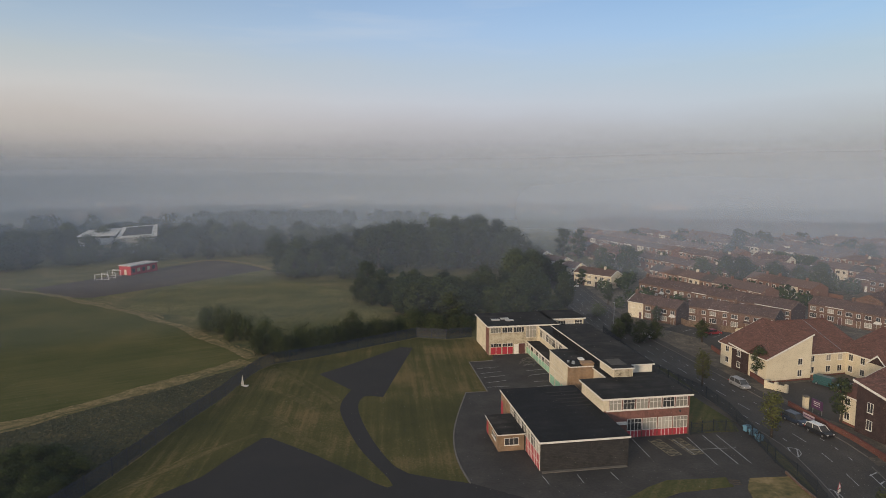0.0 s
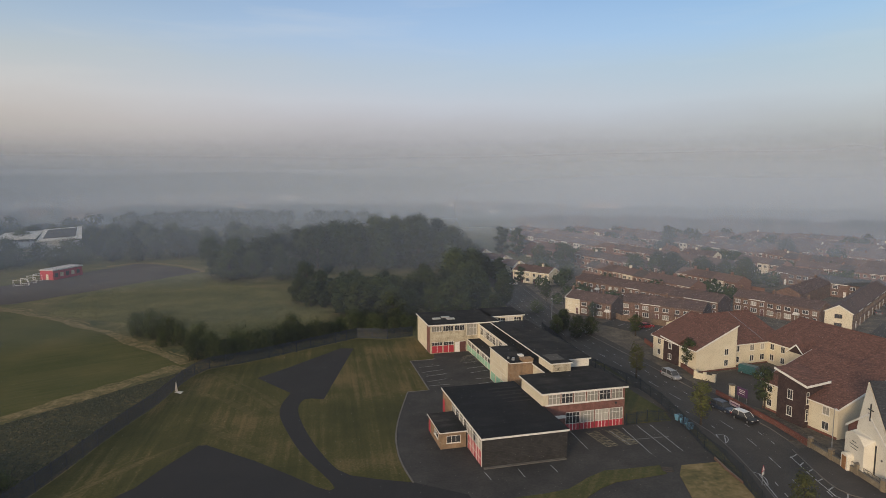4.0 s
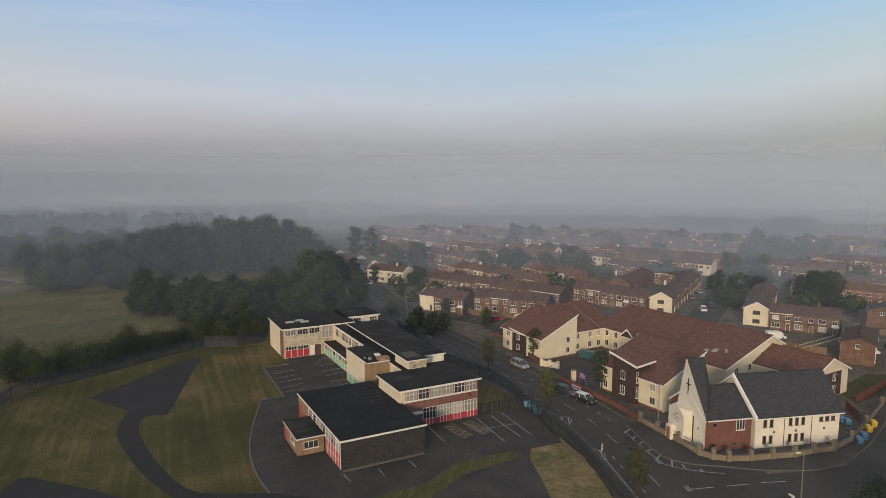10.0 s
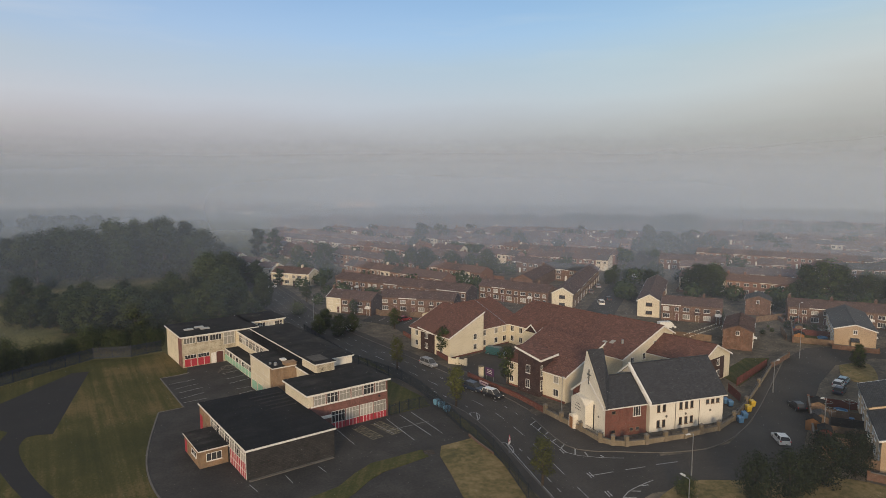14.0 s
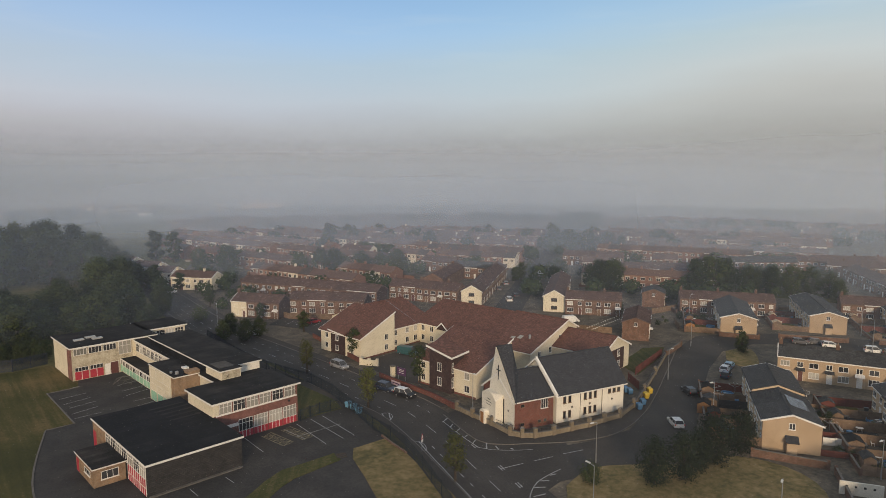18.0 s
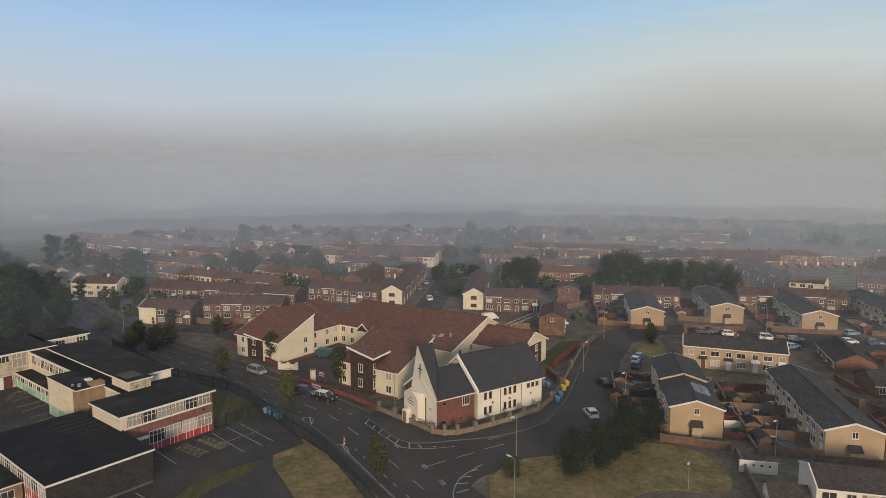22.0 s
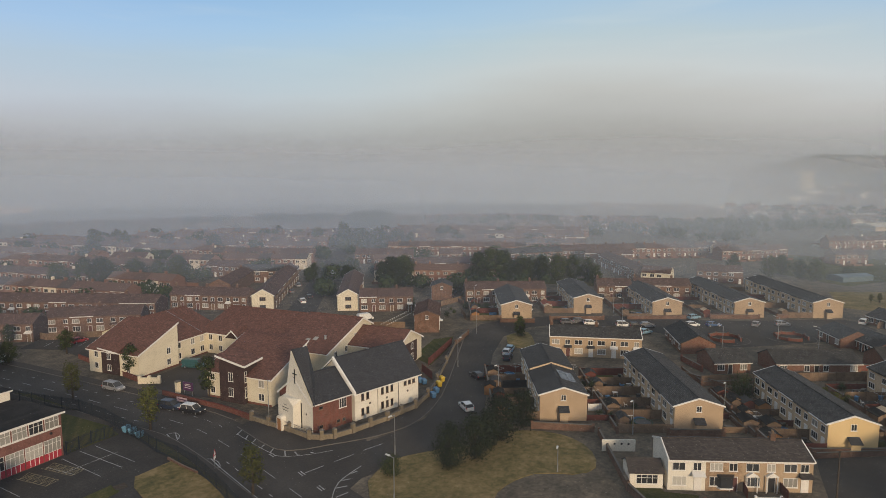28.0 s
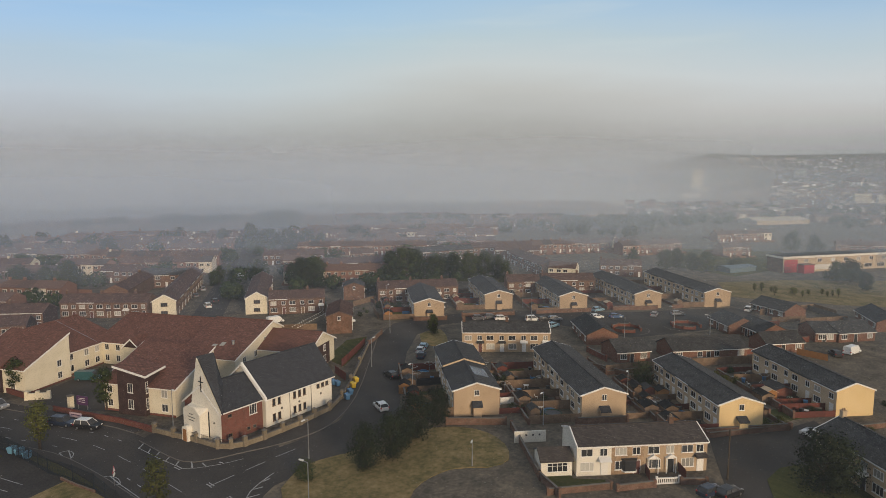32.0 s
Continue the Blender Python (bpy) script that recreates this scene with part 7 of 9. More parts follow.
PAINTS = {"white": (0.70, 0.70, 0.68), "silver": (0.25, 0.26, 0.28), "dark blue": (0.02, 0.03, 0.055), "black": (0.014, 0.014, 0.016), "red": (0.30, 0.03, 0.035), "blue": (0.04, 0.09, 0.20), "teal": (0.03, 0.09, 0.10), "grey": (0.10, 0.10, 0.11), "pale blue": (0.22, 0.36, 0.45)}


def car(p, turn, colour, kind="hatch", roof=None, z=0.04):
    at = pose(p[0], p[1], z, 0, 0, turn)
    key = (colour, kind, roof)
    grp = "parked vehicles"
    if key in CAR_CACHE:
        return copy_thing(CAR_CACHE[key], at)
    paint = car_paint(colour.replace(" ", "_"), PAINTS[colour])
    L, W, H = {"hatch": (4.1, 1.74, 1.46), "mpv": (4.7, 1.85, 1.72), "van": (5.0, 1.95, 2.0), "suv": (4.5, 1.84, 1.66)}[kind]
    ob = thing("van" if kind == "van" else "car", "parked " + colour + (" panel van" if kind == "van" else " car with dark windows") + " on the asphalt", "van" if kind == "van" else "car", at, grp)
    wl = 0.92 if kind != "van" else 1.1
    x = lambda f: (f - 0.5) * L
    low = [(0.0, 0.32), (0.02, 0.22), (0.98, 0.22), (1.0, 0.4), (0.985, 0.68), (0.93, 0.78), (0.74, wl - 0.02), (0.70, wl), (0.06, wl + 0.02), (0.01, 0.8)]
    hw = W / 2
    g = Geo()
    g.hull([(x(f), hw - 0.04, z) for f, z in low], [(x(f), -hw + 0.04, z) for f, z in low])
    g.box(x(0.05), -hw, 0.3, x(0.95), hw, 0.72)
    body = part("body", g, paint, ob)
    fr, rr, tf, tr = {"hatch": (0.74, 0.03, 0.56, 0.12), "mpv": (0.82, 0.03, 0.64, 0.07), "van": (0.86, 0.02, 0.72, 0.025), "suv": (0.75, 0.02, 0.58, 0.08)}[kind]
    ins = 0.20
    cab = Geo().hull([(x(rr), -hw + 0.06, wl), (x(fr), -hw + 0.06, wl), (x(fr), hw - 0.06, wl), (x(rr), hw - 0.06, wl)],
                     [(x(tr), -hw + ins, H - 0.05), (x(tf), -hw + ins, H - 0.05), (x(tf), hw - ins, H - 0.05), (x(tr), hw - ins, H - 0.05)])
    part("windows", cab, PANE, ob) if kind != "van" else part("cabin", cab, paint, ob)
    if kind == "van":
        part("windscreen", Geo().hull([(x(0.865), -hw + 0.15, wl + 0.05), (x(0.865), hw - 0.15, wl + 0.05), (x(0.74), hw - 0.28, H - 0.12), (x(0.74), -hw + 0.28, H - 0.12)],
                                      [(x(0.875), -hw + 0.15, wl + 0.08), (x(0.875), hw - 0.15, wl + 0.08), (x(0.75), hw - 0.28, H - 0.09), (x(0.75), -hw + 0.28, H - 0.09)]), PANE, ob)
    rp = car_paint("roof_" + roof, PAINTS[roof]) if roof else paint
    rg = Geo()
    for s in (-1, 1):
        for f0, f1 in ((rr, tr), (fr, tf), ((rr + fr) / 2 - 0.04, (tr + tf) / 2 - 0.01)):
            rg.tube((x(f0), s * (hw - 0.05), wl), (x(f1), s * (hw - ins + 0.01), H - 0.04), 0.05, 0.045, 5)
    part("roof", rg.hull([(x(tr) - 0.04, -hw + ins - 0.04, H - 0.05), (x(tf) + 0.04, -hw + ins - 0.04, H - 0.05), (x(tf) + 0.04, hw - ins + 0.04, H - 0.05), (x(tr) - 0.04, hw - ins + 0.04, H - 0.05)],
                            [(x(tr) + 0.1, -hw + ins + 0.06, H + 0.02), (x(tf) - 0.15, -hw + ins + 0.06, H + 0.02), (x(tf) - 0.15, hw - ins - 0.06, H + 0.02), (x(tr) + 0.1, hw - ins - 0.06, H + 0.02)]), rp, ob)
    for s in (-1, 1):
        for f in (0.18, 0.8):
            wh = part("wheel", Geo().tube((x(f), s * (hw - 0.2), 0.31), (x(f), s * (hw + 0.01), 0.31), 0.31, 0.31, 14), TYRE, ob)
            part("rim", Geo().tube((x(f), s * (hw - 0.05), 0.31), (x(f), s * (hw + 0.02), 0.31), 0.2, 0.2, 10), RIM, wh)
        part("headlight", Geo().box(x(0.965), s * (hw - 0.45), 0.58, x(0.992), s * (hw - 0.1), 0.74) if s > 0 else Geo().box(x(0.965), -(hw - 0.1), 0.58, x(0.992), -(hw - 0.45), 0.74), HEADL, ob)
        part("tail_light", Geo().box(x(0.0) - 0.02, s * (hw - 0.1) - 0.15, 0.72, x(0.02), s * (hw - 0.1) + 0.05, 0.95), TAILL, ob)
    CAR_CACHE[key] = tagged(ob, group=grp)
    return ob


for p, turn, col, kind, roof in (
        ((61.5, 128.2), -78, "silver", "mpv", None), ((62.6, 109.1), -72, "dark blue", "suv", None), ((63.8, 103.9), -72, "black", "suv", "white"), ((55.6, 168.7), 100, "white", "hatch", None), ((74.4, 171.7), 10, "red", "hatch", None),
        ((79.7, 128.5), -60, "teal", "van", None), ((137.0, 129.5), -20, "white", "van", None), ((95.1, 64.5), 55, "white", "hatch", None), ((111.4, 72.8), 60, "black", "hatch", None),
        ((130.9, 76.9), 20, "white", "hatch", None), ((134.0, 77.8), 20, "pale blue", "hatch", None), ((127.1, 74.4), 20, "dark blue", "hatch", None), ((168.4, 78.8), -55, "grey", "hatch", None), ((171.6, 76.2), -55, "grey", "hatch", None), ((171.2, 72.7), -55, "white", "hatch", None),
        ((174.6, 64.1), -55, "white", "suv", None), ((175.8, 60.9), -55, "black", "hatch", None), ((178.0, 58.5), -55, "silver", "hatch", None), ((170.2, 56.5), -20, "pale blue", "hatch", None), ((186.3, 48.4), -40, "white", "hatch", None),
        ((196.4, 50.7), -30, "pale blue", "hatch", None), ((189.8, 43.5), -50, "blue", "hatch", None), ((202.4, 27.8), -55, "silver", "hatch", None), ((178.8, -15.6), -30, "white", "van", None), ((174.7, -11.9), 20, "black", "hatch", None),
        ((218.7, 9.0), -10, "white", "suv", None), ((89.9, 7.1), -30, "dark blue", "hatch", None), ((90.7, 4.8), -30, "black", "hatch", None), ((142.8, 163.9), 60, "white", "suv", None), ((149.4, 167.9), 60, "black", "hatch", None), ((163.0, 176.0), 60, "grey", "hatch", None),
        ((152.8, 181.2), 60, "grey", "hatch", None), ((162.8, 189.0), 60, "silver", "hatch", None), ((192.2, 199.9), 60, "white", "hatch", None), ((198.3, 205.3), 60, "pale blue", "hatch", None), ((221.2, 161.3), 0, "white", "hatch", None), ((51.1, 245.8), 60, "white", "hatch", None),
        ((50.8, 245.6), -40, "white", "hatch", None), ((33.5, 313.8), -40, "white", "hatch", None), ((118.1, -5.9), 60, "white", "hatch", None), ((215.9, 38.4), 10, "red", "hatch", None), ((197.6, 33.8), 0, "silver", "hatch", None), ((118.8, -6.2), 20, "silver", "hatch", None)):
    car(p, turn, col, kind, roof)


# ---- gardens of the sand terraces ----
def garden_set(a, direction, length, d, n, seed, depth=8.5):
    """Fences, sheds and a back wall in the gardens left of a gable row."""
    r = random.Random(seed)
    t = radians(direction)
    ux, uy = math.cos(t), math.sin(t)
    lx, ly = -uy, ux
    for k in range(n + 1):
        s = length * k / n
        o = (a[0] + ux * s, a[1] + uy * s)
        e = (o[0] + lx * depth, o[1] + ly * depth)
        mat = r.choice([TIMBER, TIMBER, REDWOOD, TIMBER, REDWOOD])
        lab = {"fence_timber": "weathered timber panel fence between gardens", "red_stained_timber": "red-stained timber fence between gardens", "dark_green_paint": "dark green fence between gardens", "black_paint": "black-painted fence between gardens"}[mat.name]
        fence(o, e, r.choice([1.2, 1.6, 1.8]), mat, lab)
        if k < n:
            q = (a[0] + ux * (s + length / n) + lx * depth, a[1] + uy * (s + length / n) + ly * depth)
            brick_wall(e, q, r.choice([0.9, 1.3, 1.6]), BROWNB, "brown brick wall at a garden's end")
            if r.random() < 0.75:
                shed((o[0] + ux * 2.2 + lx * (depth - 2.6), o[1] + uy * 2.2 + ly * (depth - 2.6)), direction, r)
            lawn = [along(o, e, 0.25), along(o, e, 0.95), along((o[0] + ux * length / n, o[1] + uy * length / n), q, 0.95), along((o[0] + ux * length / n, o[1] + uy * length / n), q, 0.25)]
            if r.random() < 0.7:
                sheet("garden_lawn" if r.random() < 0.5 else "patio", lawn, 0.05 + 0.004 * r.random(), r.choice([GRASS, GRASS, YARD, PAVE]), "small back garden surface between fences", "garden", 0.05)


def shed(p, turn, r):
    w, d, h = r.uniform(2.0, 3.2), r.uniform(1.6, 2.4), 2.0
    wood = r.choice([TIMBER, REDWOOD, TIMBER, TIMBER, ORANGEW])
    lab = {"fence_timber": "weathered timber garden shed with felt roof", "red_stained_timber": "red-stained garden shed with felt roof", "orange_stained_timber": "orange-stained timber garden shed with felt roof"}[wood.name]
    ob = thing("garden_shed", lab, "shed", pose(p[0], p[1], 0.02, 0, 0, turn), "garden sheds")
    part("wall", gable_body(Geo(), w, d, h - 0.3, h + 0.2), wood, ob)
    part("roof", roof_slabs(Geo(), w, d, h - 0.3, h + 0.2, 0.15, 0.1, 0.06), r.choice([FELT, TILEG, GREYD]), ob)
    part("door", Geo().box(w * 0.3, -0.04, 0.05, w * 0.3 + 0.8, 0.01, 1.65), wood, ob)


garden_set((98.1, 50.8), 36, 27.6, 8.4, 4, 3, 8.0)
garden_set((106.6, 29.9), 36, 31.0, 8.2, 5, 4, 9.5)
garden_set((113.0, 8.2), 34, 26.0, 7.8, 5, 5, 8.5)
garden_set((130.3, -9.6), 34, 26.0, 7.2, 4, 6, 8.0)
for k, (a, ln) in enumerate((((160.2, 96.2), 30), ((182.2, 83.2), 30), ((190.9, 61.4), 34), ((205.3, 41.3), 40), ((218.4, 22.0), 44))):
    garden_set(a, 36, ln, 9.0, 3, 20 + k, 9)


def right_gardens(a, direction, length, d, n, depth, seed):
    t = radians(direction)
    b = (a[0] + math.sin(t) * (d + depth), a[1] - math.cos(t) * (d + depth))
    r = random.Random(seed)
    for k in range(n):
        s0, s1 = length * k / n, length * (k + 1) / n
        p, q = (b[0] + math.cos(t) * s0, b[1] + math.sin(t) * s0), (b[0] + math.cos(t) * s1, b[1] + math.sin(t) * s1)
        brick_wall(p, q, r.choice([0.8, 1.1, 1.5]), BROWNB, "brown brick wall along an alley")
        o = (p[0] - math.sin(t) * depth, p[1] + math.cos(t) * depth)
        fence(o, p, r.choice([1.1, 1.5]), r.choice([TIMBER, REDWOOD]))


right_gardens((98.1, 50.8), 36, 27.6, 8.4, 4, 5.0, 1)
right_gardens((106.6, 29.9), 36, 31.0, 8.2, 5, 4.0, 2)
right_gardens((113.0, 8.2), 34, 26.0, 7.8, 5, 4.5, 3)
for a, b in (((94.3, 50.2), (99.1, 41.1)), ((104.9, 30.3), (110.1, 22.7)), ((110.3, 10.2), (119.5, -2.2)), ((98.2, 39.7), (82.9, 29.1)), ((82.9, 29.1), (79.3, 25.0)), ((158.2, 95.1), (163.5, 87.1)), ((169.3, 84.8), (179.0, 72.0)), ((183.9, 66.5), (194.5, 52.7)), ((199.9, 46.7), (207.9, 34.8)), ((211.7, 30.7), (217.6, 24.1)),
             ((129.9, 91.6), (140.9, 95.0)), ((178.0, 126.5), (172.4, 118.4)), ((163.3, 42.4), (176.1, 44.2)), ((147.6, 24.6), (160.3, 5.4)), ((138.3, 37.6), (135.2, 28.2)), ((157.9, 5.3), (157.4, -2.7))):
    brick_wall(a, b, 1.2, BROWNB, "low brown brick garden wall with coping")
for a, b in (((128.6, 135.5), (133.7, 131.0)), ((68.8, 190.2), (70.4, 180.8)), ((70.4, 180.8), (81.7, 171.7)), ((129.5, 122.8), (136.4, 113.4)), ((145.3, 114.7), (147.3, 109.7)), ((161.9, 112.0), (154.6, 105.1)), ((214.2, 5.6), (231.0, -9.1)), ((231.0, -9.1), (223.3, -14.8)), ((205.9, -4.9), (216.4, -17.2)), ((165.8, 122.7), (178.8, 121.9))):
    fence(a, b, 1.8, TIMBER)
for c in ((176.9, 37.6), (188.6, 23.6)):
    for k in range(8):
        a0, a1 = k * math.pi / 4, (k + 1) * math.pi / 4
        if k in (5,):
            continue
        brick_wall((c[0] + 4 * math.cos(a0), c[1] + 4 * math.sin(a0)), (c[0] + 4 * math.cos(a1), c[1] + 4 * math.sin(a1)), 0.8, REDB, "curved low brick planter wall in the turning place", "planter walls")


# ---- household wheeled bins ----
BIN_FIRST = {}


def small_bin(p, turn, mat):
    at = pose(p[0], p[1], 0.06, 0, 0, turn)
    if mat.name in BIN_FIRST:
        return copy_thing(BIN_FIRST[mat.name], at)
    word = {"black_paint": "black", "blue_bin_plastic": "blue", "brown_bin_plastic": "brown"}[mat.name]
    ob = thing("household_bin", word + " household wheeled bin beside a garden wall", "bin", at, "household bins")
    part("tub", Geo().hull([(-0.22, -0.25, 0.1), (0.22, -0.25, 0.1), (0.22, 0.25, 0.1), (-0.22, 0.25, 0.1)], [(-0.29, -0.35, 1.0), (0.29, -0.35, 1.0), (0.29, 0.35, 1.0), (-0.29, 0.35, 1.0)]), mat, ob)
    part("lid", Geo().box(-0.31, -0.38, 1.002, 0.31, 0.37, 1.1), mat, ob)
    part("wheel", Geo().tube((-0.3, 0.3, 0.12), (0.3, 0.3, 0.12), 0.12, 0.12, 8), BLACK, ob)
    BIN_FIRST[mat.name] = ob
    return ob


BROWNP = plain("brown_bin_plastic", (0.10, 0.05, 0.025), 0.5)
br2 = random.Random(8)
for a0, d0, ln in (((98.1, 50.8), 36, 27), ((106.6, 29.9), 36, 31), ((113.0, 8.2), 34, 26), ((130.3, -9.6), 34, 26), ((182.2, 83.2), 36, 28), ((190.9, 61.4), 36, 30)):
    for k in range(6):
        t, s, o = radians(d0), br2.uniform(0, ln), br2.choice([br2.uniform(1.0, 2.0), br2.uniform(5, 7.5)])
        small_bin((a0[0] + math.cos(t) * s - math.sin(t) * o, a0[1] + math.sin(t) * s + math.cos(t) * o), br2.uniform(0, 90), br2.choice([BLACK, BLUE, BROWNP]))


solid("side_street", band(smooth_line([(128.1, 147.6), (152.1, 168.5), (214.0, 221.6), (260.8, 260.7)], 5), -3.6, 3.6, 0.0, 0.05), ROAD, "narrow asphalt side street between brown terraces", "road", kind="structure")
solid("side_pavement", band(smooth_line([(128.1, 147.6), (152.1, 168.5), (214.0, 221.6), (260.8, 260.7)], 5), 3.62, 5.6, 0.0, 0.12), PAVE, "asphalt pavement along the side street", "pavement", kind="structure")


sheet("road_corner", [(63.4, 78.3), (74.2, 70.7), (72.3, 67.4), (66.4, 67.8), (60.0, 67.9), (61.5, 74.4)], 0.028, ROAD, "asphalt corner where the two roads meet", "road")


# ---- odd things in the gardens ----
def shed_at(p, turn, w, d, h, wood, roof, label):
    ob = thing("garden_shed", label, "shed", pose(p[0], p[1], 0.02, 0, 0, turn), "garden sheds")
    part("wall", gable_body(Geo(), w, d, h - 0.3, h + 0.25), wood, ob)
    part("roof", roof_slabs(Geo(), w, d, h - 0.3, h + 0.25, 0.15, 0.1, 0.06), roof, ob)
    part("door", Geo().box(w * 0.3, -0.04, 0.05, w * 0.3 + 0.8, 0.01, h - 0.45), wood, ob)
    for k in range(int(w / 0.4)):
        part("batten", Geo().box(0.2 + 0.4 * k, -0.07, 0.05, 0.24 + 0.4 * k, -0.042, h - 0.4), wood, ob)


shed_at((125.5, 22.8), 34, 3.0, 2.4, 2.0, TIMBER, FELT, "weathered timber garden shed with felt roof")
shed_at((125.3, 20.6), 34, 2.6, 2.2, 2.0, REDWOOD, TILEG, "red-stained garden shed with felt roof")
shed_at((125.2, 18.1), 34, 2.2, 2.2, 2.1, ORANGEW, FELT, "orange-stained timber garden shed with felt roof")
shed_at((116.0, 18.4), 34, 3.4, 2.6, 1.9, TIMBER, FELT_BLACK, "low timber garden shed with black felt roof")
shed_at((117.1, 15.2), 34, 3.0, 2.4, 1.9, TIMBER, FELT_BLACK, "low timber garden shed with black felt roof")
shed_at((104.6, 64.0), 30, 2.6, 2.2, 2.0, ORANGEW, FELT, "orange-stained timber garden shed with felt roof")
shed_at((136.7, -2.8), 34, 4.6, 3.4, 2.2, REDB, TILEG, "red brick outhouse with grey tiled roof")
shed_at((132.4, 0.2), 34, 3.2, 2.4, 1.9, TIMBER, FELT, "weathered timber garden shed with felt roof")
fence((112.3, 86.6), (130.1, 92.8), 1.8, REDWOOD, "red-stained timber fence behind the church lawn")
fence((107.8, 85.0), (104.7, 79.7), 1.8, REDWOOD, "red-stained timber fence behind the church lawn")
fence((107.5, 45.7), (109.9, 42.9), 1.4, WHITE, "white panel fence beside the gable end", "garden fences")
fence((109.9, 42.9), (115.0, 46.6), 1.4, WHITE, "white panel fence beside the gable end", "garden fences")
fence((109.1, 65.0), (112.3, 61.2), 1.6, BLACK, "black-painted fence with pale posts", "garden fences")
fence((93.0, 16.6), (89.9, 15.1), 1.5, REDWOOD, "red-stained timber fence between front gardens")
fence((96.1, 12.8), (92.7, 10.6), 1.5, REDWOOD, "red-stained timber fence between front gardens")
fence((128.0, -0.6), (133.1, -9.0), 1.6, REDWOOD, "red-stained timber fence round a back garden")
fence((135.4, 32.8), (143.7, 23.9), 1.9, TIMBER, "grey timber fence above a brick wall")
fence((148.7, 18.0), (159.3, 4.4), 1.9, TIMBER, "grey timber fence above a brick wall")
for a, b in (((79.3, 26.6), (85.1, 19.4)), ((84.8, 18.5), (88.5, 14.2)), ((91.0, 11.0), (92.8, 7.9)), ((109.6, 9.5), (120.3, -2.6)), ((119.9, -6.8), (128.8, -17.0)), ((134.6, 32.6), (142.9, 23.7)), ((142.5, 38.8), (135.4, 32.8)), ((133.9, 41.5), (142.5, 38.8))):
    brick_wall(a, b, 0.9, BROWNB, "low brown brick garden wall with coping")
for a, b in (((229.8, -6.7), (219.0, -14.5)), ((219.0, -14.5), (206.0, -20.0))):
    fence(a, b, 1.7, KERB, "pale concrete panel fence beside the playing field", "garden fences")
fence((204.4, 2.3), (212.2, -6.6), 1.6, TIMBER, "grey timber panel fence between bungalow gardens")
fence((171.4, -3.9), (168.6, -10.2), 1.6, ORANGEW, "orange-stained timber fence beside a bungalow")
fence((150.6, 35.8), (156.4, 29.8), 1.6, TIMBER, "grey timber panel fence between bungalow gardens")
fence((163.6, 19.2), (170.9, 9.6), 1.6, TIMBER, "grey timber panel fence between bungalow gardens")
for a, b in (((150.0, 41.0), (144.3, 35.0)), ((164.5, 8.5), (170.0, 2.0)), ((182.5, -1.5), (186.0, -6.5)), ((196.0, 8.0), (203.0, 0.5))):
    brick_wall(a, b, 1.3, REDB, "red brick garden wall between bungalows")
tr = thing("trampoline", "round black garden trampoline on short legs", "trampoline", pose(*(106.5, 35.1), 0.05))
ring = [(1.6 * math.cos(k * math.pi / 8), 1.6 * math.sin(k * math.pi / 8)) for k in range(16)]
part("mat", Geo().prism([(x * 0.85, y * 0.85) for x, y in ring], 0.72, 0.75), BLACK, tr)
rim = Geo()
for (a, b), (c, d) in zip(ring, ring[1:] + ring[:1]):
    rim.tube((a, b, 0.74), (c, d, 0.74), 0.09, 0.09, 6)
part("rim", rim, plain("trampoline_pad", (0.02, 0.05, 0.03), 0.7), tr)
for k in range(0, 16, 4):
    part("leg", Geo().tube((ring[k][0], ring[k][1], 0), (ring[k][0], ring[k][1], 0.72), 0.04, 0.04, 6), STEEL, tr)
CLUTTER = {}


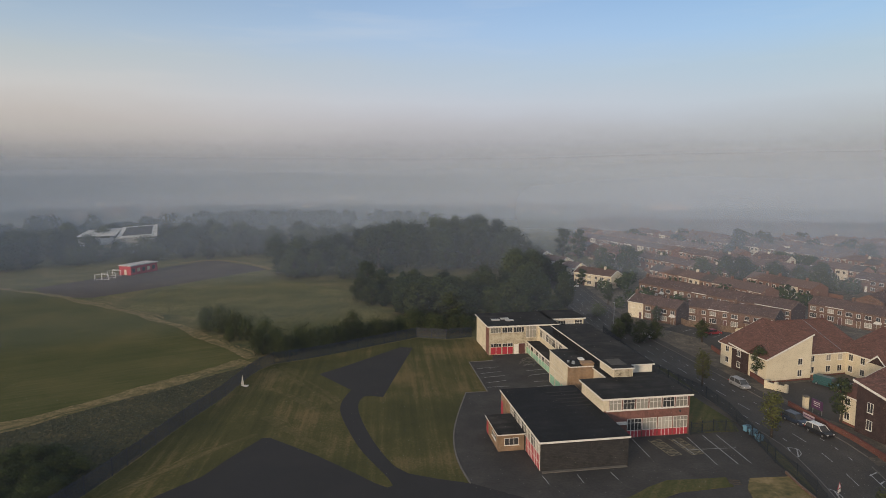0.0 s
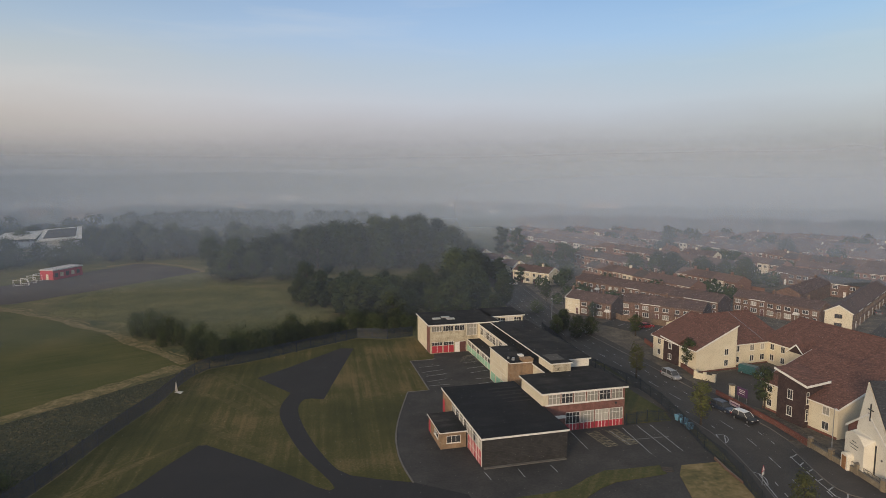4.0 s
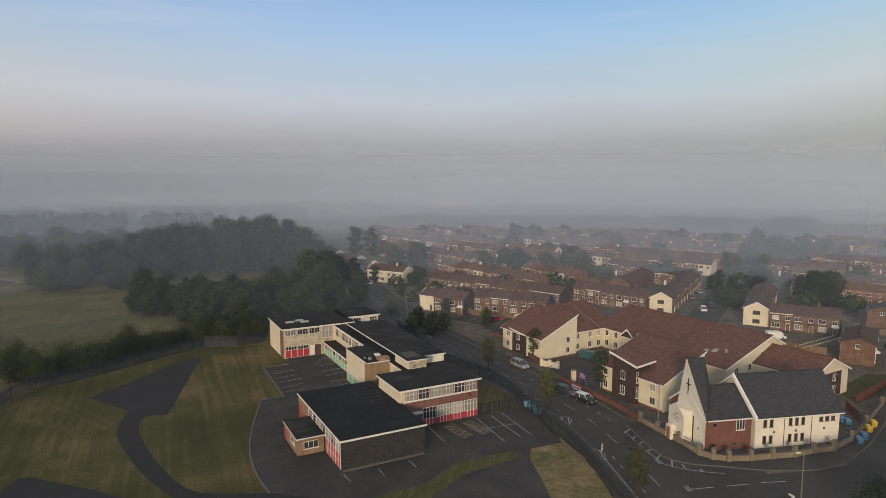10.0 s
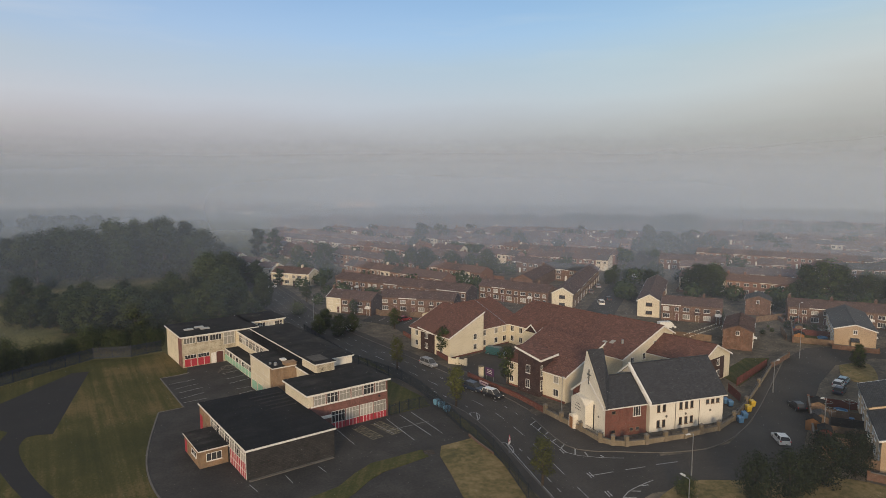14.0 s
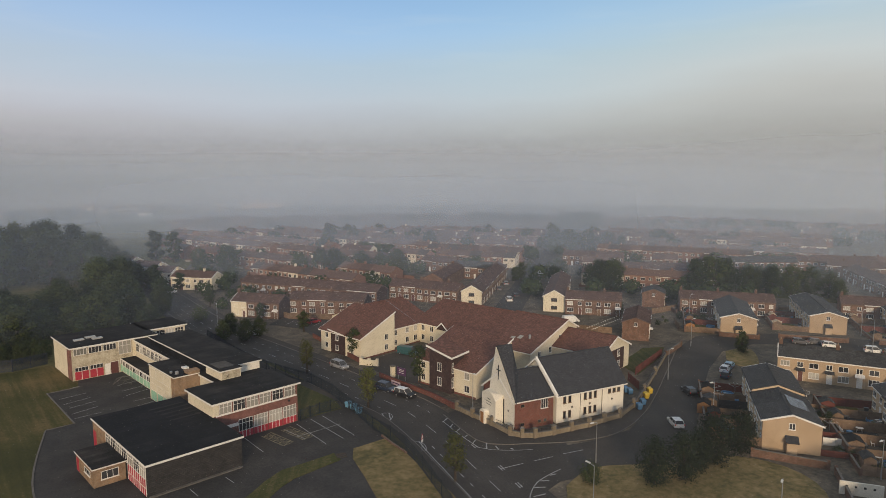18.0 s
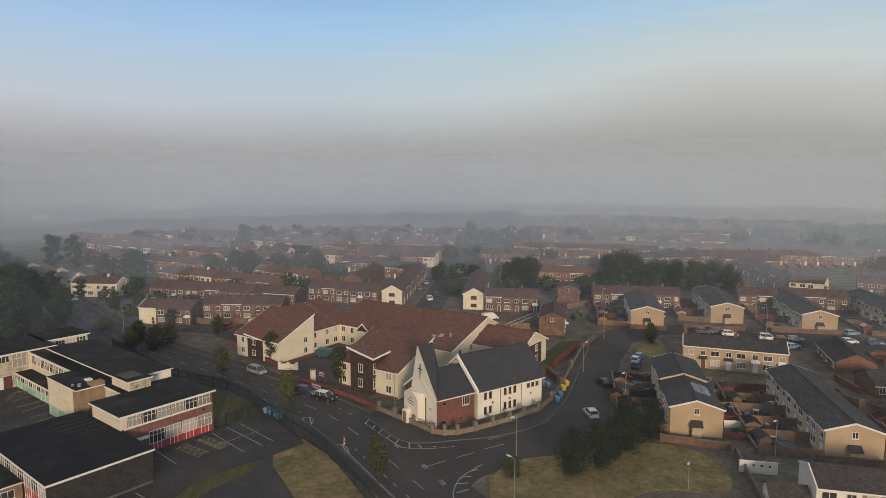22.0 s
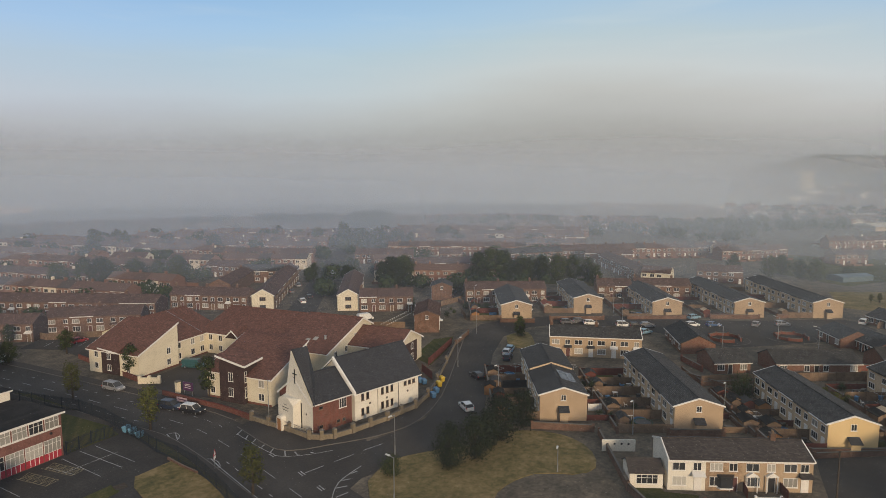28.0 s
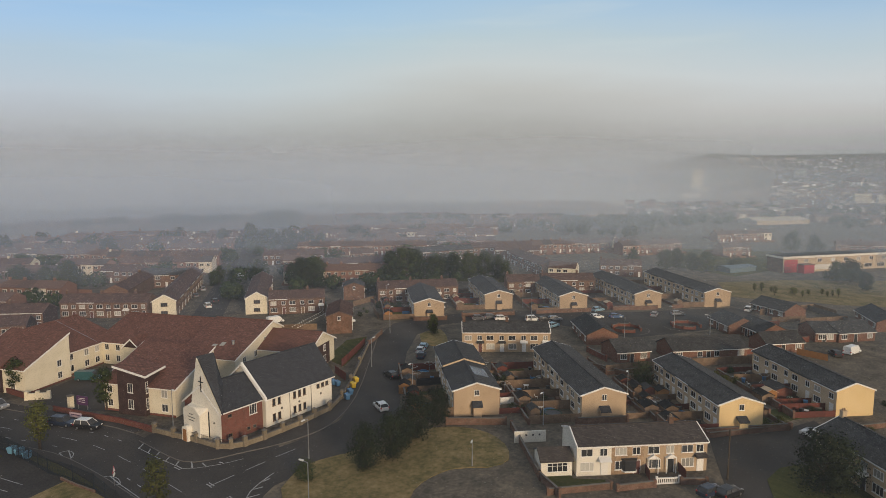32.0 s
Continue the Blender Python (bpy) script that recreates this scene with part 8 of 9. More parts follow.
def clutter(kind, p, turn):
    """Small garden things, each kind built once and then copied."""
    at = pose(p[0], p[1], 0.055, 0, 0, turn)
    if kind in CLUTTER:
        return copy_thing(CLUTTER[kind], at)
    if kind == "dryer":
        ob = thing("rotary_dryer", "folding rotary clothes dryer in a back garden", "clothes dryer", at, "garden things")
        part("pole", Geo().tube((0, 0, 0), (0, 0, 1.9), 0.03, 0.03, 6), STEEL, ob)
        for k in range(4):
            c, q = math.cos(k * math.pi / 2), math.sin(k * math.pi / 2)
            part("arm", Geo().tube((0, 0, 1.3), (1.3 * c, 1.3 * q, 1.9), 0.02, 0.02, 5), STEEL, ob)
            part("line", Geo().tube((1.25 * c, 1.25 * q, 1.88), (-1.25 * q, 1.25 * c, 1.88), 0.012, 0.012, 4), WHITE, ob)
    elif kind == "table":
        ob = thing("garden_table", "white plastic garden table on four legs", "table", at, "garden things")
        part("tabletop", Geo().prism([(0.6 * math.cos(k * math.pi / 5), 0.6 * math.sin(k * math.pi / 5)) for k in range(10)], 0.70, 0.74), WHITE, ob)
        for x, y in ((-0.35, -0.35), (0.35, -0.35), (0.35, 0.35), (-0.35, 0.35)):
            part("leg", Geo().tube((x * 1.1, y * 1.1, 0), (x, y, 0.7), 0.03, 0.03, 6), WHITE, ob)
    elif kind == "chair":
        ob = thing("garden_chair", "white plastic garden chair on a patio", "chair", at, "garden things")
        part("seat", Geo().box(-0.25, -0.25, 0.40, 0.25, 0.25, 0.45), WHITE, ob)
        part("backrest", Geo().hull([(-0.25, 0.22, 0.45), (0.25, 0.22, 0.45), (0.25, 0.27, 0.45), (-0.25, 0.27, 0.45)], [(-0.22, 0.32, 0.9), (0.22, 0.32, 0.9), (0.22, 0.36, 0.9), (-0.22, 0.36, 0.9)]), WHITE, ob)
        for x, y in ((-0.22, -0.22), (0.22, -0.22), (0.22, 0.22), (-0.22, 0.22)):
            part("leg", Geo().tube((x * 1.1, y * 1.1, 0), (x, y, 0.4), 0.025, 0.025, 6), WHITE, ob)
    elif kind == "planter":
        ob = thing("planter", "timber planter box with dark soil and shrubs", "planter", at, "garden things")
        part("box", Geo().box(-0.8, -0.3, 0, 0.8, 0.3, 0.42), TIMBER, ob)
        part("soil", Geo().box(-0.74, -0.24, 0.422, 0.74, 0.24, 0.45), BARK, ob)
    elif kind == "store":
        ob = thing("storage_box", "dark plastic garden storage box with grey lid", "storage box", at, "garden things")
        part("body", Geo().box(-0.7, -0.38, 0, 0.7, 0.38, 0.62), BLACK, ob)
        part("lid", Geo().hull([(-0.74, -0.42, 0.622), (0.74, -0.42, 0.622), (0.74, 0.42, 0.622), (-0.74, 0.42, 0.622)], [(-0.7, -0.36, 0.72), (0.7, -0.36, 0.72), (0.7, 0.38, 0.78), (-0.7, 0.38, 0.78)]), KERB, ob)
    else:
        ob = thing("paddling_pool", "round blue paddling pool on a garden lawn", "pool", at, "garden things")
        rim = [(1.1 * math.cos(k * math.pi / 8), 1.1 * math.sin(k * math.pi / 8)) for k in range(16)]
        part("wall", band(rim + rim[:1], -0.1, 0.0, 0.0, 0.45), BLUE, ob)
        part("base", Geo().prism(rim, 0.0, 0.08), PALEBLUE, ob)
    CLUTTER[kind] = ob
    return ob


gr = random.Random(77)
for a0, d0, ln, lo, hi, n in (((98.1, 50.8), 36, 27, 1.0, 7.4, 22), ((106.6, 29.9), 36, 31, 1.0, 8.8, 26), ((113.0, 8.2), 34, 26, 1.0, 7.8, 22), ((130.3, -9.6), 34, 26, 1.0, 7.4, 18), ((98.1, 50.8), 36, 27, -12.6, -9.4, 10), ((106.6, 29.9), 36, 31, -11.6, -9.0, 10),
                             ((160.2, 96.2), 36, 28, 1, 8, 6), ((182.2, 83.2), 36, 28, 1, 8, 6), ((190.9, 61.4), 36, 32, 1, 8, 6), ((205.3, 41.3), 36, 38, 1, 8, 6)):
    for k in range(n):
        t, u, o = radians(d0), gr.uniform(0.5, ln), gr.uniform(lo, hi)
        clutter(gr.choice(["dryer", "table", "chair", "planter", "planter", "store", "store", "store", "pool"] if k % 6 else ["planter", "store"]), (a0[0] + math.cos(t) * u - math.sin(t) * o, a0[1] + math.sin(t) * u + math.cos(t) * o), gr.uniform(0, 180))
# solar panels on the near sand terrace
sp_at = pose(98.1 + math.sin(radians(36)) * 8.4, 50.8 - math.cos(radians(36)) * 8.4, 0, 0, 0, 36)
SOLAR = plain("solar_glass", (0.045, 0.055, 0.075), 0.12)
sol = thing("solar_panels", "row of dark blue solar panels on a tiled roof", "solar panels", sp_at)
for k in range(5):
    for y0, y1 in ((0.9, 2.3), (2.4, 3.8)):
        x0 = 5.0 + 1.05 * k
        z0, z1 = 4.8 + (6.1 - 4.8) * y0 / 4.2 + 0.16, 4.8 + (6.1 - 4.8) * y1 / 4.2 + 0.16
        lo = [(x0, y0, z0), (x0 + 1.0, y0, z0), (x0 + 1.0, y1, z1), (x0, y1, z1)]
        part("panel", Geo().hull(lo, [(a, b, c + 0.05) for a, b, c in lo]), SOLAR, sol)


# ---- trees ----
def crown_mesh(seed, lobes, leaves, spread, base, top, leaf, mat, squash=1.0):
    """A crown for a tree one metre high: leaf cards clustered on uneven lobes, with gaps."""
    r = random.Random(seed)
    g = Geo()
    normals = []
    cents = []
    for k in range(lobes):
        h = base + (top - base) * (k + 0.5) / lobes
        env = math.sin(math.pi * min(max((h - base) / (top - base) * 0.86 + 0.1, 0), 1)) ** 0.7
        a = k * 2.4 + r.uniform(-0.5, 0.5)
        rad = spread * env * r.uniform(0.35, 0.75)
        cents.append((rad * math.cos(a), rad * math.sin(a), h, spread * r.uniform(0.36, 0.62) * squash))
    for k in range(leaves):
        cx, cy, cz, cr = cents[k % lobes]
        v = Vector((r.gauss(0, 1), r.gauss(0, 1), r.gauss(0, 1) * 0.9)).normalized()
        q = cr * (r.random() ** 0.45) * r.uniform(0.85, 1.12)
        p = Vector((cx, cy, cz)) + v * q
        nrm = (v + Vector((r.gauss(0, 0.6), r.gauss(0, 0.6), r.gauss(0, 0.6) + 0.35))).normalized()
        u = nrm.cross(Vector((r.gauss(0, 1), r.gauss(0, 1), r.gauss(0, 1)))).normalized()
        w = nrm.cross(u)
        s = leaf * r.uniform(0.6, 1.35)
        n = len(g.v)
        g.v += [tuple(p + u * s), tuple(p + w * s * 0.7), tuple(p - u * s * r.uniform(0.6, 1)), tuple(p - w * s * 0.7)]
        g.f.append((n, n + 1, n + 2, n + 3))
        soft = (v * 0.9 + Vector((p.x, p.y, p.z - (base + top) / 2)) * (0.9 / spread) + nrm * 0.35).normalized()
        normals += [soft[:]] * 4
    me = g.mesh("crown", mat)
    me.polygons.foreach_set("use_smooth", [True] * len(me.polygons))
    me.normals_split_custom_set_from_vertices(normals)
    return me, cents


TREE_TYPES = {}


def tree_type(name, seed, lobes, leaves, spread, base, top, leaf, mat, squash=1.0):
    me, cents = crown_mesh(seed, lobes, leaves, spread, base, top, leaf, mat, squash)
    g = Geo().tube((0, 0, -0.01), (0.01, 0, base + 0.12), 0.028, 0.018, 8)
    g.tube((0.01, 0, base + 0.1), (0, 0.01, top * 0.75), 0.018, 0.006, 6)
    for k, (x, y, z, q) in enumerate(cents[:: max(1, len(cents) // 6)]):
        g.tube((0.005, 0, min(z * 0.8, base + 0.25)), (x, y, z), 0.01, 0.004, 5)
    TREE_TYPES[name] = (g.mesh("trunk", BARK), me)


for k in range(4):
    tree_type("broad%d" % k, 10 + k, 16 + 2 * k, 4200, 0.36 + 0.03 * k, 0.12, 0.94, 0.022, LEAF if k % 2 else LEAF_DARK, 0.82)
for k in range(3):
    tree_type("bush%d" % k, 30 + k, 13, 2600, 0.62 + 0.08 * k, 0.08, 0.8, 0.028, LEAF if k else LEAF_DARK)
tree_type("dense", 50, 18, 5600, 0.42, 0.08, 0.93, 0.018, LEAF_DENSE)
tree_type("thin", 60, 15, 2000, 0.23, 0.28, 0.95, 0.018, LEAF_YELLOW, 1.15)
tree_type("young", 61, 12, 2200, 0.28, 0.28, 0.95, 0.021, LEAF)
tree_type("conifer", 70, 12, 1300, 0.20, 0.08, 0.9, 0.030, LEAF_DARK, 0.9)
tree_type("goldbush", 80, 9, 900, 0.6, 0.1, 0.8, 0.045, LEAF_YELLOW)
FIRST = {}
TREE_WORDS = {"goldbush": ("bush", "bright yellow-green rounded garden shrub"), "broad": ("tree", "broad green deciduous tree in full leaf"), "bush": ("bush", "low rounded green bush in rough grass"), "dense": ("tree", "dense dark green tree on the public green"),
              "thin": ("tree", "thin young street tree with yellowing leaves"), "young": ("tree", "small round-headed green street tree"), "conifer": ("tree", "narrow dark conifer among the houses")}
trng = random.Random(99)


def tree(kind, p, h, group, wide=1.0):
    turn = trng.uniform(0, 360)
    m = pose(p[0], p[1], 0.0, 0, 0, turn) @ Matrix.Diagonal((h * wide, h * wide, h, 1))
    if kind in FIRST:
        return tagged(copy_thing(FIRST[kind], m), group=group)
    word, label = TREE_WORDS[kind.rstrip("0123456789")]
    ob = thing(word, label, word, None, group)
    part("trunk", TREE_TYPES[kind][0], None, ob)
    part("crown", TREE_TYPES[kind][1], None, ob)
    FIRST[kind] = ob
    first = copy_thing(ob, m)
    return tagged(first, group=group)


def inside(p, poly):
    c = False
    for a, b in zip(poly, poly[1:] + poly[:1]):
        if (a[1] > p[1]) != (b[1] > p[1]) and p[0] < (b[0] - a[0]) * (p[1] - a[1]) / (b[1] - a[1]) + a[0]:
            c = not c
    return c


def scatter(poly, n, seed, gap):
    r = random.Random(seed)
    xs, ys = [p[0] for p in poly], [p[1] for p in poly]
    out, tries = [], 0
    while len(out) < n and tries < n * 60:
        tries += 1
        p = (r.uniform(min(xs), max(xs)), r.uniform(min(ys), max(ys)))
        if inside(p, poly) and all(span(p, q) > gap for q in out):
            out.append(p)
    return out


def grove(poly, n, seed, gap, h0, h1, group, kinds=("broad0", "broad1", "broad2", "broad3"), wide=1.0):
    r = random.Random(seed)
    for p in scatter(poly, n, seed, gap):
        az = math.degrees(math.atan2(p[0], p[1]))
        low = (0.42 if math.hypot(*p) < 312 else 0.78) if -31 < az < -23.6 and 200 < math.hypot(*p) < 385 else 1.0   # cleared ground before the leisure building
        tree(r.choice(kinds) if low == 1.0 else "bush1", p, r.uniform(h0, h1) * low, group, wide * r.uniform(0.9, 1.25))


sheet("meadow", smooth_line([(-36.0, 243.0), (-22.0, 262.0), (2.0, 272.0), (24.0, 268.0), (30.0, 250.0), (4.0, 244.0), (-18.0, 238.0)], 6), 0.03, GRASS, "pale grass clearing between the wood's edge and the tall trees", "meadow")
grove([(-14.0, 196.0), (-14.0, 226.0), (6.0, 236.0), (30.0, 240.0), (42.0, 226.0), (43.0, 205.3), (37.8, 190.2), (27.3, 190.2), (11.5, 188.7), (-0.7, 186.2)], 40, 1, 5.4, 5.5, 12, "school wood", wide=1.2)
grove([(28.0, 246.0), (31.0, 290.0), (41.0, 292.0), (43.0, 246.0)], 12, 21, 7, 9, 14, "school wood", wide=1.1)
grove([(-38.0, 300.0), (-34.0, 326.0), (30.0, 348.0), (40.0, 300.0), (26.0, 286.0), (-4.0, 288.0)], 30, 2, 8.5, 13, 20, "school wood", wide=1.05)
grove([(-4.0, 318.0), (-4.0, 330.0), (20.0, 336.0), (22.0, 322.0)], 7, 22, 6, 20, 22.5, "school wood", wide=0.9)
grove([(-70.0, 345.0), (-40.0, 372.0), (25.3, 384.4), (28.8, 350.0), (-23.6, 338.6), (-58.6, 325.7)], 24, 3, 10, 10, 15, "school wood", wide=1.2)
grove([(-65.3, 262.7), (-52.2, 262.0), (-48.8, 272.6), (-58.0, 296.0), (-72.1, 289.8)], 9, 4, 7.5, 11, 16.5, "meadow trees", wide=1.15)
for k, (p, h) in enumerate((((-41.5, 265.6), 11.9), ((-37.0, 270.0), 9.0), ((-29.6, 247.2), 10.0), ((-11.0, 242.8), 7.6), ((-16.0, 250.0), 5.5), ((-46.0, 284.0), 12.5), ((-24.0, 281.0), 8.0))):
    tree("broad%d" % (k % 4), p, h, "meadow trees", 1.15)
grove([(-32.3, 222.5), (-20.3, 207.0), (-10.6, 196.4), (-12.1, 231.9), (-20.9, 236.6)], 14, 6, 4.5, 3.5, 9, "meadow trees", wide=1.3)
grove([(-205.3, 271.8), (-188.4, 291.1), (-173.1, 305.6), (-130.2, 321.4), (-81.4, 321.1), (-90.8, 358.8), (-159.5, 370.1), (-254.2, 337.7)], 44, 7, 9, 9, 15, "far field trees", wide=1.2)
grove([(-260.2, 337.7), (-159.5, 370.1), (-52.4, 358.5), (-29.8, 399.2), (-184.2, 428.1), (-313.5, 407.9)], 60, 8, 11, 10, 15, "far field trees", wide=1.3)
# hedge along the school fence
HEDGE = smooth_line([(-43.0, 151.7), (-38.5, 151.0), (-34.1, 154.0), (-28.5, 158.3), (-22.5, 163.6), (-15.9, 168.6), (-7.4, 175.1), (0.9, 173.2), (8.0, 174.4)], 2.0)
for i, p in enumerate(HEDGE):
    tree("bush%d" % (i % 3), (p[0] + trng.uniform(-1.2, 0.6), p[1] + trng.uniform(-0.3, 2.5)), trng.uniform(4.6, 7.0), "hedge by the school fence", trng.uniform(0.6, 0.85))
for p, h in (((-65.6, 175.9), 7.0), ((-61.5, 174.1), 8.4), ((-56.5, 170.0), 7.6), ((-68.4, 179.8), 6.0), ((-52.2, 166.1), 6.6), ((-46.2, 161.1), 7.4), ((-47.6, 159.4), 5.6), ((-56.4, 164.7), 4.0), ((-42.7, 157.7), 6.0), ((-25.0, 171.8), 6.8), ((-36.2, 157.6), 6.2)):
    tree("bush%d" % (len(HEDGE) % 3), p, h, "hedge by the school fence", 0.66)
grove([(-57.4, 72.2), (-70.3, 89.6), (-67.9, 97.3), (-59.2, 96.2), (-53.3, 90.5), (-52.2, 82.9), (-53.0, 75.9)], 46, 11, 1.5, 1.6, 3.2, "scrub outside the fence", ("bush0", "bush1", "bush2"), 1.2)
# street trees
for kind, p, h, w in (("young", (67.8, 132.9), 7.2, 1.1), ("young", (70.8, 109.1), 8.0, 1.15), ("thin", (54.9, 102.5), 8.0, 1.1), ("thin", (53.8, 128.5), 7.6, 1.0), ("thin", (51.4, 70.1), 7.2, 1.15), ("young", (67.8, 163.4), 6.0, 1.3), ("young", (62.3, 182.9), 5.5, 1.2), ("young", (55.5, 211.3), 6.5, 1.2),
                      ("broad0", (50.3, 171.8), 6.0, 1.2), ("broad1", (47.0, 166.9), 5.5, 1.1), ("broad2", (51.4, 162.9), 6.0, 1.2), ("broad3", (56.1, 165.7), 5.2, 1.1), ("bush1", (48.3, 194.2), 4.5, 1.0), ("conifer", (55.0, 249.6), 7, 1.6), ("conifer", (47.3, 256.2), 10, 1.6), ("broad1", (43.8, 278.3), 8, 1.0),
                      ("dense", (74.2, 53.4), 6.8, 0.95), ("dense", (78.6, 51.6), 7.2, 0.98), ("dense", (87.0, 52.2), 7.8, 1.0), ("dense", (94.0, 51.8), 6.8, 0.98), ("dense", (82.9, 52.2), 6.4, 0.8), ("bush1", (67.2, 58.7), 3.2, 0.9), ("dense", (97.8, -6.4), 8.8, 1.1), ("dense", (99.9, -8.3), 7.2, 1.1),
                      ("bush1", (132.5, 24.3), 5.0, 0.9), ("bush0", (116.9, 49.2), 3.0, 0.7), ("broad1", (148.0, 82.9), 5.5, 0.9), ("bush2", (141.2, 7.4), 1.8, 0.9), ("bush2", (119.9, 1.5), 1.5, 0.9), ("bush1", (123.9, -14.3), 1.6, 1.0),
                      ("broad0", (207.3, 134.9), 13, 1.1), ("broad1", (214.4, 132.9), 14, 1.15), ("broad2", (216.8, 128.9), 12.5, 1.1), ("broad3", (220.6, 122.8), 10.5, 1.1), ("broad0", (228.2, 117.9), 10.5, 1.1), ("broad1", (233.1, 113.6), 11, 1.1), ("broad2", (237.2, 108.6), 11, 1.1), ("broad3", (239.5, 103.6), 10, 1.1), ("broad2", (229.2, 123.5), 10, 1),
                      ("broad1", (185.3, 159.2), 10.5, 1.1), ("broad2", (185.3, 164.7), 9, 1.1), ("broad3", (186.7, 155.6), 9, 1.0), ("young", (195.1, 192.8), 7.5, 1.3), ("young", (174.2, 192.6), 7.5, 1.3), ("young", (181.0, 194.9), 7, 1.2), ("broad0", (192.9, 187.3), 7.5, 1.1), ("bush0", (157.6, 165.1), 4.5, 0.9),
                      ("broad0", (163.2, 352.3), 13, 1.0), ("broad1", (178.5, 350.0), 11, 1.0), ("broad2", (129.1, 241.6), 9, 1.1), ("broad3", (134.2, 238.3), 9.5, 1.1), ("broad0", (146.0, 242.2), 10, 1.1), ("broad1", (124.4, 259.8), 9, 1.1), ("broad2", (122.2, 273.5), 9, 1.1), ("broad0", (204.4, 306.1), 9, 1.2), ("broad1", (269.3, 293.2), 10, 1.1),
                      ("broad2", (261.7, 234.2), 12, 1.2), ("broad3", (273.2, 232.6), 12, 1.2), ("broad0", (270.3, 220.7), 11, 1.1), ("broad1", (299.4, 301.8), 11, 1.1), ("broad0", (184.1, 131.0), 6, 1.2), ("broad1", (156.9, 128.3), 4.5, 1.1), ("young", (218.4, 120.5), 6, 1.1), ("broad3", (194.1, 112.3), 5, 1.0),
                      ("broad1", (294.5, 46.6), 9, 1.1), ("broad2", (301.3, 42.9), 9, 1.1), ("broad0", (373.4, -13.0), 11, 1.2), ("broad1", (394.0, -2.9), 11, 1.2), ("broad2", (295.9, 35.4), 8, 1.2), ("broad3", (295.4, 29.5), 9, 1.2), ("bush0", (308.0, 19.2), 6, 1.0), ("broad1", (295.1, -18.6), 8, 1.2), ("broad2", (294.6, -23.4), 9, 1.2), ("broad0", (276.1, -26.5), 7, 1.2),
                      ("broad0", (200.8, 135.9), 7, 1.0), ("conifer", (64.0, 338.6), 16, 1.5), ("conifer", (70.2, 328.5), 16, 1.4), ("broad1", (73.8, 295.1), 10, 1.1), ("broad2", (81.8, 280.5), 12, 1.1), ("conifer", (46.5, 251.3), 9, 1.7), ("conifer", (44.8, 259.5), 7.5, 1.7), ("broad3", (105.5, 256.7), 10, 1.1), ("broad0", (115.0, 244.9), 12, 1.2), ("broad1", (111.8, 251.3), 10, 1.1), ("broad2", (123.9, 237.3), 11, 1.1), ("broad3", (136.9, 230.0), 11.5, 1.1), ("broad0", (43.3, 321.0), 10, 1.2), ("broad1", (37.2, 338.5), 10, 1.2), ("broad2", (196.9, 293.9), 12, 1.1), ("conifer", (160.9, 345.0), 15, 1.6), ("broad1", (171.8, 193.1), 6, 1.2), ("broad2", (180.0, 179.1), 7, 1.1), ("broad0", (187.6, 162.5), 11, 1.3), ("broad1", (192.9, 161.3), 11, 1.2), ("broad3", (156.4, 164.8), 6, 1.0), ("broad1", (232.3, 97.3), 8, 1.0), ("broad2", (300.9, 62.0), 8, 1.0)):
    tree(kind, p, h, "street and garden trees", w)
sap = random.Random(5)
for k in range(12):
    p = along((254.6, 7.1), (255.0, -19.8), k / 12)
    tree("thin", (p[0] + sap.uniform(-4, 4), p[1] + sap.uniform(-4, 4)), sap.uniform(2.2, 3.4), "saplings on the playing field", 1.2)
for p, h in (((140.3, 9.3), 2.2), ((144.2, 11.4), 1.6), ((119.3, 1.4), 1.6), ((121.6, -1.0), 1.9), ((119.4, 0.1), 1.2)):
    tree("goldbush", p, h, "garden shrubs", 1.0)
# shrubs in the gardens
sh = random.Random(61)
for a0, d0, ln in (((98.1, 50.8), 36, 27), ((106.6, 29.9), 36, 31), ((113.0, 8.2), 34, 26), ((130.3, -9.6), 34, 26)):
    for k in range(9):
        t, s, o = radians(d0), sh.uniform(0, ln), sh.choice([sh.uniform(2, 8), sh.uniform(-13, -10)])
        tree("bush%d" % sh.randint(0, 2), (a0[0] + math.cos(t) * s - math.sin(t) * o, a0[1] + math.sin(t) * s + math.cos(t) * o), sh.uniform(0.7, 1.7), "garden shrubs", 1.0)
for k in range(34):
    p = along((152.3, 122.4), (218.9, 88.8), sh.random())
    tree("bush%d" % sh.randint(0, 2), (p[0] + sh.uniform(-9, 9), p[1] + sh.uniform(-9, 9)), sh.uniform(0.8, 2.4), "garden shrubs", 1.0)
for ob in FIRST.values():
    for ch in list(ob.children):
        bpy.data.objects.remove(ch)
    bpy.data.objects.remove(ob)


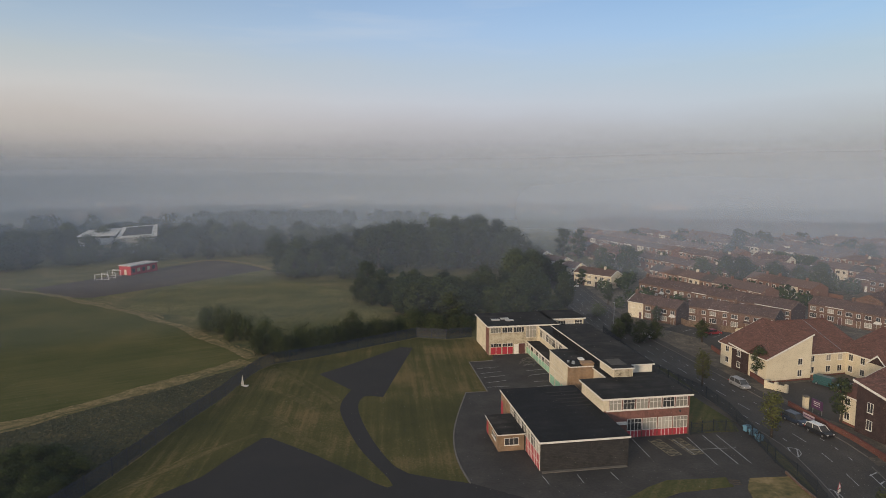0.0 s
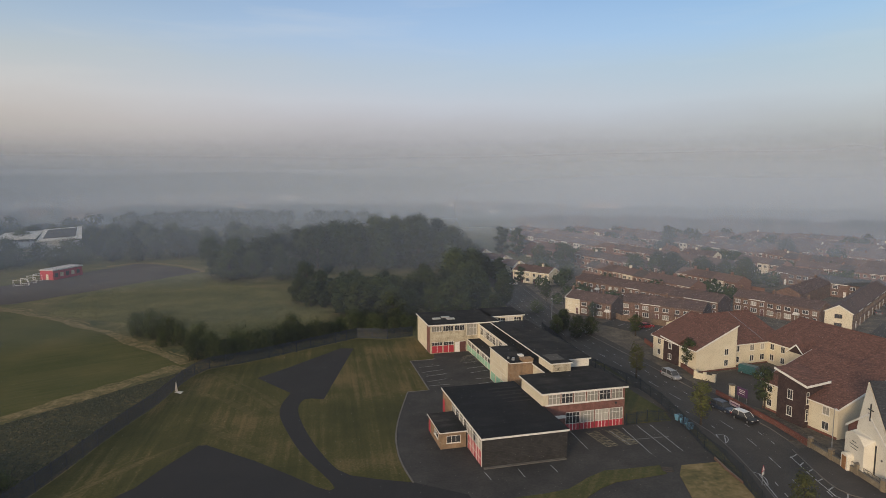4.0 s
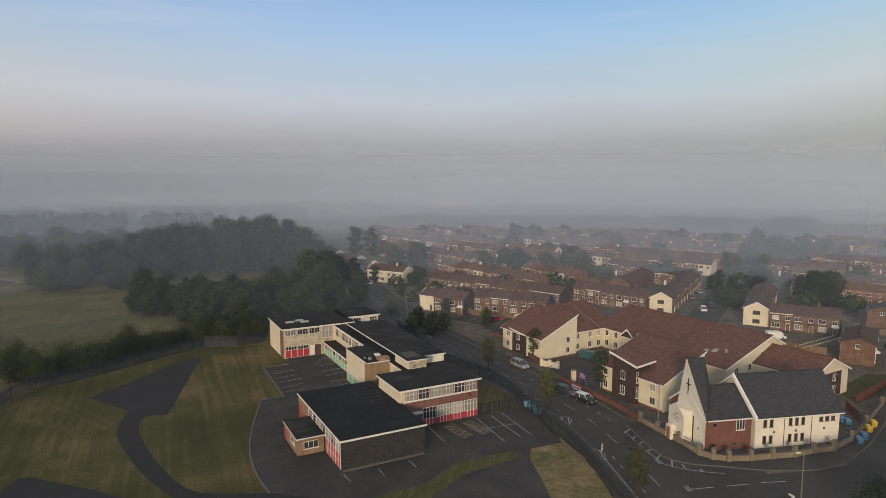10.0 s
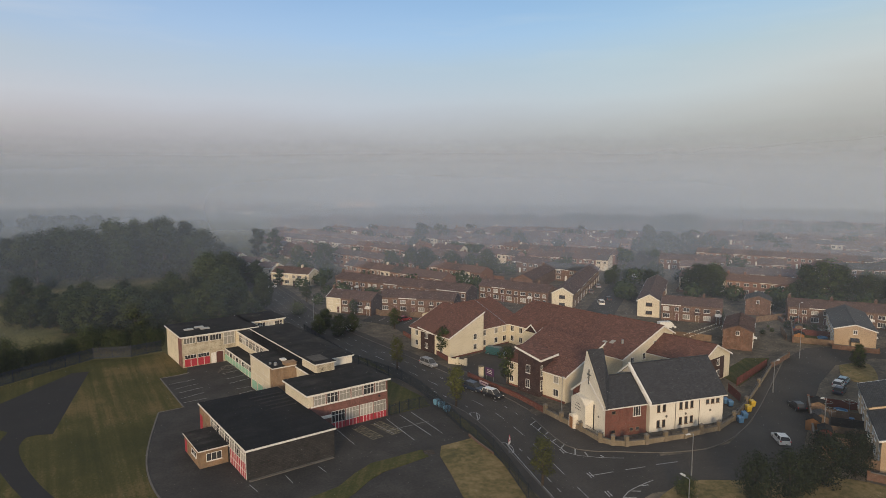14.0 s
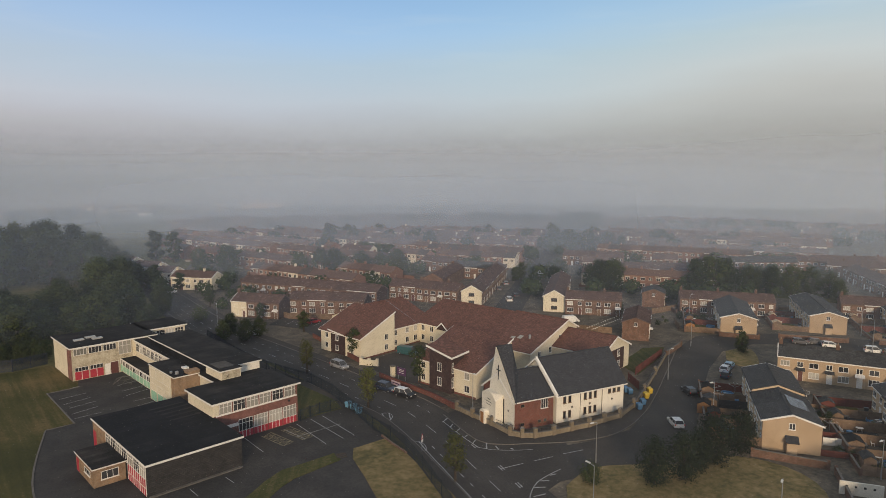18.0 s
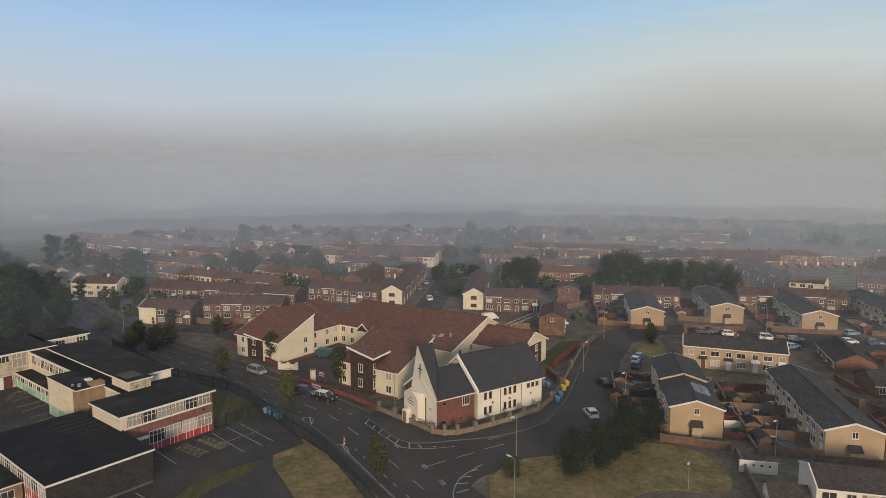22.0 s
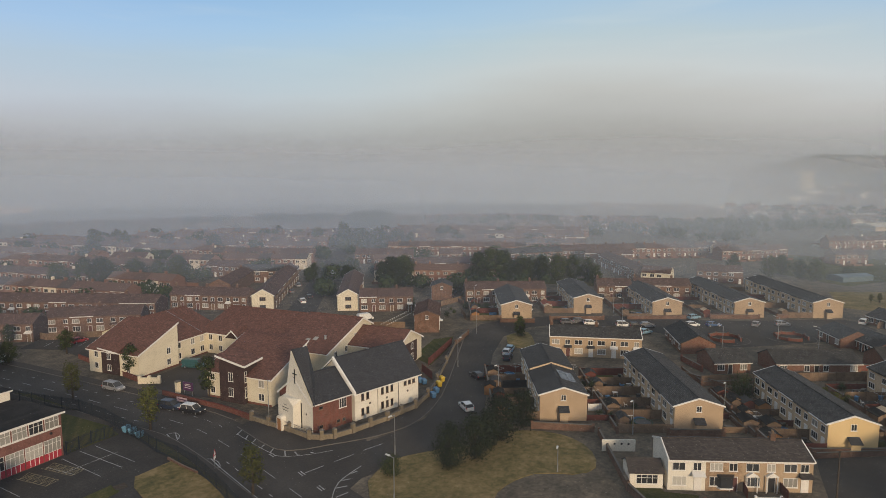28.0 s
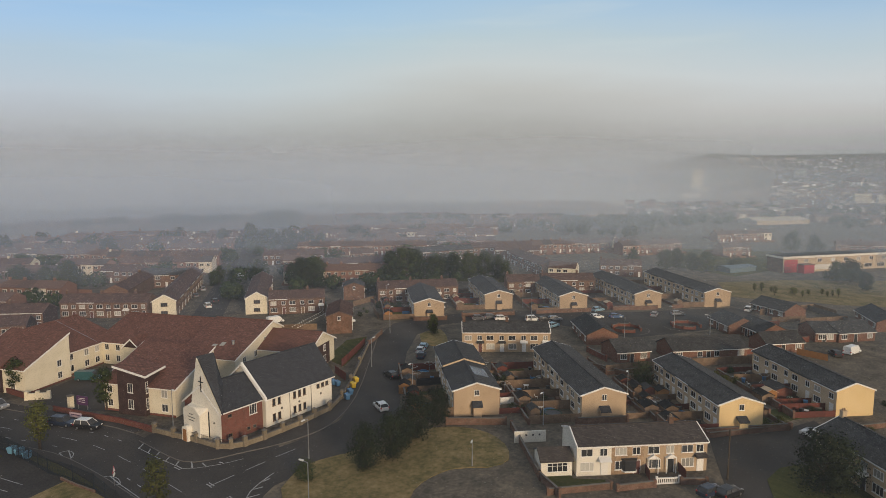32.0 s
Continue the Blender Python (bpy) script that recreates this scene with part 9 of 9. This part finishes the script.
# far woods in the mist, too many to count
def far_wood(name, spots, seed, h0, h1, label, cards=150):
    r = random.Random(seed)
    g = Geo()
    for (x, y) in spots:
        h = r.uniform(h0, h1)
        for k in range(cards):
            v = Vector((r.gauss(0, 1), r.gauss(0, 1), r.gauss(0, 1))).normalized()
            c = Vector((x, y, ground_height(x, y) + h * 0.55)) + Vector((v.x * h * 0.55, v.y * h * 0.55, v.z * h * 0.45)) * r.uniform(0.6, 1.05)
            u = v.cross(Vector((r.gauss(0, 1), r.gauss(0, 1), r.gauss(0, 1)))).normalized()
            w = v.cross(u)
            s = h * 0.125 * (60 / cards) ** 0.5 * r.uniform(0.6, 1.4)
            n = len(g.v)
            g.v += [tuple(c + u * s), tuple(c + w * s), tuple(c - u * s), tuple(c - w * s)]
            g.f.append((n, n + 1, n + 2, n + 3))
    return solid(name, g, LEAF_DARK, label, "wood", kind="stuff")


fr = random.Random(21)


def belt(a, b, n, wobble):
    spots = [(x + fr.gauss(0, wobble), y + fr.gauss(0, wobble)) for x, y in (along(a, b, fr.random()) for _ in range(n))]
    return [p for p in spots if not (-31 < math.degrees(math.atan2(p[0], p[1])) < -24 and math.hypot(*p) < 510) and not (math.degrees(math.atan2(p[0], p[1])) < -21 and math.hypot(*p) > 470 and fr.random() < 0.8)]


far_wood("far_wood", belt((-355.7, 453.0), (-167.1, 517.4), 130, 14) + belt((-222.4, 518.0), (-11.7, 550.4), 110, 16) + belt((-449.6, 574.0), (-103.6, 636.0), 120, 20) + belt((-106.3, 652.7), (63.5, 618.2), 50, 16), 1, 9, 15, "misty belt of woodland beyond the fields")
# tall trees in separate clumps, faint beyond the last terraces
for p, q, n, h0, h1, wob in (((266.0, 435.1), (290.7, 419.0), 9, 10.5, 12.5, 2.5), ((312.2, 403.3), (329.8, 389.0), 8, 12.0, 13.5, 2.0), ((336.7, 383.0), (352.4, 368.7), 7, 11.0, 13.0, 2.0), ((362.5, 358.7), (382.7, 337.2), 11, 12.5, 14.5, 2.5), ((393.4, 324.6), (431.1, 272.4), 12, 7.5, 10, 4.0), ((437.1, 262.7), (456.7, 227.0), 8, 9.0, 12.0, 4.0)):
    far_wood("tree_clump", belt(p, q, n, wob), int(p[0]), h0, h1, "clump of tall trees faint in the mist", 190)


def town_spots(n, r0, r1, seed):
    r = random.Random(seed)
    out = []
    for _ in range(n * 6):
        az, d = r.uniform(14, 80), r.uniform(r0, r1)
        p = (d * math.sin(radians(az)), d * math.cos(radians(az)))
        if (az > 64 and d < 430) or any(abs(p[0] - c[0]) < 7.5 and abs(p[1] - c[1]) < 7.5 for c in PLACED):
            continue
        out.append(p)
        if len(out) == n:
            break
    return out


far_wood("garden_trees", town_spots(150, 205, 360, 4), 5, 4, 8, "garden trees and bushes scattered between the terraces", 220)
far_wood("garden_trees", town_spots(200, 360, 545, 6), 6, 5, 10, "garden trees standing in mist between far terraces", 70)
far_wood("far_wood", [p for p in belt((472.9, 195.6), (633.5, -68.7), 120, 16) + belt((562.8, 177.6), (725.5, -78.2), 110, 30) + belt((734.2, 134.8), (939.0, -122.9), 90, 50) if not (540 < math.hypot(*p) < 620 and -30 < p[1] < 38)], 9, 5, 9, "low hazy trees between the estate and the town")
for p, h in (((290.8, -16.1), 5.5), ((289.6, -19.3), 6.5), ((289.7, -22.1), 7.0), ((289.8, -25.1), 6.5), ((285.5, -27.3), 6.0), ((303.4, -23.0), 6.0)):
    far_wood("field_bushes", [p], int(p[0]), h * 0.9, h, "large dark bushes at the playing field's edge", 400)


# ---- far buildings ----
cabin = thing("changing_cabin", "red flat-roofed sports cabin on the cinder pitch", "cabin", face((-135.6, 274.5), (-130.5, 289.1)))
L = span((-135.6, 274.5), (-130.5, 289.1))
part("wall", Geo().box(0, 0, 0, L, 6.5, 3.9), RED, cabin)
part("roof", Geo().box(-0.3, -0.3, 3.902, L + 0.3, 6.8, 4.3), plain("pale_roof_sheet", (0.45, 0.42, 0.40), 0.6), cabin)
for k in range(5):
    part("shutter", Geo().box(0.8 + k * L / 5.4, -0.06, 1.2, 2.4 + k * L / 5.4, 0.01, 2.8), GREYD if k % 2 else BLACK, cabin)
part("door", Geo().box(-0.06, 2.4, 0.1, 0.01, 3.6, 2.4), CREAM, cabin)
for k, p in enumerate(((-144.2, 261.3), (-143.6, 265.5), (-144.3, 271.5), (-144.3, 276.1))):
    gl = thing("goal_frame", "white tubular football goal frame stored on the pitch", "goal", pose(p[0], p[1], 0.03, 0, 0, 10 + 8 * k), "stored goals")
    for x in (0, 5.2):
        part("post", Geo().tube((x, 0, 0), (x, 0, 2.4), 0.09), WHITE, gl)
        part("stay", Geo().tube((x, 0, 2.4), (x, 1.8, 0.05), 0.06), WHITE, gl)
    part("crossbar", Geo().tube((0, 0, 2.4), (5.2, 0, 2.4), 0.09), WHITE, gl)
    part("base_bar", Geo().tube((0, 1.8, 0.06), (5.2, 1.8, 0.06), 0.06), WHITE, gl)
barn = thing("leisure_building", "pale-roofed leisure building with dark roof panels behind trees", "building", face((-199.0, 344.4), (-161.9, 354.1)))
PALEROOF = plain("white_metal_roof", (0.42, 0.43, 0.42), 0.6)
part("wall", Geo().box(1, 1, 0, 39, 19, 8.4), plain("pale_cladding", (0.34, 0.35, 0.35), 0.7), barn)
lo = [(20, 0, 8.3), (41, 0, 9.4), (38.5, 18, 14.2), (20, 18, 12.9)]
part("hall_roof", Geo().hull(lo, [(x, y, z + 0.5) for x, y, z in lo]), PALEROOF, barn)
lo = [(22.5, 2.6, 9.75), (37.6, 2.6, 10.55), (36.4, 15.6, 14.0), (22.5, 15.6, 13.0)]
part("roof_panels", Geo().hull(lo, [(x, y, z + 0.3) for x, y, z in lo]), SLATE, barn)
lo = [(0, 2, 9.6), (19.6, 1, 10.0), (19.6, 18, 12.6), (2, 18, 11.8)]
part("wing_roof", Geo().hull(lo, [(x, y, z + 0.4) for x, y, z in lo]), PALEROOF, barn)
lo = [(7, -8, 5.8), (18, -8, 5.8), (19, 0.5, 8.3), (9, 0.5, 8.3)]
part("low_roof", Geo().hull(lo, [(x, y, z + 0.4) for x, y, z in lo]), plain("grey_metal_roof", (0.26, 0.28, 0.29), 0.6), barn)
part("low_wall", Geo().box(9, -7.5, 0, 17.5, 0.5, 5.8), GREYD, barn)
mast = thing("telecom_mast", "slim grey phone mast with white antenna panels", "mast", pose(*(-307.6, 488.2), 0))
part("pole", Geo().tube((0, 0, 0), (0, 0, 19.5), 0.45, 0.28, 8), STEEL, mast)
for k in range(4):
    t = k * math.pi / 2 + 0.4
    part("antenna_panel", Geo().box(1.0 * math.cos(t) - 0.3, 1.0 * math.sin(t) - 0.3, 16.6, 1.0 * math.cos(t) + 0.3, 1.0 * math.sin(t) + 0.3, 20.2), WHITE, mast)
part("head_frame", Geo().tube((-1.1, 0, 18.0), (1.1, 0, 18.0), 0.12).tube((0, -1.1, 18.0), (0, 1.1, 18.0), 0.12), STEEL, mast)
wh = thing("pale_building", "small pale building among the trees", "building", face((-55.4, 458.8), (-47.3, 458.8)))
part("wall", gable_body(Geo(), 9, 7, 4.0, 5.6), WHITER, wh)
# long red and white school hall at the playing field
ls = thing("long_hall", "long flat hall with red end panels and white fascia", "building", face((307.3, 0.4), (347.0, -40.7)))
HALLW = plain("buff_hall_wall", (0.40, 0.31, 0.21), 0.8)
part("wall", Geo().box(0, 0, 0, 105, 9, 6.3), HALLW, ls)
part("end_wall", Geo().box(-0.15, 0.02, 0, -0.002, 8.9, 6.25), BROWNB, ls)
part("fascia", Geo().box(-0.4, -0.5, 6.302, 105.4, 9.5, 7.1), WHITER, ls)
part("roof", Geo().box(0, 0, 7.11, 105, 9, 7.25), FELT, ls)
part("red_wall", Geo().box(0.6, -0.15, 0.1, 7.5, 0.01, 5.6), RED, ls)
for k in range(4):
    part("panel_rail", Geo().box(0.6, -0.22, 1.2 + 1.2 * k, 7.5, -0.152, 1.32 + 1.2 * k), SALMON, ls)
part("red_porch", Geo().box(7.8, -3.5, 0, 13.2, -0.02, 3.6), RED, ls)
part("porch_band", Geo().box(7.6, -3.7, 3.602, 13.4, -0.02, 3.9), MAROON, ls)
for k in range(10):
    window(ls, pose(0, 0, 0), 11 + k * 7.2, 4.2, 2.2, 1.5, 2, 1, blind=k % 2 == 0, sill=False)
window(ls, pose(0, 0, 0), 14.5, 0.9, 11.5, 2.2, 10, 2, blind=True, sill=False)
for k in range(5):
    window(ls, pose(0, 0, 0), 30 + k * 7.2, 0.9, 4.2, 1.7, 4, 1, sill=False)
# pale industrial roof far off
ind = thing("warehouse", "low pink-white warehouse glimpsed through the mist", "building", face((249.0, 769.5), (296.4, 768.8)))
part("wall", Geo().box(0, 0, 0, 46, 20, 6), plain("pink_white_cladding", (0.75, 0.55, 0.48), 0.6), ind)
part("roof", Geo().box(-0.5, -0.5, 6.002, 46.5, 20.5, 6.5), WHITE, ind)
ind2 = thing("warehouse", "long pale warehouse roof beyond the fields", "building", face((570.1, 21.0), (601.9, -15.2)))
part("wall", Geo().box(0, 0, 0, 50, 24, 3.2), plain("buff_cladding", (0.42, 0.34, 0.25), 0.7), ind2)
part("roof", Geo().hull([(-0.5, -0.5, 3.202), (50.5, -0.5, 3.202), (50.5, 24.5, 3.202), (-0.5, 24.5, 3.202)], [(-0.5, 11, 5.4), (50.5, 11, 5.4), (50.5, 13, 5.4), (-0.5, 13, 5.4)]), plain("buff_roof", (0.52, 0.44, 0.32), 0.7), ind2)


def on_hill(az, r):
    x, y = r * math.sin(radians(az)), r * math.cos(radians(az))
    return x, y, ground_height(x, y)


for az, r, w, h in ((82.8, 1500, 24, 46), (90.4, 1900, 26, 26), (94.4, 900, 17, 18), (95.9, 900, 16, 17), (86.6, 1800, 22, 30)):
    x, y, z = on_hill(az, r)
    tb = thing("tower_block", "pale high-rise tower block on the far hillside", "tower block", pose(x, y, z - 2, 0, 0, -az + 8), "far tower blocks")
    part("wall", Geo().box(0, 0, 0, w, 18, h), CREAM, tb)
    part("roof", Geo().box(w * 0.3, 5, h + 0.002, w * 0.7, 13, h + 4), KERB, tb)
    for k in range(int(h / 3.2)):
        part("window_band", Geo().box(1.5, -0.2, 1.9 + 3.2 * k, w - 1.5, 0.01, 2.7 + 3.2 * k), GREYD, tb)
yh = thing("yellow_house", "small yellow-gabled house beyond the terraces", "house", face((342.4, 80.2), (344.3, 76.4)))
part("wall", gable_body(Geo(), 6.5, 7.5, 5.2, 7.6), YELLOWR, yh)
part("roof", roof_slabs(Geo(), 6.5, 7.5, 5.2, 7.6, 0.3, 0.2), TILEB, yh)
bs = thing("blue_shed", "low pale blue metal shed behind the field", "shed", face((296.9, 20.2), (308.9, 10.7)))
L = span((296.9, 20.2), (308.9, 10.7))
BLUEM = plain("pale_blue_metal", (0.10, 0.15, 0.18), 0.6)
part("wall", Geo().box(0, 0, 0, L, 8, 2.0), BLUEM, bs)
part("roof", Geo().hull([(-0.3, -0.3, 2.002), (L + 0.3, -0.3, 2.002), (L + 0.3, 8.3, 2.002), (-0.3, 8.3, 2.002)], [(-0.3, 3.6, 2.7), (L + 0.3, 3.6, 2.7), (L + 0.3, 4.4, 2.7), (-0.3, 4.4, 2.7)]), BLUEM, bs)
# the town on the far hillsides
town_w, town_r = Geo(), Geo()
cr = random.Random(44)
for k in range(3300):
    if k < 2800:
        az, r = cr.uniform(66, 104), 640 + 1950 * cr.random() ** 1.05
    else:
        az, r = cr.gauss(4, 7) if k < 3100 else cr.uniform(-36, -8), cr.uniform(700, 1250)
    x, y, z = on_hill(az, r)
    w, d, h = cr.uniform(5, 13), cr.uniform(5, 9), cr.uniform(3.0, 5.5)
    if cr.random() < 0.06 and r > 1000:
        w, h = cr.uniform(20, 40), cr.uniform(5, 9)
    t = radians(-az + cr.choice([0, 0, 25, -30, 90]))
    c, s = math.cos(t), math.sin(t)
    loop = [(x + c * a - s * b, y + s * a + c * b) for a, b in ((0, 0), (w, 0), (w, d), (0, d))]
    town_w.hull([(px, py, z - 3) for px, py in loop], [(px, py, z + h) for px, py in loop])
    mid0, mid1 = along(loop[0], loop[3], 0.5), along(loop[1], loop[2], 0.5)
    n = len(town_r.v)
    town_r.v += [(*loop[0], z + h), (*loop[1], z + h), (*mid1, z + h + 2.6), (*mid0, z + h + 2.6), (*loop[3], z + h), (*loop[2], z + h)]
    town_r.f += [(n, n + 1, n + 2, n + 3), (n + 3, n + 2, n + 5, n + 4), (n, n + 3, n + 4), (n + 1, n + 5, n + 2)]


solid("town_walls", town_w, island_tint("town_walls", [(0.0, (0.42, 0.37, 0.31)), (0.2, (0.24, 0.19, 0.16)), (0.5, (0.16, 0.11, 0.09)), (0.80, (0.80, 0.76, 0.68))]), "scattered pale houses of a town on far hills", "houses", kind="stuff")
solid("town_roofs", town_r, island_tint("town_roofs", [(0.0, (0.16, 0.09, 0.07)), (0.4, (0.10, 0.09, 0.09)), (0.75, (0.3, 0.27, 0.25))]), "brown and grey roofs of a far town", "roofs", kind="stuff")

# white sheet caught on the school fence
rag = thing("plastic_sheet", "torn white plastic sheet caught on the school fence", "sheet", pose(*(-41.7, 128.8), 0.1, 0, 0, -30))
part("upright_flap", Geo().hull([(-0.5, 0, 0.2), (0.3, 0.05, 0.1), (-0.2, 0.1, 2.3)], [(-0.5, 0.06, 0.2), (0.3, 0.11, 0.1), (-0.2, 0.16, 2.3)]), WHITER, rag)
part("lying_flap", Geo().hull([(-0.4, -0.2, 0.05), (1.6, -0.5, 0.1), (1.5, 0.3, 0.3), (0.2, 0.3, 0.15)], [(-0.4, -0.2, 0.1), (1.6, -0.5, 0.15), (1.5, 0.3, 0.35), (0.2, 0.3, 0.2)]), WHITER, rag)
# bunting over the garden by the white van
bt = thing("bunting", "string of small white pennants over a garden", "bunting", None)
a, b = (129.5, 114.6), (143.9, 116.0)
for q in range(2):
    part("cord", Geo().tube((a[0], a[1] + 2 * q, 2.0), (b[0], b[1] + 2 * q, 3.2), 0.02, 0.02, 4), WHITE, bt)
    for k in range(14):
        x, y = along(a, b, (k + 0.5) / 14)
        z = 2.0 + 1.2 * (k + 0.5) / 14
        part("pennant", Geo().hull([(x - 0.14, y + 2 * q, z), (x + 0.14, y + 2 * q, z), (x, y + 2 * q, z - 0.35)], [(x - 0.14, y + 2 * q + 0.02, z), (x + 0.14, y + 2 * q + 0.02, z), (x, y + 2 * q + 0.02, z - 0.35)]), WHITER, bt)


# ---- banks of morning mist, imitated by thin translucent veils, one behind the other ----
def mist_material(name, density, top, bearing, tone, east):
    m = bpy.data.materials.new(name)
    nt = node_tree(m)
    geo = nt.nodes.new("ShaderNodeNewGeometry")
    sp = nt.nodes.new("ShaderNodeSeparateXYZ")
    nt.links.new(geo.outputs["Position"], sp.inputs[0])
    mr = nt.nodes.new("ShaderNodeMapRange")
    mr.interpolation_type = "SMOOTHSTEP"
    mr.inputs["From Min"].default_value, mr.inputs["From Max"].default_value = -1.0, 6.0
    nt.links.new(sp.outputs[2], mr.inputs["Value"])
    fade = nt.nodes.new("ShaderNodeMapRange")
    fade.interpolation_type = "SMOOTHSTEP"
    fade.inputs["From Min"].default_value, fade.inputs["From Max"].default_value = top * 0.45, top
    fade.inputs["To Min"].default_value, fade.inputs["To Max"].default_value = 1.0, 0.0
    nt.links.new(sp.outputs[2], fade.inputs["Value"])
    ns = add(nt, "ShaderNodeTexNoise", Scale=0.004, Detail=3.0, Roughness=0.5)
    nt.links.new(geo.outputs["Position"], ns.inputs["Vector"])
    patch = ramp(nt, [(0.3, 0.88), (0.7, 1.08)])
    nt.links.new(ns.outputs[0], patch.inputs[0])
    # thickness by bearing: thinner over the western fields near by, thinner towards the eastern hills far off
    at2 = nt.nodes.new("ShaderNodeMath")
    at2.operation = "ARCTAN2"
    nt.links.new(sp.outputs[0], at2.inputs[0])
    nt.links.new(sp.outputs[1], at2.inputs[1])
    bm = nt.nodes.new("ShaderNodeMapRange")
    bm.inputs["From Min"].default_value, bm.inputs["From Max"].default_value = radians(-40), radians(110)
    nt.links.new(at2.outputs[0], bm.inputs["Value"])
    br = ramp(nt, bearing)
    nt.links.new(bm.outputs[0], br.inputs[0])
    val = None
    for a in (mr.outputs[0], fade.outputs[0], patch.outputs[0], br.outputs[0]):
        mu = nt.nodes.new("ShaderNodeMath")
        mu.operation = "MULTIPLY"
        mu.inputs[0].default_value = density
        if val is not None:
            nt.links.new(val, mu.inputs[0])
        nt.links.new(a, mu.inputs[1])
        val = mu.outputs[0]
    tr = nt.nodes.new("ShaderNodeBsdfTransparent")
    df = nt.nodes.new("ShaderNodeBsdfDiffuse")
    # haze light put into the veil colour, shifting to the east tone by bearing
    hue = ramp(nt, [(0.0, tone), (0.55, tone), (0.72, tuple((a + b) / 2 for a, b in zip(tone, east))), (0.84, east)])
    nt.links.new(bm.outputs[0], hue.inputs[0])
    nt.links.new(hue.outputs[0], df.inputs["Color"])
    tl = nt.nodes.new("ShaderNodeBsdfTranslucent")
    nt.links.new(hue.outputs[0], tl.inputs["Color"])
    half = nt.nodes.new("ShaderNodeMixShader")
    half.inputs[0].default_value = 0.5
    nt.links.new(df.outputs[0], half.inputs[1])
    nt.links.new(tl.outputs[0], half.inputs[2])
    mx = nt.nodes.new("ShaderNodeMixShader")
    nt.links.new(val, mx.inputs[0])
    nt.links.new(tr.outputs[0], mx.inputs[1])
    nt.links.new(half.outputs[0], mx.inputs[2])
    o = nt.nodes.new("ShaderNodeOutputMaterial")
    nt.links.new(mx.outputs[0], o.inputs[0])
    return m


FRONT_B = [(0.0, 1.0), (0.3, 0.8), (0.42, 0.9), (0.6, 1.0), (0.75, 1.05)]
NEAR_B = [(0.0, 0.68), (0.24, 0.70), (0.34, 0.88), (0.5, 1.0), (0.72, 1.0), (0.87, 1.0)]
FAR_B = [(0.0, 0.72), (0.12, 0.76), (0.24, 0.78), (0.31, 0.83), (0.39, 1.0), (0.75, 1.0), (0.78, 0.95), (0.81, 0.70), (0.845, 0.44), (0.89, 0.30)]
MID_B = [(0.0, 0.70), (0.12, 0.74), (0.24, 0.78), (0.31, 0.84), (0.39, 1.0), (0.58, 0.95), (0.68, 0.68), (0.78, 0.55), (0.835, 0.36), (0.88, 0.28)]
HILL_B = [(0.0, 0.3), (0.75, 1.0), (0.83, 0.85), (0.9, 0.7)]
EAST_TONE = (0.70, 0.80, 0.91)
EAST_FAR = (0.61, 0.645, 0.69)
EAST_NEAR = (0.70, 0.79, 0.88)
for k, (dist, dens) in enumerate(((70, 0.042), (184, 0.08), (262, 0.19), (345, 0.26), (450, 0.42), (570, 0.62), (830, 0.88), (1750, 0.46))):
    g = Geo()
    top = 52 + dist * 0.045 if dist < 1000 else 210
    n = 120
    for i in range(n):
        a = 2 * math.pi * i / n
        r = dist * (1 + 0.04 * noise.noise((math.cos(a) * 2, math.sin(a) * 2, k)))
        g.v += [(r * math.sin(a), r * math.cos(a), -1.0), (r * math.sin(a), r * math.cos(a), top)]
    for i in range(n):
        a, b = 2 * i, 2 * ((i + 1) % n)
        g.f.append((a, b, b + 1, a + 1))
    # haze brightness and hue put into each veil's colour by its distance
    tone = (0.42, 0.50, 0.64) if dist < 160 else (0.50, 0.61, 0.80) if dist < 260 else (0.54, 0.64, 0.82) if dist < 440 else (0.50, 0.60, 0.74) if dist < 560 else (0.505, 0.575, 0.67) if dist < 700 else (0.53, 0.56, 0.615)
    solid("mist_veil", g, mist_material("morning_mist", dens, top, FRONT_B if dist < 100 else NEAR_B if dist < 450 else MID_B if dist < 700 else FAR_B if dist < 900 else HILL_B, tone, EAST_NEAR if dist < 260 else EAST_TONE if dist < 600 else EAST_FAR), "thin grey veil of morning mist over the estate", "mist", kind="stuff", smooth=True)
